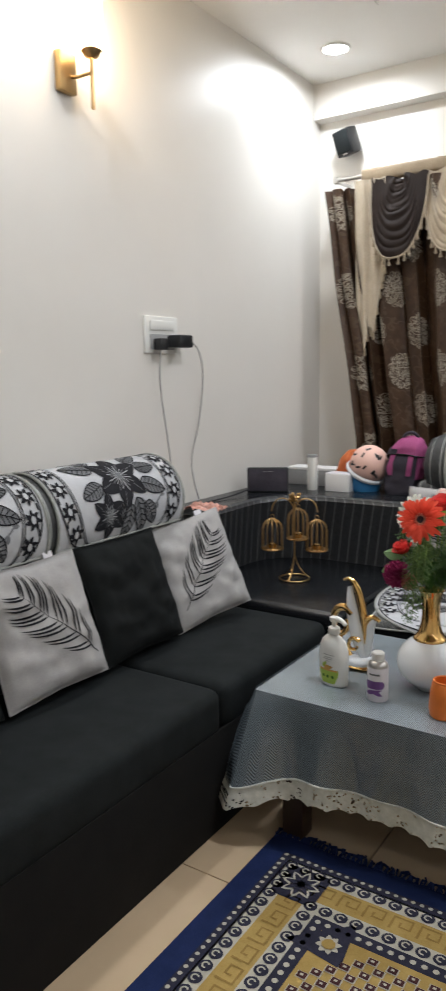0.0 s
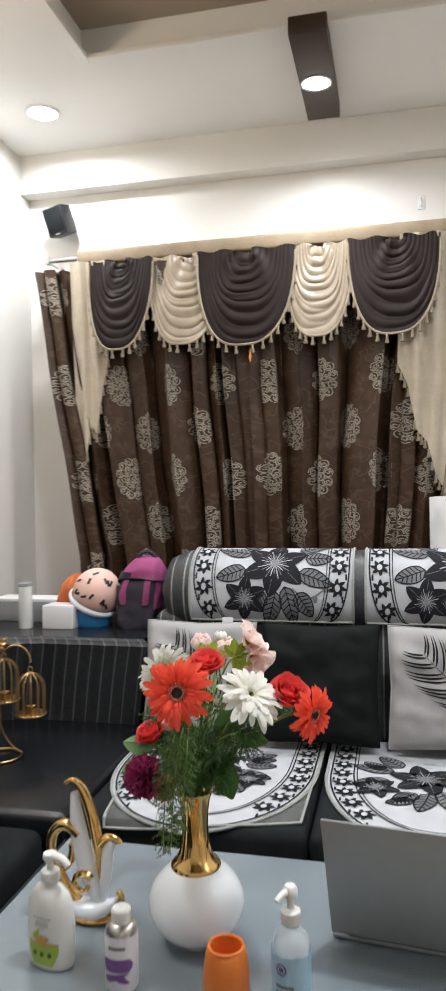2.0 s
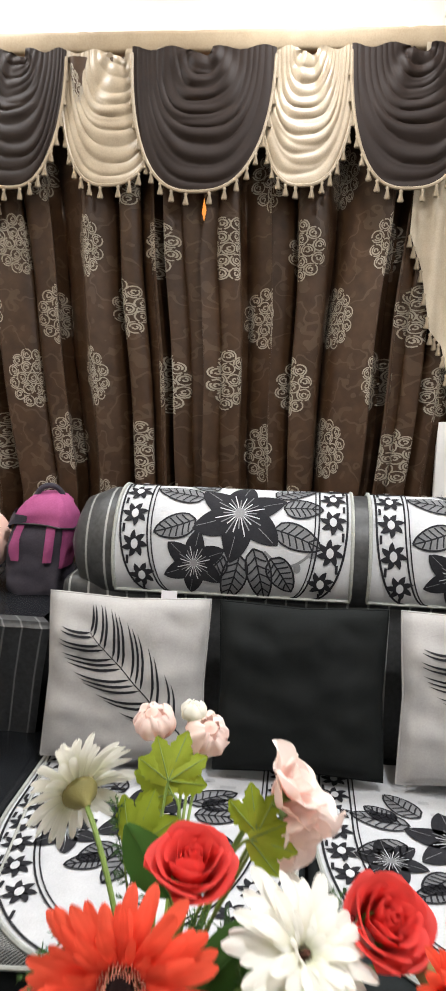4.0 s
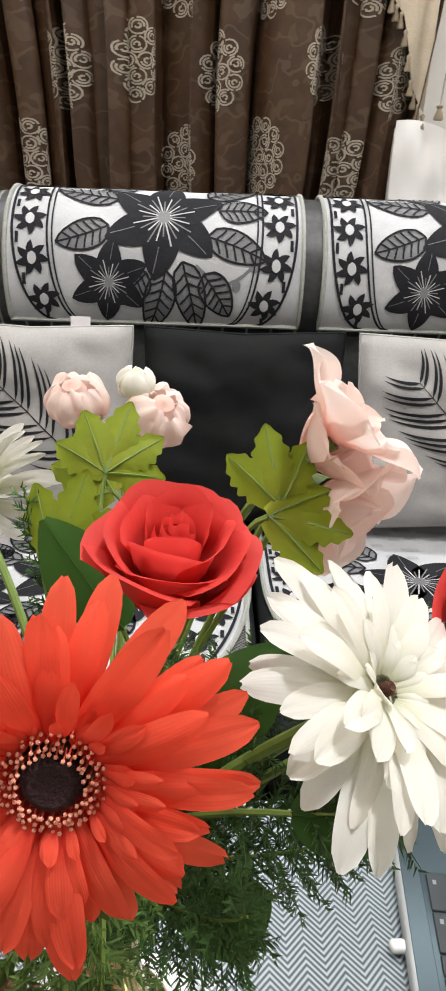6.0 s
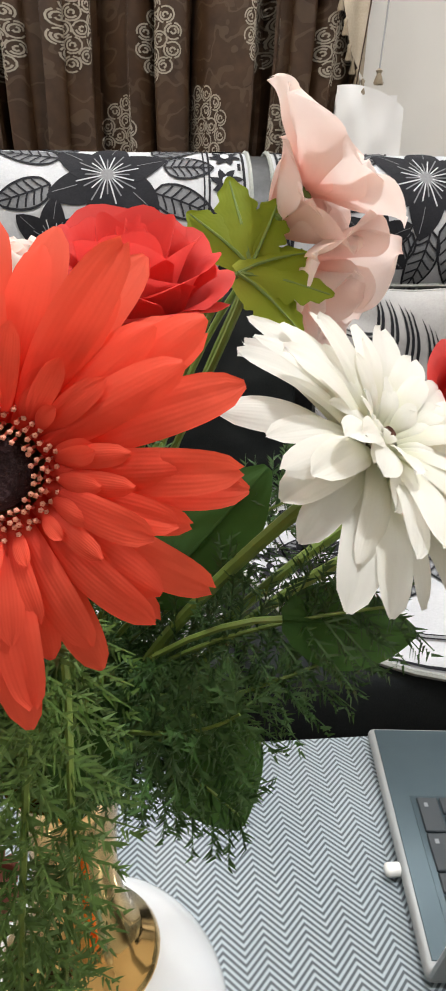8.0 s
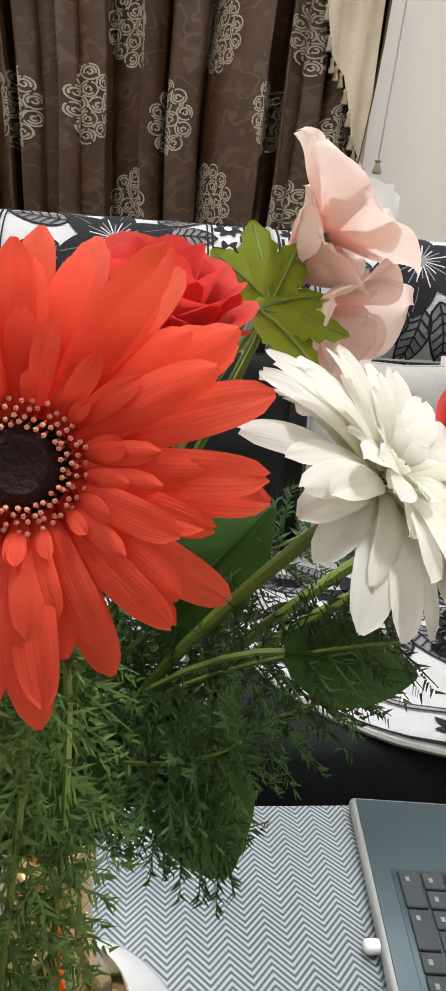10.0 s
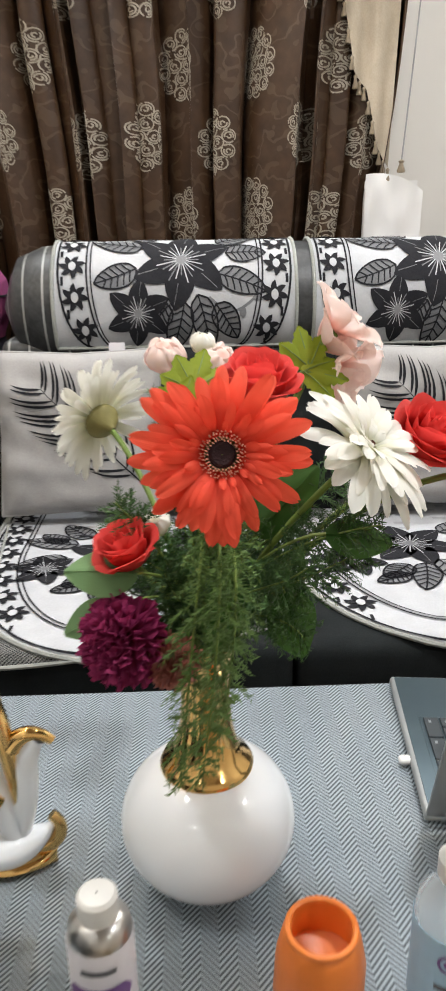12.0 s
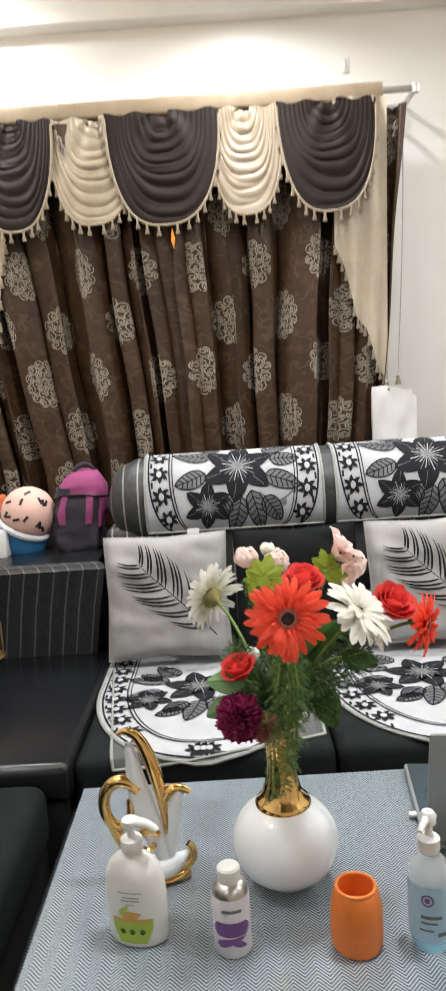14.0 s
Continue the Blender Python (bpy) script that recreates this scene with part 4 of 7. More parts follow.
def back_sofa():
    b = BACK
    ob = thing("sofa", (0.5 * (b["x0"] + b["x1"]), 2.4, 0.0), "black fabric sofa with a striped bolster back under the window", "sofa", "sofa set")
    part("base", Shape().box((b["x0"], b["seat_y0"] + 0.01, 0.02), (b["x1"], 2.93, 0.30), 0.015), MAT["sofa_base"], ob)
    seams = [b["x0"], -0.045, 0.535, 1.115, b["x1"]]
    for a, c in zip(seams, seams[1:]):
        part("seat_cushion", soft_block((a + 0.003, b["seat_y0"], 0.30), (c - 0.003, 2.72, b["seat_z"]), 0.028), MAT["sofa_black"], ob)
    part("backrest", soft_block((b["x0"], 2.70, 0.30), (b["x1"], 2.93, 0.83), 0.03), MAT["stripe_x"], ob)
    part("bolster", bolster((b["x0"], b["y"], b["z"]), (b["x1"], b["y"], b["z"]), b["r"]), MAT["stripe_x"], ob, "charcoal pinstriped roll")
    for x in (-0.55, 1.62):
        for y in (2.06, 2.86):
            part("foot", Shape().box((x - 0.03, y - 0.03, 0.0), (x + 0.03, y + 0.03, 0.03), 0.004), MAT["wood"], ob)


def roll_map(axis):
    """Cloth over a bolster: u along it, v round it from the back over the top to the front."""
    def back(u, v, lift):
        w = math.pi * 0.25 + v / BACK["r"]
        r = BACK["r"] + lift
        return u, BACK["y"] + r * math.cos(w), BACK["z"] + r * math.sin(w)

    def left(u, v, lift):
        w = math.pi * 0.25 + v / LEFT["r"]
        r = LEFT["r"] + lift
        return LEFT["x"] - r * math.cos(w), u, LEFT["z"] + r * math.sin(w)
    return back if axis == "x" else left


LEFT = dict(x=-1.285, z=0.862, r=0.145, y0=-1.3, y1=1.79, seat_x=-0.69, seat_z=0.42)


def left_sofa():
    b = LEFT
    ob = thing("sofa", (-1.05, 0.3, 0.0), "long black fabric sofa along the plain wall", "sofa", "sofa set")
    part("base", Shape().box((WALL_X + 0.03, b["y0"], 0.02), (b["seat_x"] - 0.012, 1.945, 0.29), 0.02), MAT["sofa_base"], ob)
    seams = [b["y0"], -0.06, 1.27, 1.945]
    for a, c in zip(seams, seams[1:]):
        part("seat_cushion", soft_block((-1.24, a + 0.002, 0.28), (b["seat_x"], c - 0.002, b["seat_z"]), 0.035), MAT["sofa_black"], ob)
    part("backrest", soft_block((WALL_X + 0.03, b["y0"], 0.29), (-1.19, b["y1"], 0.86), 0.03), MAT["stripe_y"], ob)
    part("bolster", bolster((b["x"], b["y0"], b["z"]), (b["x"], b["y1"], b["z"]), b["r"]), MAT["stripe_y"], ob, "charcoal pinstriped roll")
    part("skirt", Shape().box((b["seat_x"] - 0.010, b["y0"], 0.0), (b["seat_x"], 1.38, 0.30), 0.003), MAT["sofa_base"], ob, "black cloth hanging to the floor")


def corner_path(k, t):
    """Plan of the corner backrest: along the plain wall, round the corner, along the window wall. k sets it back."""
    x, y, r = -1.255 - k, 2.60 + k, 0.26
    a0, a1, a2 = 0.30, 0.30 + 0.5 * math.pi * r, 0.30 + 0.5 * math.pi * r + 0.36
    q = t * a2
    if q < a0:
        return x, y - r - a0 + q
    if q < a1:
        w = (q - a0) / r
        return x + r * (1 - math.cos(w)), y - r + r * math.sin(w)
    return x + r + (q - a1), y


def corner_unit():
    ob = thing("corner_seat", (-1.0, 2.3, 0.0), "black glossy corner seat with a curved pinstriped back and shelf", "corner seat", "sofa set")
    part("base", Shape().box((WALL_X + 0.03, 1.955, 0.02), (-0.66, 2.72, 0.36), 0.015), MAT["sofa_base"], ob)
    part("seat_cushion", soft_block((-1.40, 1.95, 0.355), (-0.645, 2.74, 0.445), 0.022), MAT["leather"], ob, "black glossy leatherette seat")
    s = Shape()

    def fn(a, b):
        prof = [(0.075, 0.40), (0.06, 0.46), (0.035, 0.60), (0.012, 0.70), (0.004, 0.728), (0.010, 0.742), (0.03, 0.748)]
        q = b * (len(prof) - 1)
        i = min(int(q), len(prof) - 2)
        k, z = (lerp(prof[i][0], prof[i + 1][0], q - i), lerp(prof[i][1], prof[i + 1][1], q - i))
        rib = 0.004 * abs(math.sin(a * 34 * math.pi / 2)) * (1 if z < 0.73 else 0)
        x, y = corner_path(k - rib, a)
        return x, y, z
    s.grid(fn, 150, 18, uv=lambda a, b: (a, b))
    part("curved_back", s, MAT["stripe_s"], ob, "charcoal back with pale upright stripes")
    shelf = Shape()

    def top(a, b):
        x, y = corner_path(0.028, a)
        wx, wy = (WALL_X + 0.004, y) if a < 0.40 else ((x, 3.16) if a > 0.62 else (lerp(WALL_X + 0.004, x, (a - 0.40) / 0.22), lerp(y, 3.16, (a - 0.40) / 0.22)))
        if 0.40 <= a <= 0.62:
            wx, wy = WALL_X + 0.004 + (a - 0.40) / 0.22 * (x - WALL_X), 3.16
        return lerp(x, wx, b), lerp(y, wy, b), 0.748
    shelf.grid(top, 60, 4)
    shelf.grid(lambda a, b: (*top(a, b)[:2], 0.72), 60, 4)
    part("shelf", shelf, MAT["leather"], ob, "glossy black shelf top")
    part("shelf_support", Shape().box((WALL_X + 0.03, 2.76, 0.02), (-0.66, 3.14, 0.72), 0.01), MAT["sofa_base"], ob)
    return ob


# ---- cushions ----
def pillow_place(w, h, th):
    def place(u, v, lift, side=1):
        # u, v in metres from the middle
        a, b = max(-1, min(1, 2 * u / w)), max(-1, min(1, 2 * v / h))
        full = ((1 - a ** 4) * (1 - b ** 4)) ** 0.55
        pinch = 1 - 0.05 * (1 - abs(b)) * abs(a) ** 2
        pinch_v = 1 - 0.05 * (1 - abs(a)) * abs(b) ** 2
        wr = 0.006 * math.sin(9 * a + 5 * b) * (1 - full) + 0.015 * noise.noise(Vector((2.2 * a + 0.8 * b, 3.6 * b, 1.7 * w + side))) + 0.005 * math.sin(11 * a - 6 * b) * abs(a * b) + 0.004 * noise.noise(Vector((6 * a, 7 * b, 5.0)))
        return u * pinch, -side * (th * full * 0.5 + wr * full + lift), v * pinch_v
    return place


def cushion(m, label, feather, seed=0, size=0.365, flip=1, tag=True):
    ob = thing("cushion", m, label, "cushion", "scatter cushions")
    w = h = size
    place = pillow_place(w, h, 0.085)
    s = Shape().grid(lambda a, b: place((a - 0.5) * w, (b - 0.5) * h, 0.001), 32, 32)
    s.grid(lambda a, b: place((0.5 - a) * w, (b - 0.5) * h, 0.001, -1), 32, 32)
    part("cover", s, MAT["white_cushion" if feather else "black_cushion"], ob, world=False)
    edge = [(-w / 2, -h / 2), (w / 2, -h / 2), (w / 2, h / 2), (-w / 2, h / 2), (-w / 2, -h / 2)]
    pts = []
    for (a, b), (c, d) in zip(edge, edge[1:]):
        for i in range(12):
            pts.append(place(lerp(a, c, i / 12), lerp(b, d, i / 12), 0.0))
    part("seam", Shape().tube(pts + pts[:1], 0.0028, 6), MAT["white_cushion" if feather else "black_cushion"], ob, world=False)
    if feather:
        d = Drawing(lambda u, v: place(flip * (0.87 * u + 0.024), 0.87 * v - 0.010, 0.003))
        p0, p1, p2, p3 = (0.135, -0.125), (0.04, -0.02), (-0.06, 0.06), (-0.115, 0.125)
        rach = [tuple(q[:2]) for q in bez((*p0, 0), (*p1, 0), (*p2, 0), (*p3, 0), 20)]
        d.strip(rach, lambda t: lerp(0.004, 0.0015, t))
        for j in range(14):
            i = 2 + round(18 * j / 13)
            t = i / 20
            q = rach[i]
            a, b = rach[max(i - 1, 0)], rach[min(i + 1, 20)]
            ang = math.atan2(b[1] - a[1], b[0] - a[0])
            ln = 0.150 * (0.35 + 0.65 * math.sin(math.pi * min(1, t * 0.8 + 0.12)))
            d.petal(q, ang + 1.0, ln, 0.0068, 0, -0.30, 8, 0.6)
            d.petal(q, ang - 1.0, ln * 0.95, 0.0068, 0, 0.30, 8, 0.6)
        part("feather_print", d.shape, MAT["ink"], ob, "black feather print", world=False)
        part("care_tag", Shape().box((0.07, -0.002, h / 2 - 0.006), (0.105, 0.002, h / 2 + 0.014)), MAT["label_white"], ob, world=False, smooth=False)
    return ob


# ---- coffee table and what stands on it ----
TOP = 0.429
TX0, TX1, TY0, TY1 = -0.597, 0.56, 1.285, 1.878


def coffee_table():
    ob = thing("coffee_table", (0.5 * (TX0 + TX1), 0.5 * (TY0 + TY1), 0), "dark wooden coffee table under a grey cloth", "table")
    part("tabletop", Shape().box((TX0 + 0.006, TY0 + 0.006, TOP - 0.04), (TX1 - 0.006, TY1 - 0.006, TOP - 0.006), 0.006), MAT["wood"], ob)
    for x in (TX0 + 0.10, TX1 - 0.10):
        for y in (TY0 + 0.06, TY1 - 0.06):
            part("leg", Shape().box((x - 0.032, y - 0.032, 0.0), (x + 0.032, y + 0.032, TOP - 0.04), 0.006), MAT["wood"], ob)
    part("apron", Shape().box((TX0 + 0.07, TY0 + 0.04, TOP - 0.10), (TX1 - 0.07, TY1 - 0.04, TOP - 0.041), 0.004), MAT["wood"], ob)


def perimeter(t):
    """Round the table edge from the back left corner, along the left, front and right side; corners rounded."""
    r = 0.02
    a, b = TY1 - TY0, TX1 - TX0
    q = t * (2 * a + b)
    if q < a:
        return TX0, TY1 - q, -1, 0, q
    if q < a + b:
        return TX0 + (q - a), TY0, 0, -1, q
    return TX1, TY0 + (q - a - b), 1, 0, q


def tablecloth():
    ob = thing("tablecloth", (0.0, 1.58, TOP), "grey herringbone tablecloth under clear plastic with a lace hem", "tablecloth")
    s = Shape().grid(lambda a, b: (lerp(TX0, TX1, a), lerp(TY0, TY1, b), TOP + 0.0012 * max(0.0, noise.noise(Vector((9 * a, 4 * b, 2.0)))) * math.sin(math.pi * a) * math.sin(math.pi * b)), 90, 50,
                     uv=lambda a, b: (lerp(TX0, TX1, a), lerp(TY0, TY1, b)))
    part("top_panel", s, MAT["oilcloth"], ob)
    total = 2 * (TY1 - TY0) + (TX1 - TX0)
    c1, c2 = (TY1 - TY0) / total, (TY1 - TY0 + TX1 - TX0) / total

    def hang(t, b, drop):
        x, y, nx, ny, q = perimeter(t)
        near = max(math.exp(-((t - c1) / 0.035) ** 2), math.exp(-((t - c2) / 0.035) ** 2))
        d = drop + 0.055 * near * b
        wave = 0.012 * math.sin(q * 17 + 1.0) + 0.007 * math.sin(q * 41)
        out = b * (0.012 + 0.045 * near) + wave * b * 0.9
        cx = -1 if abs(t - c1) < abs(t - c2) else 1
        ox = nx * out + cx * near * b * 0.045
        oy = ny * out - near * b * 0.03
        return x + ox, y + oy, TOP - b * d
    drop = 0.215
    s = Shape().grid(lambda a, b: hang(a, b, drop), 160, 14, uv=lambda a, b: (perimeter(a)[4] + TX0, TY0 - b * drop))
    part("skirt", s, MAT["oilcloth"], ob)
    def film(a, b):
        x, y, z = hang(a, b, drop)
        _, _, nx, ny, q = perimeter(a)
        k = 0.004 + b * (1.02 - b) * 2.5 * (0.008 + 0.009 * noise.noise(Vector((q * 7, b * 1.5, 3.0))) + 0.006 * noise.noise(Vector((q * 19 + 4 * b, b * 2.5, 8.0))))
        return x + nx * k, y + ny * k, z + 0.004 * (1 - b)
    part("plastic_sheet", Shape().grid(lambda a, b: film(1 - a, b), 220, 16), MAT["sheet_clear"], ob, "clear glossy plastic over the cloth").visible_shadow = False
    full = 0.062

    def lace(a, b):
        x, y, z = hang(a, 1.0, drop)
        q = perimeter(a)[4]
        sc = 1 - 0.16 * abs(math.sin(q * math.pi / 0.055))
        x2, y2, z2 = hang(a, 1.0 + 0.25 * b, drop)
        return x2, y2, z - b * full * sc
    s = Shape().grid(lace, 420, 4, uv=lambda a, b: (perimeter(a)[4], b * full))
    part("lace_hem", s, MAT["lace"], ob, "cream lace edging")
    part("hem_seam", Shape().tube([hang(i / 160, 1.0, drop) for i in range(161)], 0.0035, 6), MAT["lace"], ob)


VASE = Vector((-0.196, 1.548, TOP))


def vase():
    ob = thing("vase", VASE, "round white porcelain vase with a gold neck", "vase")
    r, h = 0.0880, 0.150
    prof = [(0.001, 0.0), (0.035, 0.0)]
    for i in range(1, 23):
        w = -math.pi / 2 + math.pi * i / 24
        if r * math.cos(w) > 0.035:
            prof.append((r * math.cos(w), h / 2 + h / 2 * math.sin(w)))
    part("body", Shape().lathe(prof, 48, VASE), MAT["porcelain"], ob)
    neck = [(0.0455, 0.138), (0.046, 0.142), (0.043, 0.147), (0.036, 0.153), (0.030, 0.166), (0.0255, 0.187), (0.0235, 0.212), (0.0245, 0.240), (0.028, 0.262), (0.033, 0.276), (0.034, 0.278), (0.031, 0.276), (0.026, 0.262), (0.021, 0.235), (0.020, 0.19)]
    part("neck", Shape().lathe(neck, 40, VASE), MAT["gold"], ob, "polished gold flared neck")


def ribbon(pts, width, thick, twist=0.0):
    """A flattened tapering body along pts, facing the front."""
    s = Shape()
    k = len(pts) - 1
    pts = [Vector(p) for p in pts]

    def fn(a, b):
        i = round(b * k)
        d = (pts[min(i + 1, k)] - pts[max(i - 1, 0)]).normalized()
        side = d.cross(Vector((0, -1, 0))).normalized()
        w = 2 * math.pi * a
        return pts[i] + side * (width(b) * math.cos(w)) + Vector((0, -1, 0)) * (thick(b) * math.sin(w))
    s.grid(fn, 14, k, True)
    return s


def ornament():
    o = Vector((-0.404, 1.570, TOP))
    ob = thing("ornament", o, "white and gold ceramic swirl ornament on the tablecloth", "ornament")
    L = lambda x, z, y=0.0: o + Vector((x, y, z))
    boat = Shape()
    boat.grid(lambda a, b: o + Vector((lerp(-0.062, 0.058, b) - 0.010, 0.026 * math.sin(math.pi * b) ** 0.6 * math.cos(2 * math.pi * a),
                                      0.020 + 0.020 * math.sin(math.pi * b) ** 0.5 * math.sin(2 * math.pi * a) + 0.028 * abs(2 * b - 1) ** 2.5)), 16, 24, True)
    part("base", boat, MAT["porcelain"], ob)
    foot = Shape()
    foot.grid(lambda a, b: o + Vector((lerp(-0.055, 0.055, b) - 0.008, 0.028 * math.sin(math.pi * b) ** 0.6 * math.cos(2 * math.pi * a),
                                      0.009 + 0.009 * math.sin(2 * math.pi * a))), 16, 16, True)
    part("foot", foot, MAT["gold"], ob)
    blade = bez(L(0.008, 0.035), L(-0.022, 0.10), L(-0.034, 0.17), L(-0.040, 0.245), 18)
    part("blade", ribbon(blade, lambda b: 0.004 + 0.016 * math.sin(math.pi * (0.15 + 0.8 * b)), lambda b: 0.010), MAT["porcelain"], ob, "white curved blade")
    back = bez(L(0.016, 0.05), L(0.012, 0.13), L(0.0, 0.23), L(-0.030, 0.262), 16) + bez(L(-0.030, 0.262), L(-0.043, 0.272), L(-0.050, 0.268), L(-0.058, 0.262), 5)[1:]
    part("blade_edge", Shape().tube(back, lambda b: 0.004 + 0.0075 * math.sin(math.pi * min(1, b * 1.05)), 10), MAT["gold"], ob, "gold edge with a curled tip")
    loop = bez(L(-0.030, 0.165), L(-0.062, 0.205), L(-0.105, 0.165), L(-0.085, 0.115), 14) + bez(L(-0.085, 0.115), L(-0.072, 0.085), L(-0.040, 0.10), L(-0.045, 0.145), 10)[1:]
    part("loop", Shape().tube(loop, lambda b: 0.0125 - 0.005 * b, 10), MAT["gold"], ob, "gold loop")
    stem = bez(L(-0.080, 0.11), L(-0.070, 0.07), L(-0.05, 0.05), L(-0.035, 0.03), 10)
    part("loop_stem", Shape().tube(stem, lambda b: 0.009 + 0.003 * b, 10), MAT["gold"], ob)
    leaf = bez(L(0.014, 0.04), L(0.026, 0.09), L(0.015, 0.13), L(0.040, 0.158), 14)
    part("small_blade", ribbon(leaf, lambda b: 0.008 + 0.006 * math.sin(math.pi * b), lambda b: 0.008), MAT["porcelain"], ob)
    part("small_tip", Shape().tube(bez(L(0.012, 0.148), L(0.022, 0.166), L(0.04, 0.168), L(0.054, 0.154), 10), lambda b: 0.011 - 0.006 * b, 10), MAT["gold"], ob)
    curl = [L(-0.020 + 0.022 * (1 - 0.5 * t) * math.cos(5.5 * t + 0.6), 0.075 + 0.022 * (1 - 0.5 * t) * math.sin(5.5 * t + 0.6), -0.012) for t in [i / 16 for i in range(17)]]
    part("curl", Shape().tube(curl, lambda b: 0.007 - 0.003 * b, 8), MAT["gold"], ob)
    part("end_curl", Shape().tube(bez(L(0.03, 0.022), L(0.055, 0.025), L(0.06, 0.05), L(0.045, 0.062), 10), lambda b: 0.009 - 0.003 * b, 10), MAT["gold"], ob)


def text_bars(place, lines, mat, parent, name="print"):
    """Lines of writing too small to read, as thin bars: (x, z, length, height)."""
    d = Drawing(place)
    for x, z, ln, h in lines:
        d.strip([(lerp(x, x + ln, i / 6), z) for i in range(7)], h)
    part(name, d.shape, mat, parent, "lines of small grey print")


def lotion_bottle():
    o = Vector((-0.430, 1.435, TOP))
    ob = thing("lotion_bottle", Matrix.Translation(o) @ pose(0, 0, 0, 0, 0, -12), "white pump lotion bottle with a green label", "bottle")
    rx, ry = 0.047, 0.027
    prof = [(0.001, 0.001), (0.80, 0.0), (0.92, 0.004), (0.97, 0.015), (1.0, 0.05), (1.0, 0.085), (0.94, 0.108), (0.80, 0.126), (0.55, 0.138), (0.34, 0.143), (0.32, 0.150)]
    part("body", Shape().lathe([(r * rx, z) for r, z in prof], 40, (0, 0, 0), 1.0, ry / rx), MAT["white_plastic"], ob, world=False)
    part("collar", Shape().lathe([(0.001, 0.148), (0.0165, 0.148), (0.017, 0.152), (0.016, 0.164), (0.012, 0.167), (0.001, 0.167)], 24), MAT["white_plastic"], ob, world=False)
    pump = Shape().lathe([(0.006, 0.165), (0.006, 0.180), (0.010, 0.181), (0.013, 0.186), (0.012, 0.194), (0.001, 0.197)], 20)
    pump.tube(bez((0.0, 0, 0.189), (0.02, -0.002, 0.192), (0.032, -0.003, 0.190), (0.042, -0.004, 0.180), 8), lambda b: 0.0085 - 0.003 * b, 10)
    part("pump_head", pump, MAT["white_plastic"], ob, world=False)

    def face(u, v, lift=0.0009):
        zr = np.interp(v, [0.0, 0.004, 0.015, 0.05, 0.085, 0.108, 0.126], [0.8, 0.92, 0.97, 1.0, 1.0, 0.94, 0.80])
        w = u / (rx * 1.05)
        return (rx * zr + lift) * math.sin(w), -(ry * zr + lift) * math.cos(w), v
    d = Drawing(lambda u, v: face(u, v))
    d.strip([(0, 0.010 + 0.040 * i / 10) for i in range(11)], lambda t: 0.046 + 0.024 * min(1, t * 1.6), 0, 12)
    d2 = Drawing(lambda u, v: face(u, v, 0.0016))
    d2.strip([(0, 0.046 + 0.005 * i / 2) for i in range(3)], 0.062, 1, 10)
    d2.petal((-0.014, 0.053), 0.2, 0.03, 0.016, 1)
    d2.petal((-0.018, 0.055), 0.9, 0.022, 0.012, 2)
    for x in (-0.016, 0.0, 0.016):
        d2.dot((x, 0.030), 0.0045, 3)
    part("label", d.shape, MAT["label_green"], ob, "green printed label", world=False)
    part("label_picture", d2.shape, [MAT["label_green"], MAT["label_amber"], MAT["label_green"], MAT["leaf_green"]], ob, "small fruit picture", world=False)
    d3 = Drawing(lambda u, v: face(u, v, 0.0012))
    for x, z, ln, hh in ((-0.020, 0.092, 0.040, 0.0015), (-0.012, 0.085, 0.026, 0.0018), (-0.016, 0.080, 0.030, 0.0018), (-0.008, 0.074, 0.014, 0.0012)):
        d3.strip([(lerp(x, x + ln, i / 6), z) for i in range(7)], hh)
    part("print", d3.shape, MAT["grey_plastic"], ob, "lines of small grey print", world=False)


def spray_can():
    o = Vector((-0.288, 1.405, TOP))
    ob = thing("spray_can", o, "small purple and white air freshener can", "spray can")
    part("can", Shape().lathe([(0.001, 0.0), (0.026, 0.0), (0.028, 0.003), (0.028, 0.090), (0.026, 0.094)], 28, o), MAT["label_white"], ob)
    part("shoulder", Shape().lathe([(0.027, 0.092), (0.026, 0.100), (0.018, 0.108), (0.012, 0.110)], 28, o), MAT["steel"], ob)
    part("cap", Shape().lathe([(0.016, 0.107), (0.017, 0.112), (0.017, 0.128), (0.014, 0.131), (0.001, 0.131)], 24, o), MAT["white_plastic"], ob)
    wrap = lambda u, v: (o.x + 0.0286 * math.sin(u / 0.0286), o.y - 0.0286 * math.cos(u / 0.0286), o.z + v)
    d = Drawing(wrap)
    d.strip([(0, 0.036 + 0.022 * i / 6) for i in range(7)], lambda t: 0.060 * (0.75 + 0.25 * math.sin(math.pi * t)), 0, 14)
    d.petal((-0.026, 0.022), 0.25, 0.05, 0.012, 0)
    d.petal((0.0, 0.030), -0.5, 0.026, 0.012, 0)
    part("label", d.shape, MAT["label_purple"], ob, "purple printed label")
    text_bars(lambda u, v: (o.x + 0.0292 * math.sin(u / 0.0292), o.y - 0.0292 * math.cos(u / 0.0292), o.z + v), [(-0.014, 0.076, 0.030, 0.005)], MAT["grey_ink"], ob)


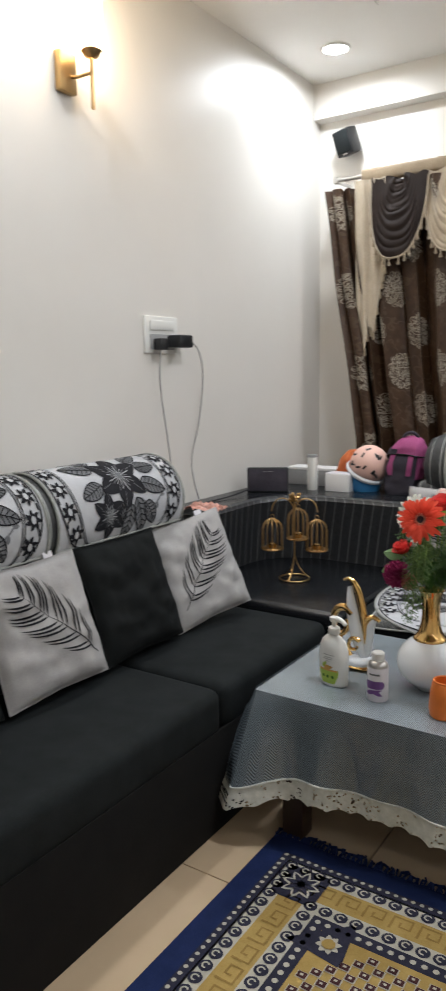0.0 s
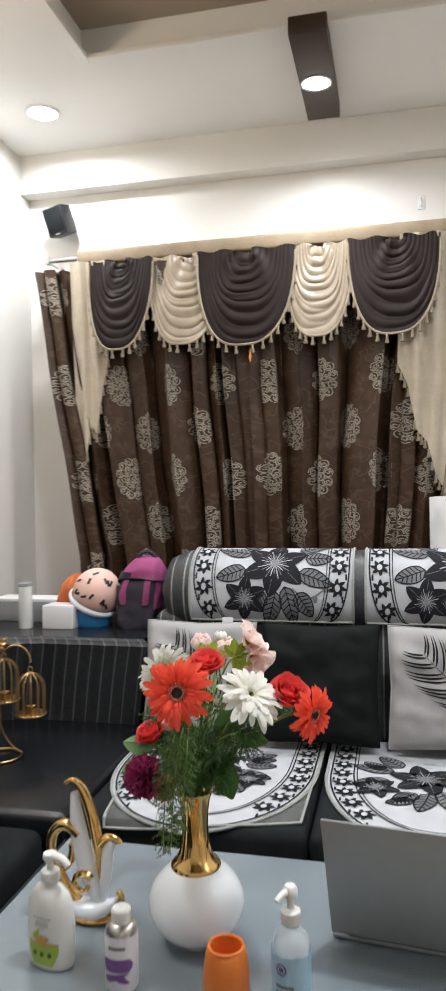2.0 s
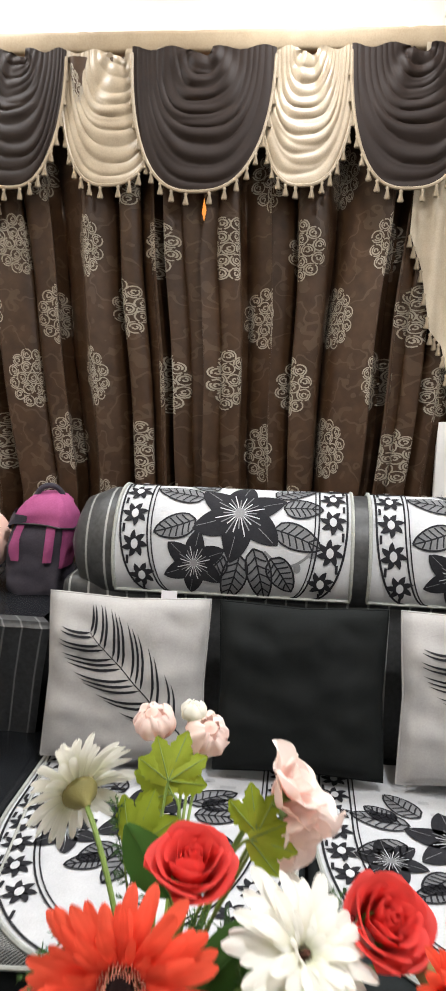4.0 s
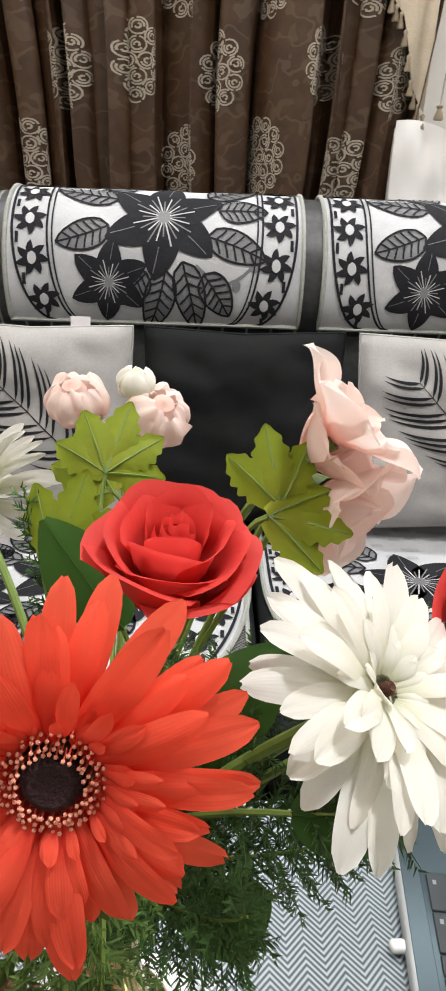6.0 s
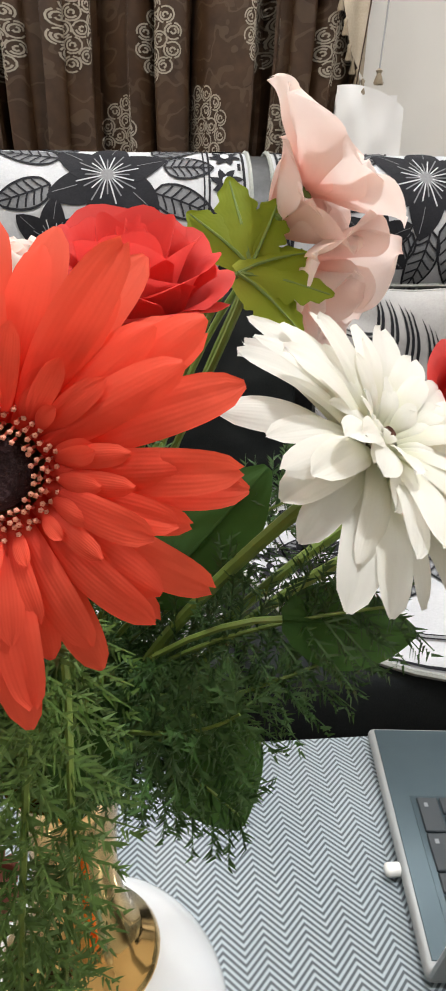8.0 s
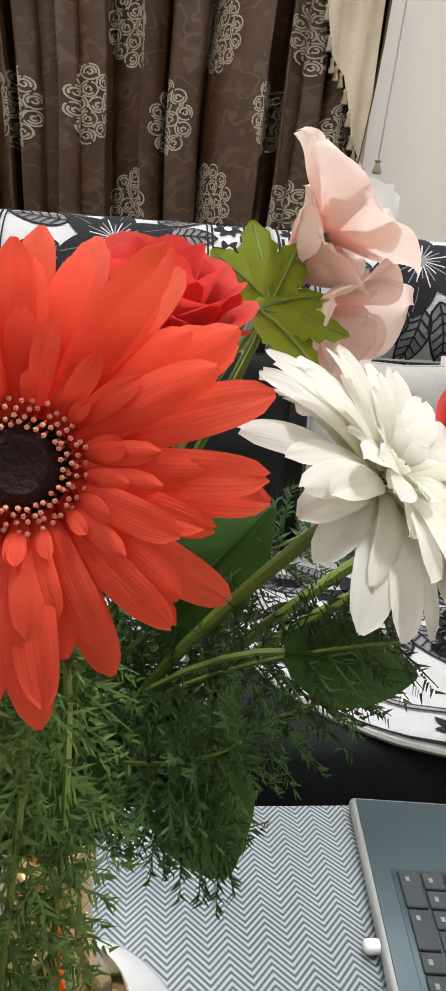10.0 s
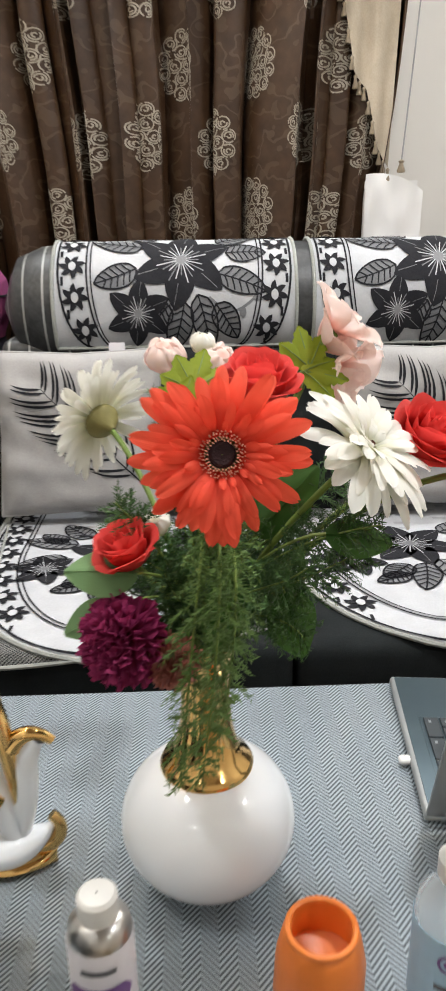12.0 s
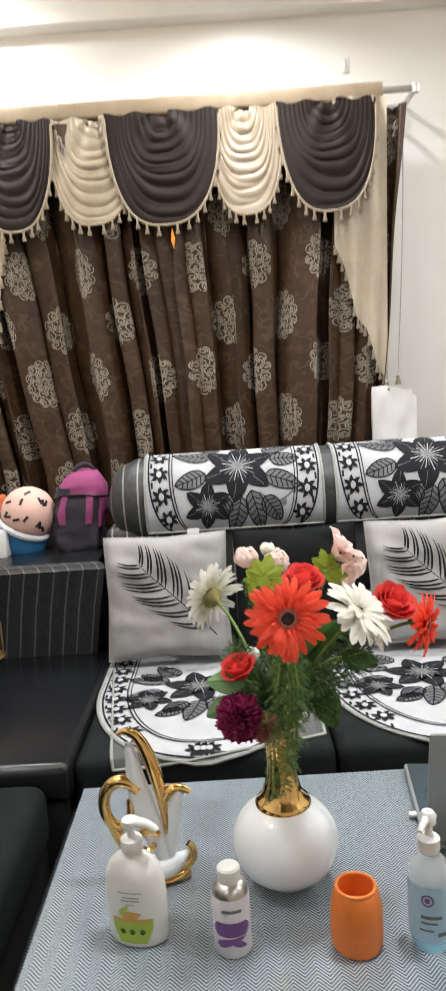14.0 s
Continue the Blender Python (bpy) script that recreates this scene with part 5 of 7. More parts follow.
def orange_cup():
    o = Vector((-0.106, 1.395, TOP))
    ob = thing("orange_holder", o, "orange textured plastic holder on the tablecloth", "cup")
    prof = [(0.001, 0.0), (0.030, 0.0), (0.036, 0.004), (0.038, 0.02), (0.037, 0.06), (0.033, 0.085), (0.030, 0.092), (0.026, 0.094), (0.0255, 0.088), (0.028, 0.06), (0.001, 0.05)]
    s = Shape().lathe(prof, 30, o)
    s.v = [(x + 0.0022 * noise.noise(Vector((x * 45, y * 45, z * 45))), y + 0.0022 * noise.noise(Vector((x * 45 + 9, y * 45, z * 45))), z) for x, y, z in s.v]
    part("wall", s, MAT["orange"], ob)
    part("rim", Shape().tube([o + Vector((0.0282 * math.cos(k * 0.2618), 0.0282 * math.sin(k * 0.2618), 0.0935)) for k in range(25)], 0.0028, 8, caps=False), MAT["orange"], ob, "rounded orange rim")
    part("foot", Shape().lathe([(0.024, 0.0), (0.033, 0.0), (0.034, 0.003), (0.031, 0.006)], 28, o), MAT["orange"], ob)


def sanitizer():
    o = Vector((0.0, 1.39, TOP))
    ob = thing("sanitizer_bottle", o, "clear pump bottle of blue hand gel with a pale label", "bottle")
    prof = [(0.001, 0.0005), (0.026, 0.0), (0.030, 0.004), (0.031, 0.015), (0.031, 0.110), (0.028, 0.125), (0.018, 0.138), (0.012, 0.143), (0.012, 0.150)]
    part("bottle", Shape().lathe(prof, 32, o), MAT["clear"], ob).visible_shadow = False
    part("gel", Shape().lathe([(0.001, 0.003), (0.025, 0.003), (0.0285, 0.007), (0.0295, 0.016), (0.0295, 0.030), (0.001, 0.030)], 28, o), MAT["gel"], ob, "blue gel").visible_shadow = False
    part("label", Shape().grid(lambda a, b: (o.x + 0.0316 * math.sin(lerp(-2.2, 2.2, a)), o.y - 0.0316 * math.cos(lerp(-2.2, 2.2, a)), o.z + lerp(0.022, 0.108, b)), 24, 4), MAT["label_blue"], ob, "pale blue label")
    wrap = lambda u, v: (o.x + 0.0322 * math.sin(u / 0.0322), o.y - 0.0322 * math.cos(u / 0.0322), o.z + v)
    text_bars(wrap, [(-0.022, 0.062, 0.03, 0.005), (-0.022, 0.053, 0.024, 0.003), (0.002, 0.036, 0.022, 0.006), (-0.024, 0.042, 0.02, 0.003)], MAT["grey_ink"], ob)
    d = Drawing(wrap)
    d.arc((-0.012, 0.088), 0.008, 0, 6.283, 0.0025, n=16)
    d.dot((-0.012, 0.088), 0.004)
    part("emblem", d.shape, MAT["label_purple"], ob)
    part("collar", Shape().lathe([(0.014, 0.146), (0.016, 0.150), (0.016, 0.166), (0.010, 0.170), (0.001, 0.170)], 24, o), MAT["white_plastic"], ob)
    pump = Shape().lathe([(0.006, 0.168), (0.006, 0.186), (0.011, 0.188), (0.012, 0.200), (0.008, 0.206), (0.001, 0.207)], 18, o)
    pump.tube(bez(o + Vector((0, 0, 0.198)), o + Vector((-0.008, -0.012, 0.199)), o + Vector((-0.014, -0.02, 0.197)), o + Vector((-0.018, -0.027, 0.192)), 6), lambda b: 0.006 - 0.002 * b, 8)
    part("pump_head", pump, MAT["white_plastic"], ob)


def laptop():
    """Open laptop facing the far sofa: hinge on the near side."""
    x0, x1, y0, y1, z = 0.046, 0.43, 1.600, 1.876, TOP
    ob = thing("laptop", (0.5 * (x0 + x1), 0.5 * (y0 + y1), z), "open silver-grey laptop turned to the sofa", "laptop")
    part("base", Shape().box((x0, y0, z + 0.002), (x1, y1, z + 0.016), 0.006, segs=3), MAT["silver"], ob)
    deck = part("deck", Shape().box((x0 + 0.006, y0 + 0.01, z + 0.0155), (x1 - 0.006, y1 - 0.006, z + 0.0172), 0.0008), MAT["deck"], ob, "blue-grey keyboard deck")
    part("touchpad", Shape().box((x0 + 0.16, y1 - 0.082, z + 0.0168), (x0 + 0.26, y1 - 0.018, z + 0.0178), 0.0004), MAT["silver"], ob)
    part("hinge", Shape().tube([(x0 + 0.03, y0 + 0.004, z + 0.016), (x1 - 0.03, y0 + 0.004, z + 0.016)], 0.006, 10), MAT["black_plastic"], ob)
    lid_m = Matrix.Translation((0, y0, z + 0.016)) @ pose(0, 0, 0, 20, 0, 0)
    s = Shape().box((x0, -0.006, 0.002), (x1, 0.0, 0.262), 0.003, m=lid_m, segs=2)
    part("lid", s, MAT["silver"], ob, "plain silver-grey lid")
    part("screen", Shape().box((x0 + 0.008, 0.0005, 0.014), (x1 - 0.008, 0.0016, 0.255), 0.0, m=lid_m), MAT["screen"], ob)
    part("badge", Shape().box((x0 + 0.02, -0.0075, 0.006), (x0 + 0.05, -0.0055, 0.014), 0.0005, m=lid_m), MAT["steel"], ob)
    p = 0.0213
    ky1, kx0 = y1 - 0.104, x0 + 0.028
    kb = part("keyboard", Shape().box((kx0 - 0.004, ky1 - 6.15 * p, z + 0.0165), (x1 - 0.024, ky1 + 0.004, z + 0.0178), 0.0004), MAT["deck"], ob)
    sizes = {}
    for row in range(6):
        x = kx0
        col = 0
        while x < x1 - 0.045:
            tall = col == 0 and row in (0, 2)
            wide = 1.0 if row not in (0,) or col not in (8, 9) else 2.4
            if col == 0 and row in (1, 3):
                x += p
                col += 1
                continue
            key_size = (round(wide, 1), tall)
            if key_size not in sizes:
                c = Shape().box((0.001, -(2 if tall else 1) * p + 0.001, 0.0), (wide * p - 0.001, -0.001, 0.003), 0.0009, segs=1)
                c.box((0.3 * p, -0.62 * p, 0.0029), (0.3 * p + 0.0035, -0.38 * p, 0.0032), 0.0, 1)
                sizes[key_size] = c.mesh("key", [MAT["key"], MAT["key_mark"]], False)
            k = new("key", sizes[key_size])
            k.parent = kb
            k.matrix_basis = PLACE[kb.name].inverted() @ Matrix.Translation((x, ky1 - row * p, z + 0.0178))
            x += wide * p
            col += 1
    swing = Matrix.Translation((x0, y0, 0)) @ pose(0, 0, 0, 0, 0, -6.0) @ Matrix.Translation((-x0, -y0, 0))
    ob.matrix_world = swing @ PLACE[ob.name]
    d = thing("usb_receiver", (x0 + 0.002, 1.70, z), "small white dongle plugged into the laptop side", "dongle")
    part("body", Shape().box((x0 - 0.003, 1.692, z + 0.004), (x0 + 0.013, 1.705, z + 0.013), 0.004, segs=3), MAT["white_plastic"], d)


# ---- corner shelf things ----
def birdcage_stand():
    o = Vector((-1.01, 2.29, 0.446))
    ob = thing("candle_stand", o, "gold wire candle stand with three small bird cages", "candle holder")
    ring = [o + Vector((0.062 * math.cos(i * 0.19635), 0.062 * math.sin(i * 0.19635), 0.005)) for i in range(33)]
    part("base_ring", Shape().tube(ring, 0.0035, 8, caps=False), MAT["gold_wire"], ob)
    for k in range(3):
        a = k * 2.094 + 0.6
        part("leg", Shape().tube(bez(o + Vector((0.062 * math.cos(a), 0.062 * math.sin(a), 0.006)), o + Vector((0.03 * math.cos(a), 0.03 * math.sin(a), 0.03)), o + Vector((0.006 * math.cos(a), 0.006 * math.sin(a), 0.06)), o + Vector((0, 0, 0.115)), 10), 0.0028, 6), MAT["gold_wire"], ob)
    part("pole", Shape().tube([o + Vector((0, 0, 0.11)), o + Vector((0, 0, 0.33))], 0.004, 8), MAT["gold_wire"], ob)
    right = Vector((0.93, 0.36, 0)).normalized()
    for s in (-1, 1):
        pts = [o + right * (s * (0.048 - 0.046 * math.cos(t))) + Vector((0, 0, 0.285 + 0.055 * math.sin(t))) for t in [math.pi * i / 14 for i in range(15)]]
        part("arch", Shape().tube(pts, 0.003, 8), MAT["gold_wire"], ob)
    bloom = Shape()
    for k in range(9):
        a = k * 2.4
        bloom.tube([o + Vector((0, 0, 0.325)), o + Vector((0.018 * math.cos(a), 0.018 * math.sin(a), 0.345 + 0.012 * math.sin(k))), o + Vector((0.026 * math.cos(a), 0.026 * math.sin(a), 0.350 + 0.014 * math.sin(k)))], lambda b: 0.002 + 0.007 * math.sin(math.pi * b), 6)
    part("blossom", bloom, MAT["gold_wire"], ob, "gold blossom finial")
    for c, zb in ((o + right * -0.092, 0.125), (o + right * 0.092, 0.125), (o + Vector((0.0, 0.03, 0)), 0.165)):
        cage = part("cage", Shape().lathe([(0.001, zb), (0.046, zb), (0.048, zb + 0.004), (0.044, zb + 0.007), (0.001, zb + 0.006)], 20, c), MAT["gold_wire"], ob, "small domed wire bird cage")
        for k in range(12):
            a = k * 0.5236
            pts = [c + Vector((q * math.cos(a), q * math.sin(a), zb + h)) for q, h in ((0.043, 0.004), (0.043, 0.045), (0.043, 0.085), (0.038, 0.105), (0.026, 0.120), (0.010, 0.128), (0.001, 0.130))]
            part("bar", Shape().tube(pts, 0.0022, 5), MAT["gold_wire"], cage)
        part("candle_cup", Shape().lathe([(0.001, zb + 0.006), (0.017, zb + 0.006), (0.02, zb + 0.026), (0.017, zb + 0.026), (0.001, zb + 0.02)], 16, c), MAT["gold"], cage)
        part("hook", Shape().tube([c + Vector((0.008 * math.cos(t), 0, zb + 0.138 + 0.009 * math.sin(t))) for t in [0.5 * i for i in range(13)]], 0.0018, 5), MAT["gold_wire"], cage)


SHELF = 0.748


def shelf_things():
    m = Matrix.Translation((-1.315, 2.60, SHELF)) @ pose(0, 0, 0, 0, 0, 28)
    ob = thing("router", m, "dark grey router box standing on the black shelf", "router")
    part("case", Shape().box((-0.095, -0.018, 0.0), (0.095, 0.018, 0.115), 0.005), MAT["black_plastic"], ob, world=False)
    part("front_panel", Shape().box((-0.088, -0.0205, 0.008), (0.088, -0.017, 0.108), 0.002), MAT["pack_grey"], ob, world=False)
    bars = Shape()
    for i in range(4):
        bars.box((-0.02 + 0.012 * i, -0.0215, 0.096), (-0.013 + 0.012 * i, -0.020, 0.099))
    part("lettering", bars, MAT["grey_plastic"], ob, "row of pale marks", world=False, smooth=False)
    w = thing("cable", (-1.36, 2.35, SHELF), "loose black cable lying on the shelf", "cable")
    part("wire", Shape().tube(bez((-1.38, 2.10, SHELF + 0.004), (-1.40, 2.25, SHELF + 0.004), (-1.36, 2.35, SHELF + 0.004), (-1.37, 2.52, SHELF + 0.02), 16), 0.0035, 6), MAT["black_plastic"], w)
    c = Vector((-1.165, 2.76, SHELF))
    b = thing("white_canister", c, "tall slim white canister on the shelf", "canister")
    part("body", Shape().lathe([(0.001, 0), (0.023, 0), (0.025, 0.004), (0.0245, 0.15), (0.024, 0.155)], 24, c), MAT["white_plastic"], b)
    part("lid", Shape().lathe([(0.0235, 0.154), (0.0255, 0.156), (0.0245, 0.166), (0.001, 0.169)], 24, c), MAT["grey_plastic"], b)
    g = thing("grey_box", (-1.27, 2.93, SHELF), "low pale grey box against the wall", "box")
    part("carton", Shape().box((-1.36, 2.88, SHELF), (-1.10, 2.98, SHELF + 0.085), 0.003), MAT["grey_plastic"], g)
    part("lid", Shape().box((-1.362, 2.878, SHELF + 0.075), (-1.098, 2.982, SHELF + 0.088), 0.002), MAT["sheet"], g)
    h = thing("white_box", (-1.035, 2.80, SHELF), "small plain white carton", "box")
    part("carton", Shape().box((-1.095, 2.75, SHELF), (-0.975, 2.84, SHELF + 0.082), 0.003), MAT["sheet"], h)
    part("flap", Shape().box((-1.094, 2.752, SHELF + 0.082), (-0.976, 2.838, SHELF + 0.0845), 0.001), MAT["label_white"], h)
    k = thing("rust_cloth", (-1.03, 2.88, SHELF), "crumpled rust orange cloth behind the white box", "cloth")
    s = Shape().lathe([(0.001, 0), (0.06, 0.0), (0.075, 0.03), (0.07, 0.09), (0.055, 0.14), (0.03, 0.175), (0.001, 0.185)], 28, (-1.03, 2.91, SHELF))
    s.v = [(x + 0.05 * max(0, z - SHELF - 0.08) + 0.018 * noise.noise(Vector((x * 22, y * 22, z * 22))), y + 0.018 * noise.noise(Vector((x * 22 + 7, y * 22, z * 22))), max(SHELF, z + 0.012 * noise.noise(Vector((x * 30, y * 30, z * 30 + 3))))) for x, y, z in s.v]
    part("folds", s, MAT["orange_cloth"], k)
    q = thing("white_clip", (-1.09, 2.84, SHELF + 0.083), "small white plastic clip lying on the box", "clip")
    part("body", Shape().box((-0.03, -0.008, 0.10), (0.03, 0.008, 0.118), 0.004, m=Matrix.Translation((-1.06, 2.87, SHELF - 0.005)) @ pose(0, 0, 0, 0, 25, 20)), MAT["white_plastic"], q)
    toy()
    backpack()
    red = thing("red_wrapper", (-1.30, 2.02, SHELF), "crumpled red and cream wrapper on the shelf", "wrapper")
    s = Shape().grid(lambda a, b: (-1.37 + 0.16 * a, 1.97 + 0.13 * b, SHELF + 0.004 + 0.035 * abs(noise.noise(Vector((a * 6, b * 6, 1.3)))) + 0.012 * math.sin(math.pi * a)), 18, 14)
    part("foil", s, MAT["wrapper"], red)


def toy():
    """Plain round toy: one mesh."""
    c = Vector((-0.945, 2.86, SHELF))
    s = Shape()
    s.lathe([(0.001, 0.0), (0.066, 0.0), (0.074, 0.02), (0.080, 0.075), (0.078, 0.085), (0.001, 0.08)], 32, c, mat=1)
    tilt = Matrix.Translation(c + Vector((0.005, 0, 0.085))) @ pose(0, 0, 0, 10, 28, 0)
    rim = Shape().lathe([(0.086, -0.012), (0.095, -0.004), (0.096, 0.004), (0.088, 0.012)], 32)
    rim.moved(tilt)
    ball = Shape().lathe([(0.089 * math.cos(w), 0.045 + 0.089 * math.sin(w)) for w in [-1.55 + 3.1 * i / 20 for i in range(21)]], 32)
    ball.moved(tilt)
    for other, mt in ((rim, 2), (ball, 0)):
        o = len(s.v)
        s.v += other.v
        s.f += [tuple(o + i for i in f) for f in other.f]
        s.m += [mt] * len(other.f)
    rng = random.Random(4)
    for k in range(13):
        a, e = rng.uniform(-2.6, -0.4), rng.uniform(-0.2, 1.2)
        n = Vector((math.cos(a) * math.cos(e), math.sin(a) * math.cos(e), math.sin(e)))
        turn = n.to_track_quat("Z", "Y").to_matrix().to_4x4()
        mm = tilt @ Matrix.Translation(Vector((0, 0, 0.045)) + n * 0.0885) @ turn @ pose(0, 0, 0, 0, 0, 30 + 8 * k)
        s.box((-0.0115, -0.0042, -0.001), (0.0115, 0.0042, 0.0018), 0.0, 3, mm)
    ob = part("toy", s, [MAT["pink_ball"], MAT["blue_cup"], MAT["white_rim"], MAT["black_plastic"]])
    tagged(ob, "round pale pink soft toy with a blue base and white collar", "toy")


def backpack():
    c = Vector((-0.755, 2.86, SHELF))
    ob = thing("backpack", c, "small magenta and charcoal backpack slumped on the shelf", "backpack")
    rings = [(0.0, 0.90), (0.05, 0.98), (0.35, 1.0), (0.62, 0.97), (0.78, 0.86), (0.90, 0.66), (0.97, 0.42), (1.0, 0.15)]

    def body(a, b, out=0.0):
        w = 2 * math.pi * a
        r = float(np.interp(b, [q[0] for q in rings], [q[1] for q in rings]))
        n = 0.010 * noise.noise(Vector((math.cos(w) * 2, math.sin(w) * 2, b * 5))) + 0.004 * noise.noise(Vector((math.cos(w) * 7, math.sin(w) * 7, b * 13)))
        x = math.copysign(abs(math.cos(w)) ** 0.62, math.cos(w))
        y = math.copysign(abs(math.sin(w)) ** 0.62, math.sin(w))
        return c + Vector(((0.083 * r + n + out) * x + 0.035 * b * b, (0.068 * r + n + out) * y, 0.255 * b + out * (b > 0.6)))
    s = Shape().grid(body, 48, 30, True)
    s.f.append(tuple(range(48 * 30, 48 * 31)))
    s.m.append(0)
    part("body", s, MAT["pack_grey"], ob)
    top = Shape().grid(lambda a, b: body(a, 0.70 + 0.30 * b - 0.06 * max(0.0, math.cos(2 * math.pi * a)) * (1 - b), 0.005), 48, 10, True)
    top.f.append(tuple(range(48 * 10, 48 * 11)))
    top.m.append(0)
    part("top_flap", top, MAT["pack_pink"], ob, "magenta top")
    for a in (0.665, 0.775):
        part("stripe", Shape().grid(lambda u, v: body(a + 0.042 * u, 0.34 + 0.38 * v, 0.004), 4, 12), MAT["pack_pink"], ob, "magenta stripe")
    part("side_panel", Shape().grid(lambda u, v: body(0.865 + 0.14 * u, 0.28 + 0.45 * v, 0.004), 8, 12), MAT["pack_pink"], ob)
    part("collar", Shape().grid(lambda u, v: body(0.50 + 0.22 * u, lerp(0.60 + 0.10 * u, 0.80 - 0.04 * u, v), 0.010), 10, 6), MAT["pack_grey"], ob, "charcoal collar flap")
    part("zip", Shape().tube([body(k / 40, 0.69 - 0.05 * max(0.0, math.cos(2 * math.pi * k / 40)), 0.007) for k in range(20, 41)], 0.0028, 6), MAT["black_plastic"], ob)
    part("handle", Shape().tube(bez(c + Vector((0.0, -0.02, 0.245)), c + Vector((0.01, -0.03, 0.285)), c + Vector((0.055, -0.01, 0.290)), c + Vector((0.065, 0.0, 0.245)), 12), 0.007, 8), MAT["pack_grey"], ob)


def paper_bag():
    o = Vector((0.38, 3.22, 0.86))
    ob = thing("paper_bag", o, "white thin bag hanging from the curtain cord", "bag")
    s = Shape().grid(lambda a, b: (lerp(0.300, 0.455, a) + 0.012 * b * (a - 0.2), 3.215 + 0.006 * math.sin(9 * a + 4 * b) + 0.01 * noise.noise(Vector((a * 4, b * 4, 2))), lerp(0.86, 1.205 - 0.045 * a + 0.02 * math.sin(math.pi * a), b)), 14, 14)
    part("front", s, MAT["sheet"], ob)
    s = Shape().grid(lambda a, b: (lerp(0.455, 0.300, a), 3.245 + 0.006 * math.sin(7 * a), lerp(0.86, 1.19, b)), 10, 8)
    part("back", s, MAT["sheet"], ob)
    hook = thing("wall_hook", (0.29, WALL_Y, 2.42), "small white hook plate on the wall", "hook")
    part("plate", Shape().box((0.275, WALL_Y - 0.006, 2.39), (0.305, WALL_Y, 2.45), 0.002), MAT["white_plastic"], hook)
    part("hook", Shape().tube([(0.29, WALL_Y - 0.006, 2.435), (0.29, WALL_Y - 0.02, 2.425), (0.29, WALL_Y - 0.018, 2.405), (0.29, WALL_Y - 0.006, 2.402)], 0.003, 6), MAT["steel"], hook)


# ---- the carpet ----
def carpet():
    x0, x1, y0, y1, z = -0.542, 1.05, -0.55, 1.305, 0.004
    ob = thing("carpet", (0.25, 0.4, 0), "navy carpet with a gold key border and diamond field", "carpet")
    s = Shape().grid(lambda a, b: (lerp(x0, x1, a), lerp(y0, y1, b) + (0.006 * noise.noise(Vector((a * 14, 0, 0)))) * (b > 0.99), z), 60, 60)
    part("ground", s, MAT["navy"], ob)
    fr = Shape()
    rng = random.Random(2)
    for i in range(230):
        x = lerp(x0, x1, i / 229)
        fr.tube([(x, y1 - 0.004, z + 0.002), (x + rng.uniform(-0.008, 0.008), y1 + 0.015, z + 0.006), (x + rng.uniform(-0.012, 0.012), y1 + rng.uniform(0.02, 0.04), 0.002)], 0.0035, 4)
    tagged(part("fringe", fr, MAT["navy"], ob, "navy fringe"), kind="stuff")
    d = [Drawing(lambda u, v, k=k: (u, v, z + 0.0015 + 0.0012 * k)) for k in range(4)]

    def band(inset0, inset1, k, mat):
        for a, b in (((x0 + inset0, y0 + inset0), (x0 + inset1, y1 - inset0)), ((x1 - inset1, y0 + inset0), (x1 - inset0, y1 - inset0)),
                     ((x0 + inset1, y1 - inset1), (x1 - inset1, y1 - inset0)), ((x0 + inset1, y0 + inset0), (x1 - inset1, y0 + inset1))):
            cx = 0.5 * (a[0] + b[0])
            d[k].strip([(cx, lerp(a[1], b[1], i / 2)) for i in range(3)], b[0] - a[0], mat)

    def along(inset, pitch, fn):
        for x in (x0 + inset, x1 - inset):
            n = round((y1 - y0 - 2 * inset) / pitch)
            for i in range(n + 1):
                fn((x, lerp(y0 + inset, y1 - inset, i / n)), 0)
        for y in (y0 + inset, y1 - inset):
            n = round((x1 - x0 - 2 * inset) / pitch)
            for i in range(1, n):
                fn((lerp(x0 + inset, x1 - inset, i / n), y), 1)
    cream, gold, dark, brown = 0, 1, 2, 3
    band(0.062, 0.092, 0, dark)
    along(0.072, 0.022, lambda p, s: d[1].dot(p, 0.0055, cream))
    band(0.086, 0.128, 0, cream)
    along(0.107, 0.040, lambda p, s: (d[1].dot(p, 0.017, dark), d[2].arc(p, 0.008, 0.5, 5.2, 0.004, cream, 8)))
    band(0.128, 0.196, 0, gold)
    band(0.196, 0.238, 0, cream)
    along(0.217, 0.040, lambda p, s: (d[1].dot(p, 0.017, dark), d[2].arc(p, 0.008, 0.5, 5.2, 0.004, cream, 8)))
    band(0.238, 0.275, 0, dark)
    along(0.256, 0.026, lambda p, s: d[1].dot(p, 0.007, cream))

    def greek(p, s):
        q = [(-0.026, -0.022), (-0.026, 0.022), (0.020, 0.022), (0.020, -0.008), (-0.006, -0.008), (-0.006, 0.008)]
        d[1].strip([(p[0] + (a if s else b), p[1] + (b if s else a)) for a, b in q], 0.007, 4)
    along(0.162, 0.066, greek)
    # corner squares with an eight-petal flower
    for cx, cy in ((x0 + 0.162, y1 - 0.162), (x1 - 0.162, y1 - 0.162), (x0 + 0.162, y0 + 0.162), (x1 - 0.162, y0 + 0.162)):
        d[1].strip([(cx, cy - 0.06), (cx, cy + 0.06)], 0.12, dark)
        for k in range(8):
            d[2].petal((cx, cy), k * 0.7854, 0.052, 0.026, cream, 0, 6, 0.7)
            d[3].petal((cx, cy), k * 0.7854, 0.044, 0.015, dark, 0, 6, 0.7)
        d[3].dot((cx, cy), 0.010, cream)
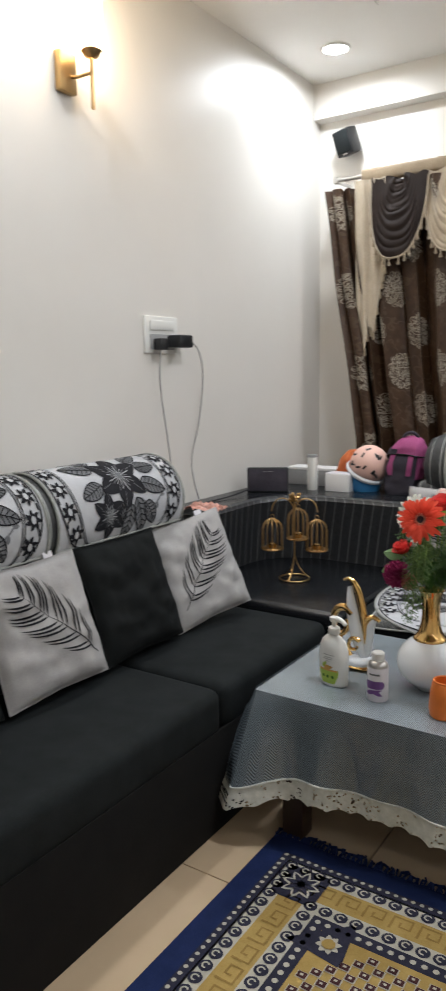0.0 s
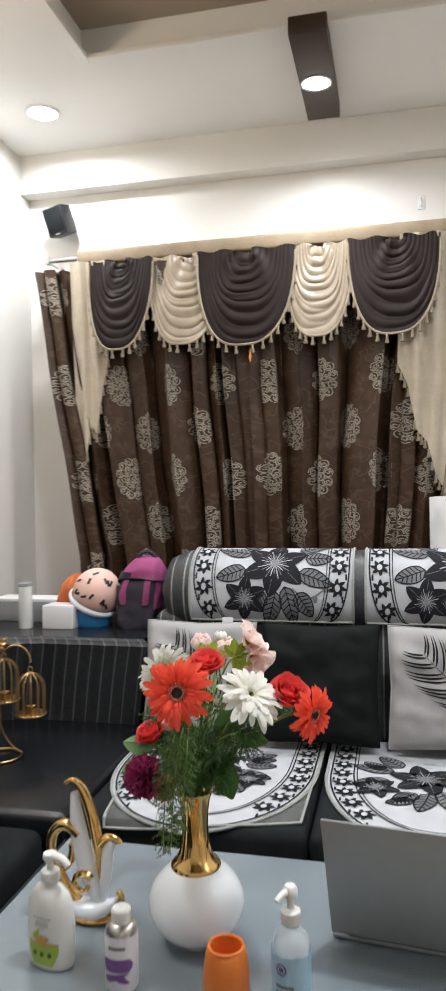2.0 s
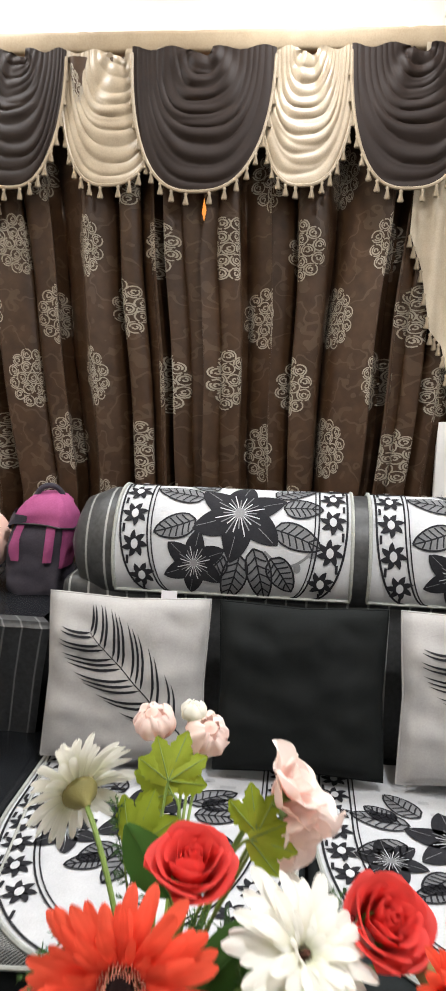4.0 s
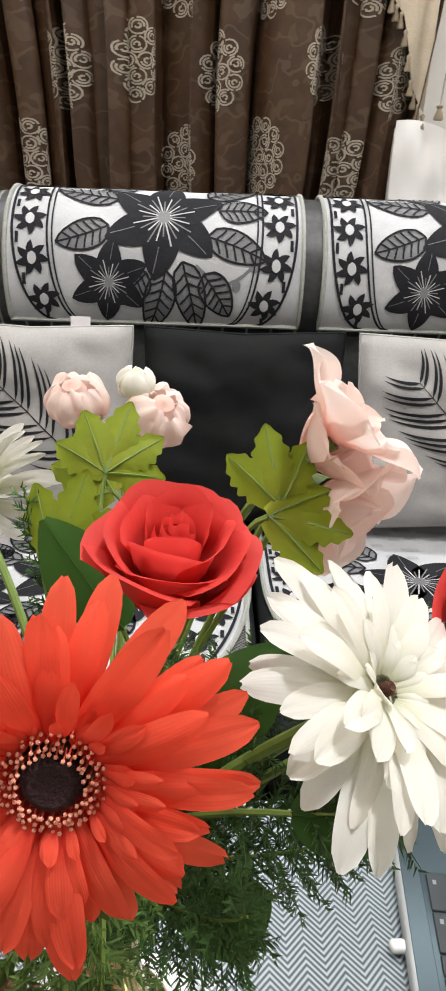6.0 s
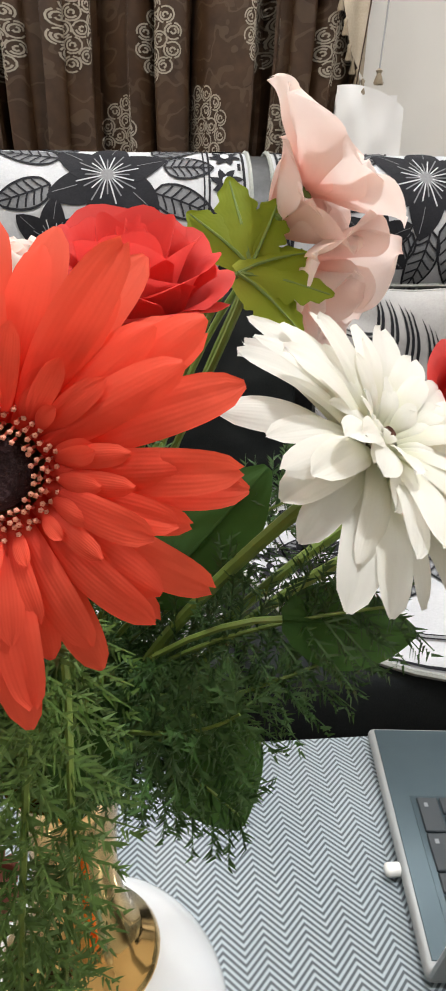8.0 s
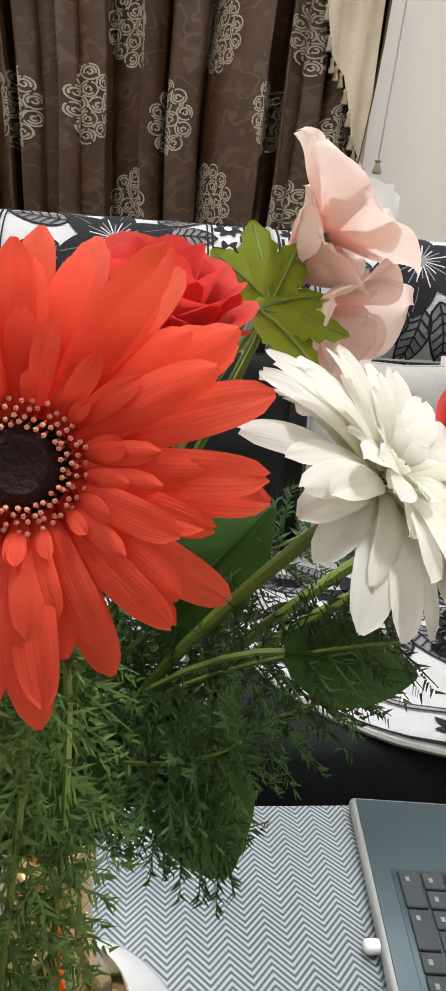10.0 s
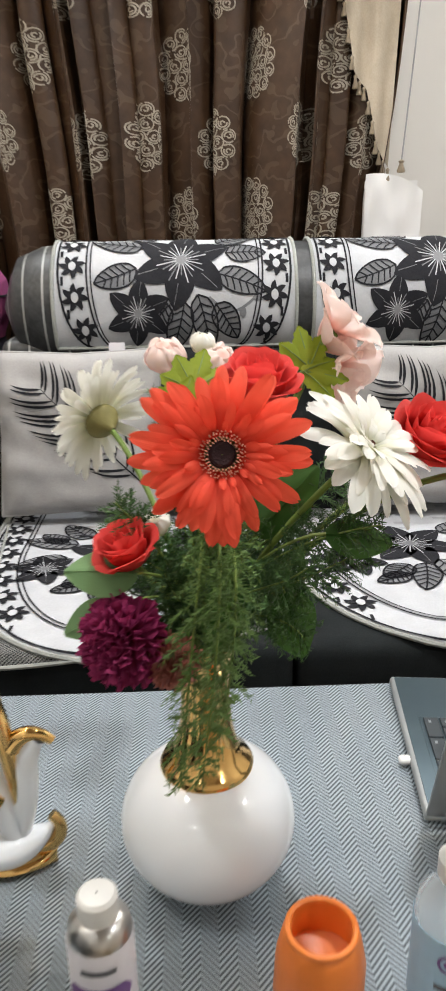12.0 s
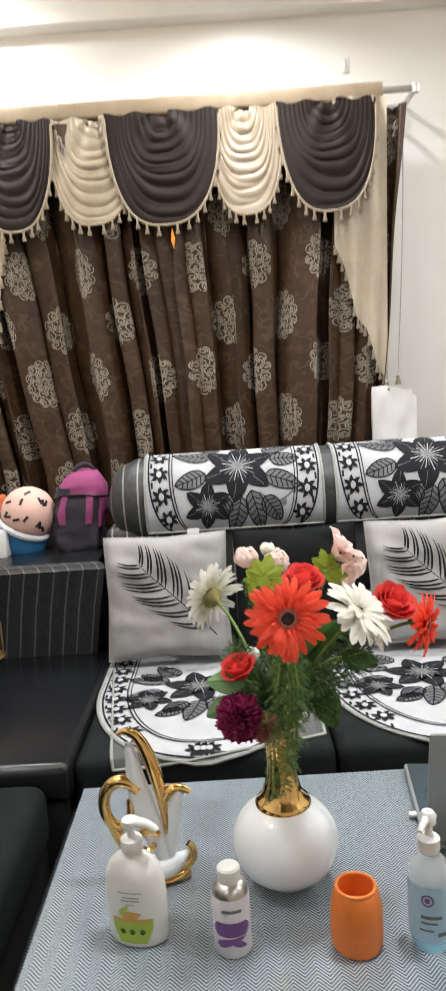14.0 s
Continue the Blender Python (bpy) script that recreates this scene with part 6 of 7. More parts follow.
    # field of small squares in a lattice
    fx0, fx1, fy0, fy1 = x0 + 0.275, x1 - 0.275, y0 + 0.275, y1 - 0.275
    d[0].strip([(0.5 * (fx0 + fx1), fy0), (0.5 * (fx0 + fx1), fy1)], fx1 - fx0, gold)
    p = 0.046
    nx, ny = int((fx1 - fx0) / p), int((fy1 - fy0) / (p * 0.5))
    for j in range(ny):
        for i in range(nx):
            x = fx0 + (i + 0.5 + 0.5 * (j % 2)) * p
            y = fy0 + (j + 0.5) * p * 0.5
            if x > fx1 - 0.02:
                continue
            if min(x - fx0, fx1 - x) + min(y - fy0, fy1 - y) < 0.13:
                continue
            d[1].strip([(x, y - 0.0105), (x, y + 0.0105)], 0.026, cream)
            d[2].strip([(x, y - 0.0085), (x, y + 0.0085)], 0.021, brown)
            d[3].strip([(x, y - 0.0030), (x, y + 0.0030)], 0.007, cream)
    for cx, cy, sx, sy in ((fx0, fy1, 1, -1), (fx1, fy1, -1, -1), (fx0, fy0, 1, 1), (fx1, fy0, -1, 1)):
        d[1].strip([(cx + sx * 0.002, cy + sy * 0.002), (cx + sx * 0.04, cy + sy * 0.04), (cx + sx * 0.08, cy + sy * 0.08)], lambda t: 0.17 * (1 - t) + 0.01, dark)
        c = (cx + sx * 0.034, cy + sy * 0.034)
        for k in range(8):
            d[2].petal(c, k * 0.7854 + 0.39, 0.030, 0.018, cream, 0, 6, 0.7)
        d[3].dot(c, 0.016, gold)
    mats = [MAT["rug_cream"], MAT["rug_gold"], MAT["rug_dark"], MAT["rug_brown"], MAT["rug_key"]]
    for k, nm in enumerate(("border_ground", "border_motif", "fine_motif", "centre_motif")):
        part(nm, d[k].shape, mats, ob, smooth=False)


def floor_tiles():
    """Large square vitrified tiles laid on the floor bed, with narrow joints."""
    p = 0.6
    mesh = Shape().box((0.0015, 0.0015, -0.006), (p - 0.0015, p - 0.0015, 0.0), 0.0012, segs=1).mesh("tile", [MAT["floor"]], False)
    bed = bpy.data.objects["floor"]
    for i in range(6):
        for j in range(9):
            k = new("tile", mesh)
            k.parent = bed
            k.location = (WALL_X + i * p, FRONT_Y + j * p, 0)


# ---- flowers ----
MOUTH = VASE + Vector((0, 0, 0.27))


def facing(p, n, spin=0.0):
    return Matrix.Translation(p) @ Vector(n).normalized().to_track_quat("Z", "Y").to_matrix().to_4x4() @ pose(0, 0, 0, 0, 0, spin)


def petal_shape(length, width, droop=0.0, cup=0.0, tip=0.35, nu=6, nv=10, notch=0.0, wave=0.0, r0=0.0, groove=0.0):
    """One petal along +x with its upper side to +z. tip: how blunt the end is."""
    def prof(t):
        base = 0.30 + 0.70 * min(1, t / 0.55)
        end = 1.0 if t < 1 - tip else math.sqrt(max(0.0, 1 - ((t - 1 + tip) / tip) ** 2))
        return base * max(end, 0.05)

    def fn(a, b):
        s = 2 * a - 1
        x = r0 + length * b * (1 - notch * (1 - abs(s)) * (b > 0.95))
        y = 0.5 * width * s * prof(b)
        z = droop * length * b * b - 0.10 * length * max(0.0, b - 0.7) ** 2 / 0.09 * (tip > 0.5) + cup * width * s * s * prof(b) + wave * width * math.sin(7 * b + 3 * s) * b - groove * width * abs(math.sin(1.5 * math.pi * s)) * (1 - b * 0.5)
        return x, y, z
    return Shape().grid(fn, nu, nv)


def ring(parent, mesh, count, r, tilt, phase=0.0, z=0.0, jitter=0.1, seed=0, name="petal", grow=0.12):
    rng = random.Random(seed)
    for k in range(count):
        a = phase + 360 * k / count + rng.uniform(-jitter, jitter) * 60
        s = 1 + rng.uniform(-grow, grow * 0.6)
        ob = new(name, rng.choice(mesh) if isinstance(mesh, list) else mesh)
        ob.parent = parent
        ob.matrix_basis = pose(0, 0, z, 0, 0, a) @ Matrix.Translation((r, 0, 0)) @ pose(0, 0, 0, rng.uniform(-11, 11), -tilt + rng.uniform(-7, 7), rng.uniform(-5, 5)) @ Matrix.Scale(s, 4)


def ligule(length, width, mat, point=0.45, nv=14):
    """Three like strap petals along +x: narrow at the foot, broad past the middle, arched, with a shallow crease and a rounded tip."""
    out = []
    for arch, curl, crease, side in ((0.07, 0.10, 0.10, 0.02), (0.04, 0.18, -0.06, -0.03), (0.09, 0.03, 0.16, 0.0)):
        def fn(a, b):
            s = 2 * a - 1
            foot = 0.40 + 0.60 * math.sin(0.5 * math.pi * min(1.0, b / 0.58))
            end = 1.0 if b < 0.58 else max(0.02, 1 - ((b - 0.58) / 0.42) ** 2.6) ** point
            w = 0.5 * width * foot * end
            z = arch * length * math.sin(math.pi * b) - curl * length * b ** 3 + width * (crease * (abs(s) - 0.5) * b - 0.17 * s * s * (1 - 0.7 * b)) + 0.012 * width * math.sin(9 * s + 5 * b)
            return length * b * (1 - 0.03 * (1 - abs(s)) * (b > 0.98) * (crease > 0.12)), w * s + side * length * b * b, z
        out.append(Shape().grid(fn, 8, nv).mesh("petal", [mat]))
    return out


def stem_to(parent, m, bow=(0, 0, 0), radius=0.0028, back=0.012):
    """The stalk from behind a bloom down into the neck of the vase."""
    p = m @ Vector((0, 0, -back))
    d = m.to_3x3() @ Vector((0, 0, -1))
    low = MOUTH + Vector(((p.x - MOUTH.x) * 0.10, (p.y - MOUTH.y) * 0.10, -0.03))
    pts = bez(p, p + d * 0.05 + Vector(bow), low + Vector((0, 0, 0.10)), low, 16)
    part("stem", Shape().tube(pts, radius, 8), MAT["stem"], parent)


def gerbera(p, n, size, mats, label, spin=0.0, seed=0, cup=0.0, eye=1.0, broad=1.0, group="artificial flowers", calyx=1.0):
    m = facing(p, n, spin)
    ob = thing("gerbera", m, label, "flower", group)
    L = size
    foot = 0.21 if eye == 1 else 0.10
    layers = [(0.84, 0.200, 22, -4, 0, -0.004, 0.20), (0.82, 0.200, 21, 6, 12, -0.001, 0.20), (0.64, 0.175, 18, 14, 5, 0.002, 0.22), (0.46, 0.140, 17, 23, 17, 0.003, 0.30), (0.22, 0.090, 20, 36, 8, 0.003, 0.25)]
    for k, (ln, wd, count, tilt, phase, z, grow) in enumerate(layers):
        grown = 1.0 if eye == 1 else 1.12
        out = foot + (0.05 if k > 2 else 0.0) * (eye == 1)
        ring(ob, ligule(L * ln * grown, L * wd * broad, mats[0], nv=14 if k < 3 else 9), int(count / broad ** 0.3), L * out, tilt + cup, phase, z, seed=seed + k, jitter=0.16, grow=grow)
    if eye == 1:
        rs = random.Random(seed)
        fil, tips = Shape(), Shape()
        for row, (r0, count) in enumerate(((0.180, 28), (0.213, 32), (0.248, 35), (0.280, 34))):
            for k in range(count):
                a = 6.283 * (k + 0.5 * (row % 2)) / count + rs.uniform(-0.05, 0.05)
                r, h = L * (r0 + rs.uniform(-0.010, 0.010)), L * (0.115 - 0.014 * row) * rs.uniform(0.85, 1.1)
                c, q = math.cos(a), math.sin(a)
                top = ((r - 0.006 * L) * c, (r - 0.006 * L) * q, h)
                fil.tube([(r * c, r * q, 0.0), ((r + 0.012 * L) * c, (r + 0.012 * L) * q, 0.6 * h), top], 0.0065 * L, 4)
                tips.lathe([(0.002 * L, -0.012 * L), (0.0125 * L, -0.004 * L), (0.0125 * L, 0.006 * L), (0.002 * L, 0.013 * L)], 5, top)
        tagged(part("stamen_ring", fil, mats[2], ob, "rings of fine coral stamens", world=False), kind="stuff")
        tagged(part("stamen_tip", tips, MAT["anther"], ob, "pale pink stamen tips", world=False), kind="stuff")
    d = Shape().lathe([(L * e, L * z) for e, z in ((0.165 * eye, 0.0), (0.160 * eye, 0.07), (0.115 * eye, 0.105), (0.05 * eye, 0.09), (0.005, 0.085))], 28)
    part("disc", d, mats[1], ob, "dark felted centre", world=False)
    part("calyx", Shape().lathe([(L * 0.24 * calyx, -0.004), (L * 0.25 * calyx, -0.009), (L * 0.20 * calyx, -0.015), (0.006, -0.021), (0.0028, -0.027)], 18), MAT["calyx_olive"], ob, world=False)
    stem_to(ob, m)
    return ob


def rose(p, n, r, mat, label, seed=0):
    """A rose: a tight twisted heart, then layers of cupped petals with rolled, wavy rims."""
    m = facing(p, n)
    ob = thing("rose", m, label, "flower", "artificial flowers")
    rng = random.Random(seed)

    def heart(a, b):
        w = 5.2 * math.pi * a
        rr = r * (0.08 + 0.30 * a) * (0.75 + 0.25 * math.sin(math.pi * (0.2 + 0.6 * b)))
        return rr * math.cos(w), rr * math.sin(w), r * (-0.3 + (0.95 - 0.30 * a) * b + 0.05 * math.sin(3 * w))
    part("heart", Shape().grid(heart, 60, 6), mat, ob, world=False)
    part("core", Shape().lathe([(r * 0.34, -r * 0.5), (r * 0.30, r * 0.10), (r * 0.16, r * 0.36), (0.0003, r * 0.44)], 16), mat, ob, world=False)
    for layer, (count, rad, h0, h1, curl) in enumerate([(3, 0.46, -0.40, 0.66, 0.10), (4, 0.66, -0.55, 0.60, 0.26), (5, 0.84, -0.70, 0.46, 0.44), (5, 1.0, -0.80, 0.20, 0.60)]):
        for i in range(count):
            wob = rng.uniform(0, 6)
            lift = rng.uniform(-0.10, 0.10)

            def fn(a, b, rad=rad, h0=h0, h1=h1, curl=curl, wob=wob, lift=lift):
                s = 2 * a - 1
                w = s * 1.15 * (0.55 + 0.45 * math.sin(math.pi * min(1, 0.25 + 0.6 * b)))
                prof = math.sin(math.pi * (0.10 + 0.50 * b))
                rim = max(0.0, b - 0.62) / 0.38
                rr = r * (rad * (0.40 + 0.60 * prof) + curl * 0.55 * rim * rim + 0.05 * math.sin(4 * s + wob) * b)
                z = r * (lerp(h0, h1 + lift, b) - 0.22 * s * s * b - 0.16 * curl * rim * rim + 0.04 * math.sin(5 * s + wob) * b)
                return rr * math.cos(w), rr * math.sin(w), z
            o = part("petal", Shape().grid(fn, 10, 12), mat, ob, world=False)
            o.matrix_basis = pose(0, 0, 0, rng.uniform(-6, 6), rng.uniform(-6, 6), 360 * i / count + layer * 41 + rng.uniform(-16, 16))
    part("calyx", Shape().lathe([(r * 0.62, -r * 0.62), (r * 0.45, -r * 0.85), (0.004, -r * 1.05)], 14), MAT["stem"], ob, world=False)
    stem_to(ob, m, back=r * 0.9)
    return ob


def open_bloom(p, n, r, mat, label, petals=5, cup=26, seed=0, kind="blossom", stalk=True):
    """A loose flower of a few broad round petals."""
    m = facing(p, n, seed * 31)
    ob = thing(kind, m, label, "flower", "artificial flowers")
    me = petal_shape(r, r * 1.05, 0.10, 0.16, 0.55, 14, 20, wave=0.06).mesh("petal", [mat])
    ring(ob, me, petals, r * 0.06, cup, 0, 0, 0.15, seed)
    me2 = petal_shape(r * 0.7, r * 0.7, 0.12, 0.2, 0.6, 12, 14, wave=0.04).mesh("petal", [mat])
    ring(ob, me2, 3, r * 0.03, cup + 28, 30, 0.002, 0.2, seed + 5)
    part("heart", Shape().lathe([(0.004, 0.0), (0.0045, 0.004), (0.001, 0.007)], 10), MAT["disc_green"], ob, world=False)
    part("calyx", Shape().lathe([(r * 0.16, 0.0), (r * 0.12, -0.004), (0.002, -0.010)], 10), MAT["stem"], ob, world=False)
    if stalk:
        stem_to(ob, m, (0.0, 0.05, -0.05), 0.0016)
    return ob


def bud(p, n, r, mat, label, seed=0):
    """A half-open ball-shaped bloom of overlapping petals."""
    m = facing(p, n, seed * 40)
    ob = thing("bud", m, label, "flower", "artificial flowers")

    def fn(a, b):
        s = 2 * a - 1
        e = -1.1 + 2.35 * b
        w = s * 0.95 * (1 - 0.25 * b * b)
        rr = r * (math.cos(min(e, 1.3)) * (1 + 0.06 * math.sin(8 * s)) + 0.22 * max(0.0, b - 0.7))
        return rr * math.cos(w), rr * math.sin(w), r * (0.86 * math.sin(e) - 0.20 * b * s * s + 0.07 * b * math.sin(6 * s))
    me = Shape().grid(fn, 8, 10).mesh("petal", [mat])
    rng = random.Random(seed)
    for i in range(7):
        o = new("petal", me)
        o.parent = ob
        s = 1 - 0.04 * i
        o.matrix_basis = pose(0, 0, 0, rng.uniform(-16, 16), rng.uniform(-6, 26), 103 * i) @ Matrix.Scale(s, 4)
    part("heart", Shape().lathe([(r * 0.30, -r * 0.2), (r * 0.42, r * 0.3), (r * 0.30, r * 0.62), (0.0003, r * 0.72)], 12), mat, ob, world=False)
    part("calyx", Shape().lathe([(r * 0.5, -r * 0.7), (r * 0.3, -r * 0.95), (0.002, -r * 1.15)], 10), MAT["stem"], ob, world=False)
    stem_to(ob, m, radius=0.0016, back=r)
    return ob


def carnation(p, n, r, mat, label, seed=0):
    m = facing(p, n)
    ob = thing("carnation", m, label, "flower", "artificial flowers")

    def fn(a, b):
        s = 2 * a - 1
        y = 0.55 * r * s * (0.25 + 0.75 * b)
        ruf = 0.16 * r * b * b * math.sin(13 * s + 2 * b)
        return r * b * (1 + 0.05 * math.sin(19 * s)), y, ruf + 0.18 * r * b * b
    me = Shape().grid(fn, 20, 7).mesh("petal", [mat])
    for k, (count, tilt, sc) in enumerate([(9, -14, 1.0), (9, 8, 0.98), (8, 30, 0.95), (7, 50, 0.9), (5, 70, 0.85)]):
        rng = random.Random(seed + k)
        for i in range(count):
            o = new("petal", me)
            o.parent = ob
            o.matrix_basis = pose(0, 0, 0, 0, 0, 360 * i / count + 23 * k + rng.uniform(-8, 8)) @ pose(0, 0, 0, rng.uniform(-20, 20), -tilt, 0) @ Matrix.Scale(sc, 4)
    part("calyx", Shape().lathe([(0.012, -0.004), (0.009, -0.018), (0.003, -0.024)], 12), MAT["stem"], ob, world=False)
    stem_to(ob, m, radius=0.002)
    return ob


def lobed_leaf(p, n, size, mat, label, spin=0, lobes=5, seed=0, stalk=True):
    """A hand-shaped leaf with toothed lobes."""
    m = facing(p, n, spin)
    ob = thing("leaf", m, label, "leaf", "artificial leaves")
    s = Shape()
    for k in range(lobes):
        a = (k - (lobes - 1) / 2) * (1.05 if lobes > 3 else 0.9) / (1 if lobes > 3 else 1)
        a *= 0.62 if lobes > 3 else 0.7
        ln = size * (1 - 0.13 * abs(k - (lobes - 1) / 2))

        def fn(u, v, a=a, ln=ln):
            q = 2 * u - 1
            teeth = 1 + 0.36 * (abs((v * 6) % 1 - 0.5) * 2 - 0.5) * (v > 0.3)
            w = size * 0.245 * (0.22 + 0.75 * math.sin(math.pi * min(1, 0.10 + 0.62 * v))) * (1 - v ** 4) ** 0.8 * teeth + 0.0004
            x, y = ln * v, w * q
            z = -0.16 * size * v * v - 0.16 * w * abs(q) + 0.02 * size * math.sin(5 * v + 2 * q) + 0.0006 * (k % 2)
            return x * math.cos(a) - y * math.sin(a), x * math.sin(a) + y * math.cos(a), z
        s.grid(fn, 6, 31)
        if k != (lobes - 1) // 2:
            part("vein", Shape().tube([tuple(Vector(fn(0.5, v)) + Vector((0, 0, 0.0007))) for v in (0.0, 0.25, 0.5, 0.75, 0.95)], lambda b: 0.0008 - 0.0005 * b, 5), MAT["stem"], ob, world=False)
    part("blade", s, mat, ob, world=False)
    part("midrib", Shape().tube([(0, 0, 0.0006), (size * 0.5, 0, 0.0006 - 0.04 * size), (size * 0.95, 0, -0.15 * size)], lambda b: 0.0011 - 0.0007 * b, 5), MAT["stem"], ob, world=False)
    if stalk:
        pts = bez(m @ Vector((0, 0, 0)), m @ Vector((-size * 0.5, 0, -0.01)), MOUTH + Vector((0, 0, 0.09)), MOUTH + Vector((0, 0, -0.02)), 14)
        part("stalk", Shape().tube(pts, 0.0015, 6), MAT["stem"], ob)
    return ob


def simple_leaf(p, direction, n, length, width, mat, label):
    d = Vector(direction).normalized()
    n = Vector(n)
    n = (n - d * n.dot(d)).normalized()
    m = Matrix.Translation(p) @ Matrix((d, n.cross(d), n)).transposed().to_4x4()
    ob = thing("leaf", m, label, "leaf", "artificial leaves")

    def fn(a, b):
        s = 2 * a - 1
        w = width * 0.5 * math.sin(math.pi * min(1, 0.06 + 0.92 * b ** 0.85)) ** 0.8
        return length * b, w * s, -0.15 * length * b * b - 0.22 * w * abs(s) + 0.008 * length * math.sin(9 * b + 4 * s)
    part("blade", Shape().grid(fn, 8, 14), mat, ob, world=False)
    part("midrib", Shape().tube([(length * t, 0, 0.0006 - 0.15 * length * t * t) for t in (0, 0.25, 0.5, 0.75, 0.98)], lambda b: 0.0012 - 0.0008 * b, 5), mat, ob, world=False)
    pts = bez(m @ Vector((0, 0, 0)), m @ Vector((-0.03, 0, 0)), MOUTH + Vector((0, 0, 0.06)), MOUTH + Vector((0, 0, -0.02)), 10)
    part("stalk", Shape().tube(pts, 0.0014, 6), MAT["stem"], ob)
    return ob


def fern_spray(pts, spread, mat, label, seed, needle=0.0075, twigs=58):
    """A feathery spray: a thin stalk, side twigs and fine needles."""
    rng = random.Random(seed)
    pts = [Vector(p) for p in pts]
    curve = bez(*pts, 28) if len(pts) == 4 else pts
    ob = thing("fern_spray", curve[0], label, "foliage", "feathery foliage")
    part("stalk", Shape().tube(curve, lambda b: 0.0016 - 0.001 * b, 6), MAT["stem"], ob)
    s = Shape()

    def needle_at(p, d, ln):
        side = d.orthogonal().normalized() * 0.00062
        o = len(s.v)
        s.v += [tuple(p - side), tuple(p + side), tuple(p + d * ln * 0.6 + side * 0.8), tuple(p + d * ln)]
        s.f.append((o, o + 1, o + 2, o + 3))
        s.m.append(0)
    k = len(curve) - 1
    for i in range(twigs):
        t = 0.06 + 0.93 * i / (twigs - 1)
        q = t * k
        j = min(int(q), k - 1)
        p = curve[j].lerp(curve[j + 1], q - j)
        d = (curve[j + 1] - curve[j]).normalized()
        w = rng.uniform(0, 6.28) if i % 3 == 0 else (0 if i % 2 else math.pi) + rng.uniform(-0.5, 0.5)
        o1 = d.orthogonal().normalized()
        o2 = d.cross(o1)
        side = o1 * math.cos(w) + o2 * math.sin(w)
        ln = spread * (0.45 + 0.55 * math.sin(math.pi * min(1, 0.2 + 0.75 * t))) * rng.uniform(0.7, 1.1)
        tw = (side * 0.85 + d * 0.55).normalized()
        n = max(6, int(ln / 0.0012))
        for h in range(n):
            c = p + tw * (ln * h / n) + Vector((0, 0, -0.12 * ln * (h / n) ** 2))
            a = rng.uniform(0, 6.28)
            b1 = tw.orthogonal().normalized()
            b2 = tw.cross(b1)
            needle_at(c, (b1 * math.cos(a) + b2 * math.sin(a) + tw * 0.75).normalized(), needle * rng.uniform(0.7, 1.15) * (1 - 0.4 * h / n))
        e = p + tw * ln
        o = len(s.v)
        sd = tw.orthogonal().normalized() * 0.0005
        s.v += [tuple(p - sd), tuple(p + sd), tuple(e + sd * 0.4), tuple(e - sd * 0.4)]
        s.f.append((o, o + 1, o + 2, o + 3))
        s.m.append(0)
    tagged(part("needles", s, mat, ob), kind="stuff")


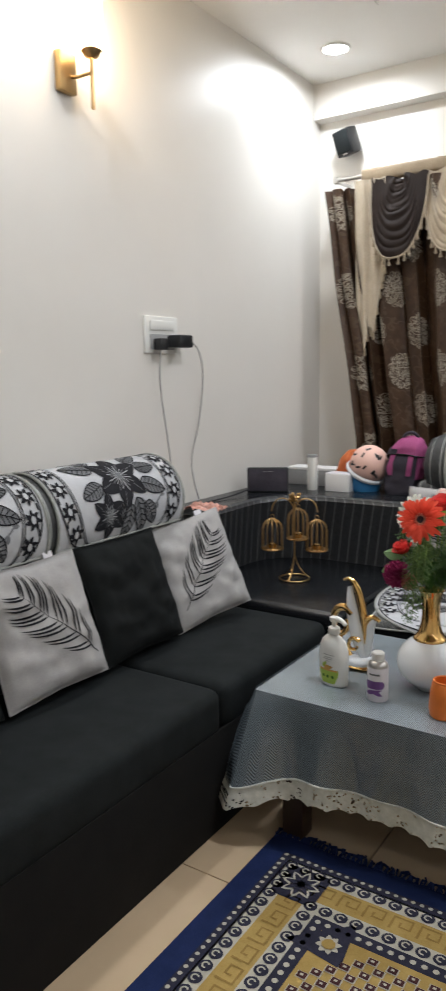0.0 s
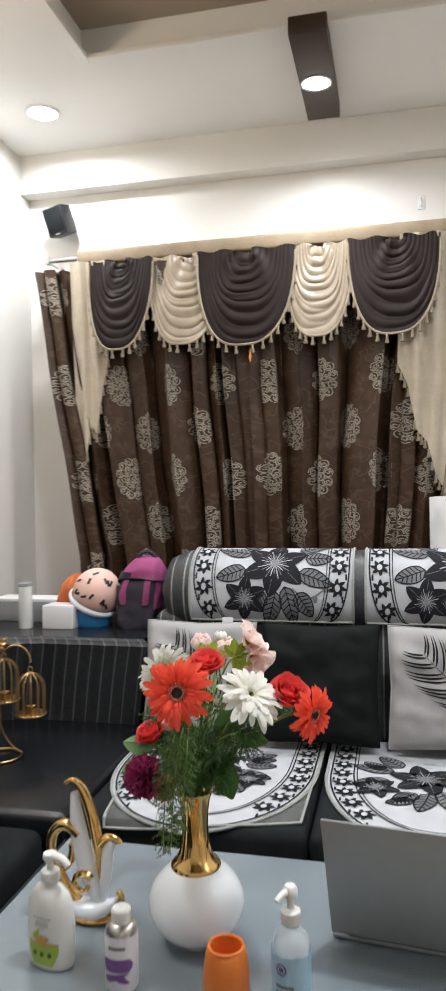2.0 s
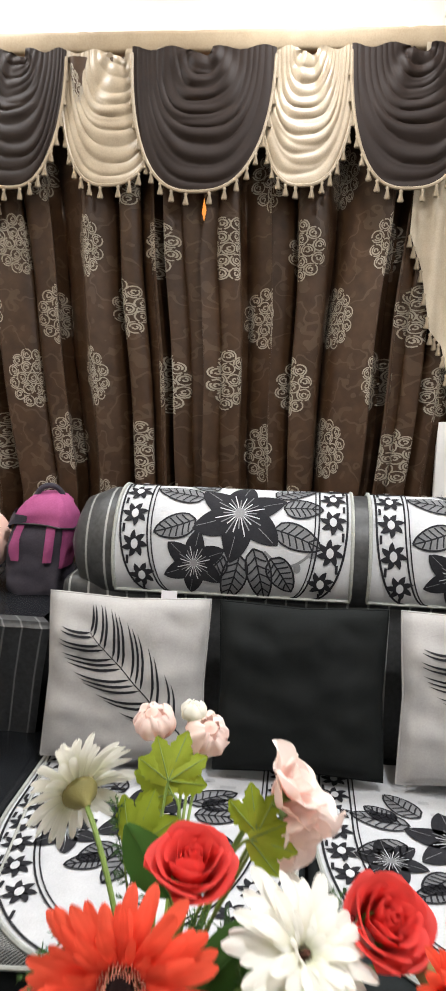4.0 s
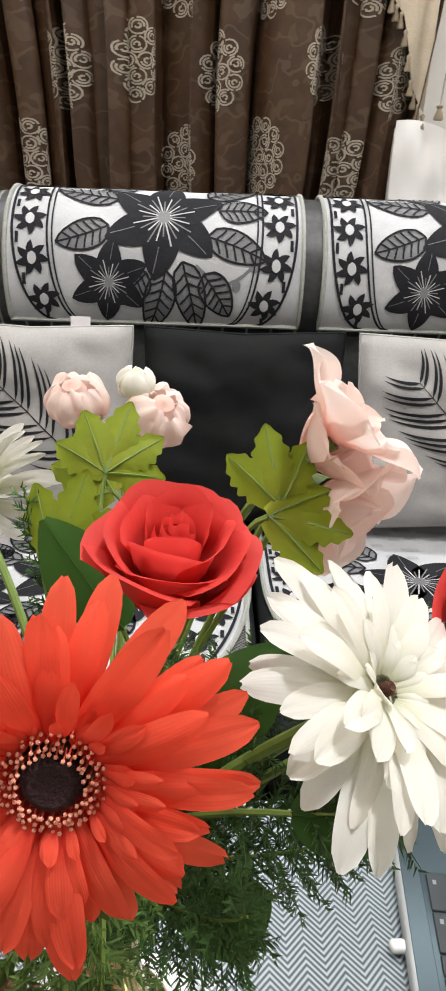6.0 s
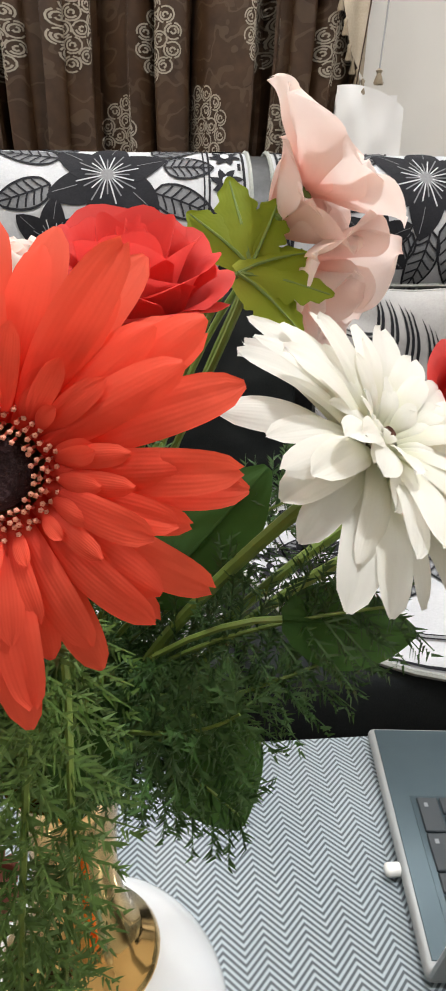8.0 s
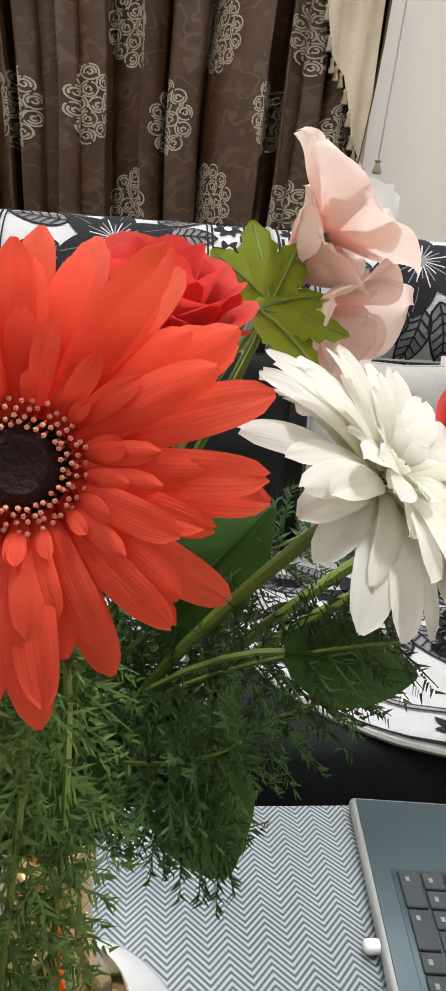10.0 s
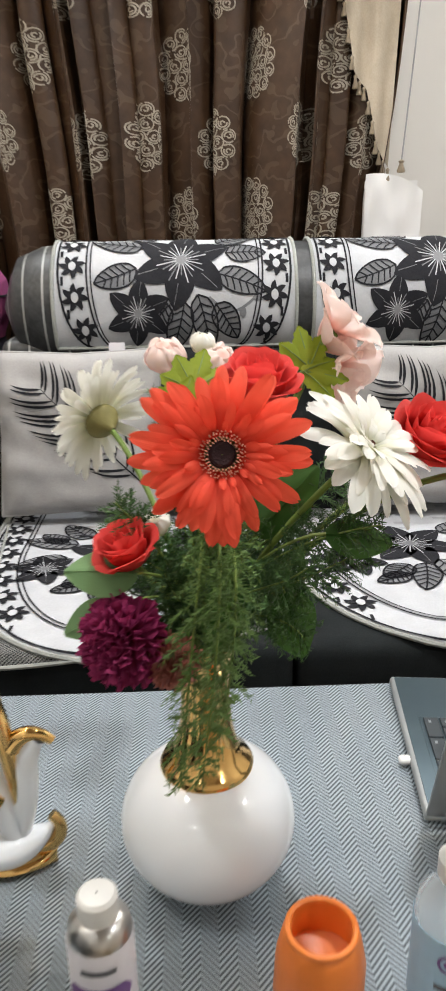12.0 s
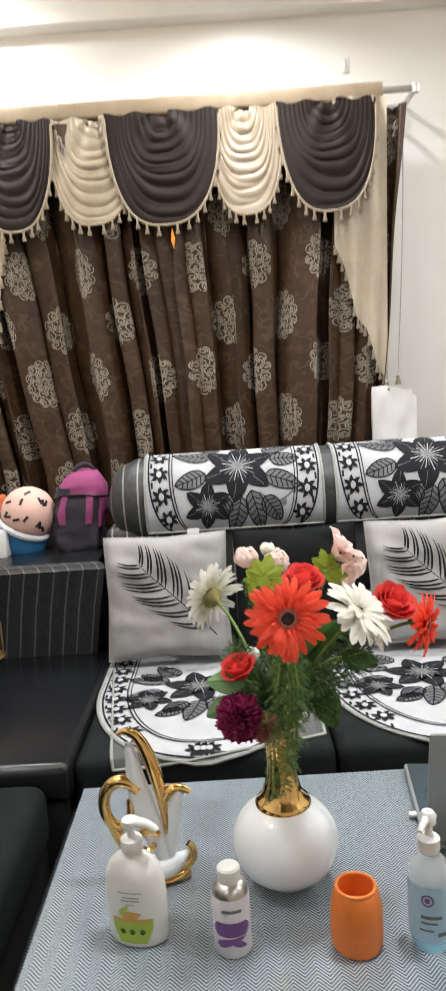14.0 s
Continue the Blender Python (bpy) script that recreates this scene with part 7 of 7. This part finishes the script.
def bouquet():
    red = (MAT["gerbera"], MAT["disc"], MAT["stamen"])
    ivory = (MAT["white_petal"], MAT["disc_brown"], MAT["pale_stamen"])
    gerbera((-0.182, 1.401, 0.926), (0.02, -1, 0.24), 0.0550, red, "large orange-red gerbera with a dark centre", 0, 1, cup=5)
    gerbera((0.030, 1.490, 0.874), (0.80, -0.50, -0.10), 0.046, red, "orange-red gerbera turned to the side", 10, 21)
    gerbera((-0.073, 1.461, 0.911), (0.55, -0.36, 0.74), 0.058, ivory, "ivory white gerbera leaning outwards", 0, 41, cup=2, eye=0.30, broad=1.25)
    gerbera((-0.298, 1.690, 0.883), (-0.62, 0.70, 0.30), 0.060, ivory, "ivory gerbera seen from behind its green calyx", 0, 61, broad=0.82, calyx=1.25)
    rose((-0.151, 1.472, 0.963), (0.12, -0.22, 0.97), 0.0243, MAT["rose"], "full crimson rose in bloom", 3)
    rose((-0.012, 1.505, 0.910), (0.35, -0.5, 0.75), 0.027, MAT["rose"], "crimson rose beside the side gerbera", 7)
    rose((-0.256, 1.472, 0.835), (-0.40, -0.20, 0.88), 0.0215, MAT["rose"], "crimson rosebud low in the bunch", 9)
    open_bloom((-0.089, 1.530, 0.986), (0.55, 0.05, 0.58), 0.036, MAT["pink_petal"], "pale pink blossom at the top", 6, 26, 2)
    open_bloom((-0.097, 1.545, 0.972), (0.60, -0.30, 0.45), 0.034, MAT["pink_petal"], "pale pink blossom half open", 6, 46, 2)
    open_bloom((-0.087, 1.548, 0.956), (0.50, -0.55, -0.35), 0.041, MAT["pink_petal"], "pale pink silk blossom", 6, 34, 3)
    bud((-0.229, 1.735, 0.938), (-0.1, -0.4, 0.8), 0.0225, MAT["pink_petal"], "small pale pink bud", 1)
    bud((-0.172, 1.735, 0.928), (0.2, -0.5, 0.7), 0.025, MAT["pink_petal"], "pale pink half-open bud", 2)
    bud((-0.196, 1.70, 0.905), (0, -0.8, 0.4), 0.014, MAT["pink_petal"], "tiny pale pink bud", 3)
    bud((-0.188, 1.742, 0.950), (0, -0.2, 0.9), 0.014, MAT["white_petal"], "small closed white bud", 4)
    bud((-0.232, 1.50, 0.842), (-0.1, -0.7, 0.6), 0.012, MAT["white_petal"], "small white bud among the leaves", 6)
    carnation((-0.257, 1.447, 0.766), (-0.35, -0.85, 0.25), 0.034, MAT["purple_petal"], "deep magenta ruffled carnation bloom", 2)
    carnation((-0.221, 1.438, 0.752), (0.1, -0.9, 0.1), 0.021, MAT["coral_petal"], "dusty coral ruffled carnation", 6)
    lobed_leaf((-0.109, 1.518, 0.960), (0.1, -0.9, 0.35), 0.035, MAT["leaf_lime"], "lime green lobed leaf", 98, 3, 1)
    lobed_leaf((-0.114, 1.512, 0.958), (0.0, -0.7, 0.7), 0.036, MAT["leaf_lime"], "lime green lobed leaf", -8, 3, 2)
    lobed_leaf((-0.200, 1.66, 0.915), (0.1, -0.8, 0.5), 0.050, MAT["leaf_lime"], "lime green lobed leaf", 70, 5, 3)
    lobed_leaf((-0.195, 1.655, 0.905), (-0.2, -0.8, 0.5), 0.048, MAT["leaf_lime"], "lime green lobed leaf", 165, 3, 4)
    lobed_leaf((-0.215, 1.58, 0.895), (-0.2, -0.9, 0.3), 0.052, MAT["leaf_lime"], "green lobed silk leaf", 80, 3, 5)
    simple_leaf((-0.246, 1.465, 0.814), (-0.95, -0.05, 0.12), (0.1, -0.7, 0.7), 0.056, 0.040, MAT["leaf_pale"], "pale green oval silk leaf")
    simple_leaf((-0.262, 1.465, 0.785), (-0.75, -0.1, -0.35), (0.0, -0.9, 0.4), 0.05, 0.032, MAT["leaf_pale"], "pale green oval silk leaf")
    simple_leaf((-0.13, 1.48, 0.785), (0.30, -0.05, -0.9), (0.2, -0.9, 0.3), 0.066, 0.044, MAT["leaf_green"], "dark green oval silk leaf")
    simple_leaf((-0.15, 1.52, 0.82), (0.5, 0.2, 0.5), (0.1, -0.7, 0.6), 0.08, 0.045, MAT["leaf_green"], "dark green oval silk leaf")
    simple_leaf((-0.17, 1.49, 0.80), (-0.2, -0.1, -0.9), (0.1, -1, 0.1), 0.08, 0.04, MAT["leaf_green"], "dark green oval silk leaf")
    simple_leaf((-0.18, 1.56, 0.87), (-0.4, -0.1, 0.7), (0.1, -1, 0.3), 0.07, 0.04, MAT["leaf_green"], "dark green oval silk leaf")
    for p, d, n in (((-0.10, 1.47, 0.84), (0.9, 0.0, -0.1), (0.1, -0.7, 0.7)), ((-0.175, 1.47, 0.80), (-0.2, -0.1, -0.8), (-0.2, -0.9, 0.4))):
        simple_leaf(p, d, n, 0.055, 0.034, MAT["leaf_green"], "dark green oval silk leaf")
    g, l = MAT["fern"], MAT["fern_light"]
    up = "feathery green asparagus fern spray"
    M = MOUTH
    fern_spray([M, M + Vector((0.0, -0.03, 0.10)), Vector((-0.185, 1.425, 0.90)), Vector((-0.178, 1.405, 0.875))], 0.030, l, up, 1)
    for k, (dx, dy, low) in enumerate(((0.0, 0.0, 0.665), (-0.018, 0.012, 0.645), (0.014, 0.014, 0.69))):
        fern_spray([Vector((-0.185 + dx * 0.4, 1.46, 0.865)), Vector((-0.180 + dx, 1.385 + dy, 0.85)), Vector((-0.190 + dx, 1.385 + dy, 0.76)), Vector((-0.200 + dx, 1.41 + dy, low))],
                   0.030, l, "light green fern hanging in front of the vase", 20 + k, twigs=72)
    for k in range(12):
        a = -2.9 + 0.5 * k
        q = M + Vector((0.085 * math.cos(a), 0.055 * math.sin(a) - 0.03, 0.10 + 0.035 * math.sin(k * 2.4)))
        fern_spray([M, M + Vector((0, 0, 0.06)), M.lerp(q, 0.6) + Vector((0, 0, 0.03)), q], 0.040, g, up, 40 + k, twigs=64)
    fern_spray([M, M + Vector((0.02, -0.02, 0.09)), Vector((-0.11, 1.47, 0.84)), Vector((-0.06, 1.46, 0.85))], 0.042, g, up, 4, twigs=90)
    fern_spray([M, M + Vector((0.03, -0.02, 0.06)), Vector((-0.11, 1.47, 0.80)), Vector((-0.070, 1.48, 0.820))], 0.034, g, up, 5, twigs=90)
    fern_spray([M, M + Vector((0.02, -0.03, 0.06)), Vector((-0.13, 1.46, 0.78)), Vector((-0.115, 1.465, 0.75))], 0.032, g, up, 6)
    fern_spray([M, M + Vector((0.01, -0.03, 0.08)), Vector((-0.15, 1.44, 0.80)), Vector((-0.12, 1.43, 0.83))], 0.040, g, up, 7, twigs=90)
    fern_spray([M, M + Vector((-0.02, -0.01, 0.09)), Vector((-0.24, 1.48, 0.84)), Vector((-0.26, 1.47, 0.87))], 0.032, g, up, 8)
    fern_spray([M, M + Vector((-0.01, 0.01, 0.10)), Vector((-0.22, 1.58, 0.86)), Vector((-0.235, 1.60, 0.93))], 0.018, g, up, 9)
    fern_spray([M, M + Vector((0.02, 0.02, 0.10)), Vector((-0.09, 1.56, 0.86)), Vector((-0.02, 1.58, 0.86))], 0.040, g, up, 10, twigs=90)
    fern_spray([M, M + Vector((0.01, -0.01, 0.08)), Vector((-0.16, 1.50, 0.84)), Vector((-0.15, 1.50, 0.90))], 0.032, g, up, 11)
    fern_spray([M, M + Vector((-0.01, -0.02, 0.05)), Vector((-0.22, 1.48, 0.78)), Vector((-0.225, 1.46, 0.815))], 0.030, g, up, 12)


# ---- put the place together ----
MAT["stripe_y"] = pinstripe("striped_leatherette_along", 1, 0.047)
n_ = Nodes("striped_curved_back")
sep_ = n_.add("ShaderNodeSeparateXYZ")
n_.link(n_.coord(which="UV"), sep_.inputs[0])
fr_ = n_.math("FRACT", n_.math("MULTIPLY", sep_.outputs[0], 24.0))
ln_ = n_.math("LESS_THAN", n_.math("ABSOLUTE", n_.math("SUBTRACT", fr_, 0.5)), 0.05)
base_ = n_.ramp(n_.noise(90, 5), [(0.3, (0.016, 0.017, 0.019)), (0.7, (0.036, 0.038, 0.041))])
MAT["stripe_s"] = n_.set(colour=n_.mix(ln_, base_, (0.13, 0.135, 0.135)), rough=0.42)
MAT["pale_stamen"] = plain("pale_stamen", (0.62, 0.56, 0.36), 0.6, 0.2, 100)
MAT["pale_grey"] = fabric("pale_grey_weave", (0.34, 0.35, 0.37), (0.45, 0.46, 0.48))
MAT["wrapper"] = plain("red_wrapper", (0.55, 0.28, 0.22), 0.35, 0.6, 60)
MAT["disc_brown"] = plain("brown_flower_disc", (0.10, 0.035, 0.02), 0.9, 0.4, 200, 0.6, 700)
MAT["rug_key"] = fabric("dark_gold_pile", (0.24, 0.15, 0.04), (0.34, 0.22, 0.07), bump=0.8)

room()
for x, y, watts in DOWNLIGHTS_AND_FILL:
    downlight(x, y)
recess_fill_light()
box_spotlight()
sconce()
socket()
speaker()
curtains()
back_sofa()
left_sofa()
corner_unit()

for i, (a, b) in enumerate(((-0.508, 0.034), (0.074, 0.614), (0.656, 1.196))):
    throw("sofa_throw", roll_map("x"), a, b, 0.0, 0.42, "white throw with black flowers over the sofa bolster", 0.3 + 0.7 * i, (0.5 * (a + b), BACK["y"], BACK["z"]))
for i, (a, b) in enumerate(((1.10, 1.70), (0.47, 1.06), (-0.16, 0.43))):
    throw("sofa_throw", roll_map("y"), a, b, 0.0, 0.42, "white throw with black flowers over the long sofa bolster", 0.9 * i, (LEFT["x"], 0.5 * (a + b), LEFT["z"]))


def seat_map(u, v, lift):
    """Cloth on the seat of the sofa: v runs from the back to the front edge and hangs over it."""
    flat = 2.66 - 1.997
    if v < flat:
        return u, 2.66 - v, BACK["seat_z"] + lift
    q = v - flat
    r = 0.028
    w = min(q / r, math.pi / 2)
    rest = max(0.0, q - r * math.pi / 2)
    return u, BACK["seat_y0"] + 0.012 - (r + lift - 0.014) * math.sin(w), BACK["seat_z"] - r + (r + lift) * math.cos(w) - rest


for i, (a, b) in enumerate(((-0.640, -0.055), (-0.030, 0.555), (0.58, 1.165))):
    seat = throw("seat_throw", seat_map, a, b, 0.0, 0.698, "white throw with black flowers on the sofa seat", 0.5 + i, (0.5 * (a + b), 2.3, BACK["seat_z"]), scallop=True, seat=True)
    if i == 0:
        def net(p, q):
            u = lerp(lerp(-0.645, -0.058, p), lerp(-0.552, -0.066, p), q)
            return u, q * lerp(0.700, 0.615, p * p)
        part("net_border", Shape().grid(lambda p, q: seat_map(*net(p, q), 0.0015), 40, 50, uv=net), MAT["net"], seat, "sheer grey netting round the throw")
        rim = [net(0, k / 30) for k in range(31)] + [net(k / 30, 1) for k in range(1, 31)] + [net(1, 1 - k / 30) for k in range(1, 31)]
        part("net_hem", Shape().tube([seat_map(*q, 0.004) for q in rim], 0.0040, 6), MAT["binding"], seat, "grey crocheted hem")


def on_back(x, feather, label, flip=1, lean=-12, turn=0):
    m = Matrix.Translation((x, 2.570, 0.640)) @ pose(0, 0, 0, lean, 0, turn)
    return cushion(m, label, feather, flip=flip)


on_back(-0.455, True, "pale grey cushion with a black feather print")
on_back(-0.068, False, "plain black cushion leaning on the sofa back")
on_back(0.325, True, "pale grey cushion with a black feather print")
on_back(0.715, False, "plain black cushion leaning on the sofa back")


def on_left(y, feather, label, flip=1, lean=-20, turn=90, x=-1.085, tilt=0):
    m = Matrix.Translation((x, y, 0.615)) @ pose(0, 0, 0, 0, 0, turn) @ pose(0, 0, 0, lean, tilt, 0)
    return cushion(m, label, feather, flip=flip)


on_left(0.20, True, "pale grey cushion with a black feather print")
on_left(0.59, False, "plain black cushion on the long sofa")
on_left(0.975, True, "pale grey cushion with a black feather print")
on_left(1.345, False, "plain black cushion between two pale ones")
on_left(1.71, True, "pale grey cushion tilted at the end of the long sofa", lean=-22, turn=80, tilt=-6, flip=-1)

coffee_table()
tablecloth()
vase()
ornament()
lotion_bottle()
spray_can()
orange_cup()
sanitizer()
laptop()
birdcage_stand()
shelf_things()
paper_bag()
carpet()
bouquet()
floor_tiles()
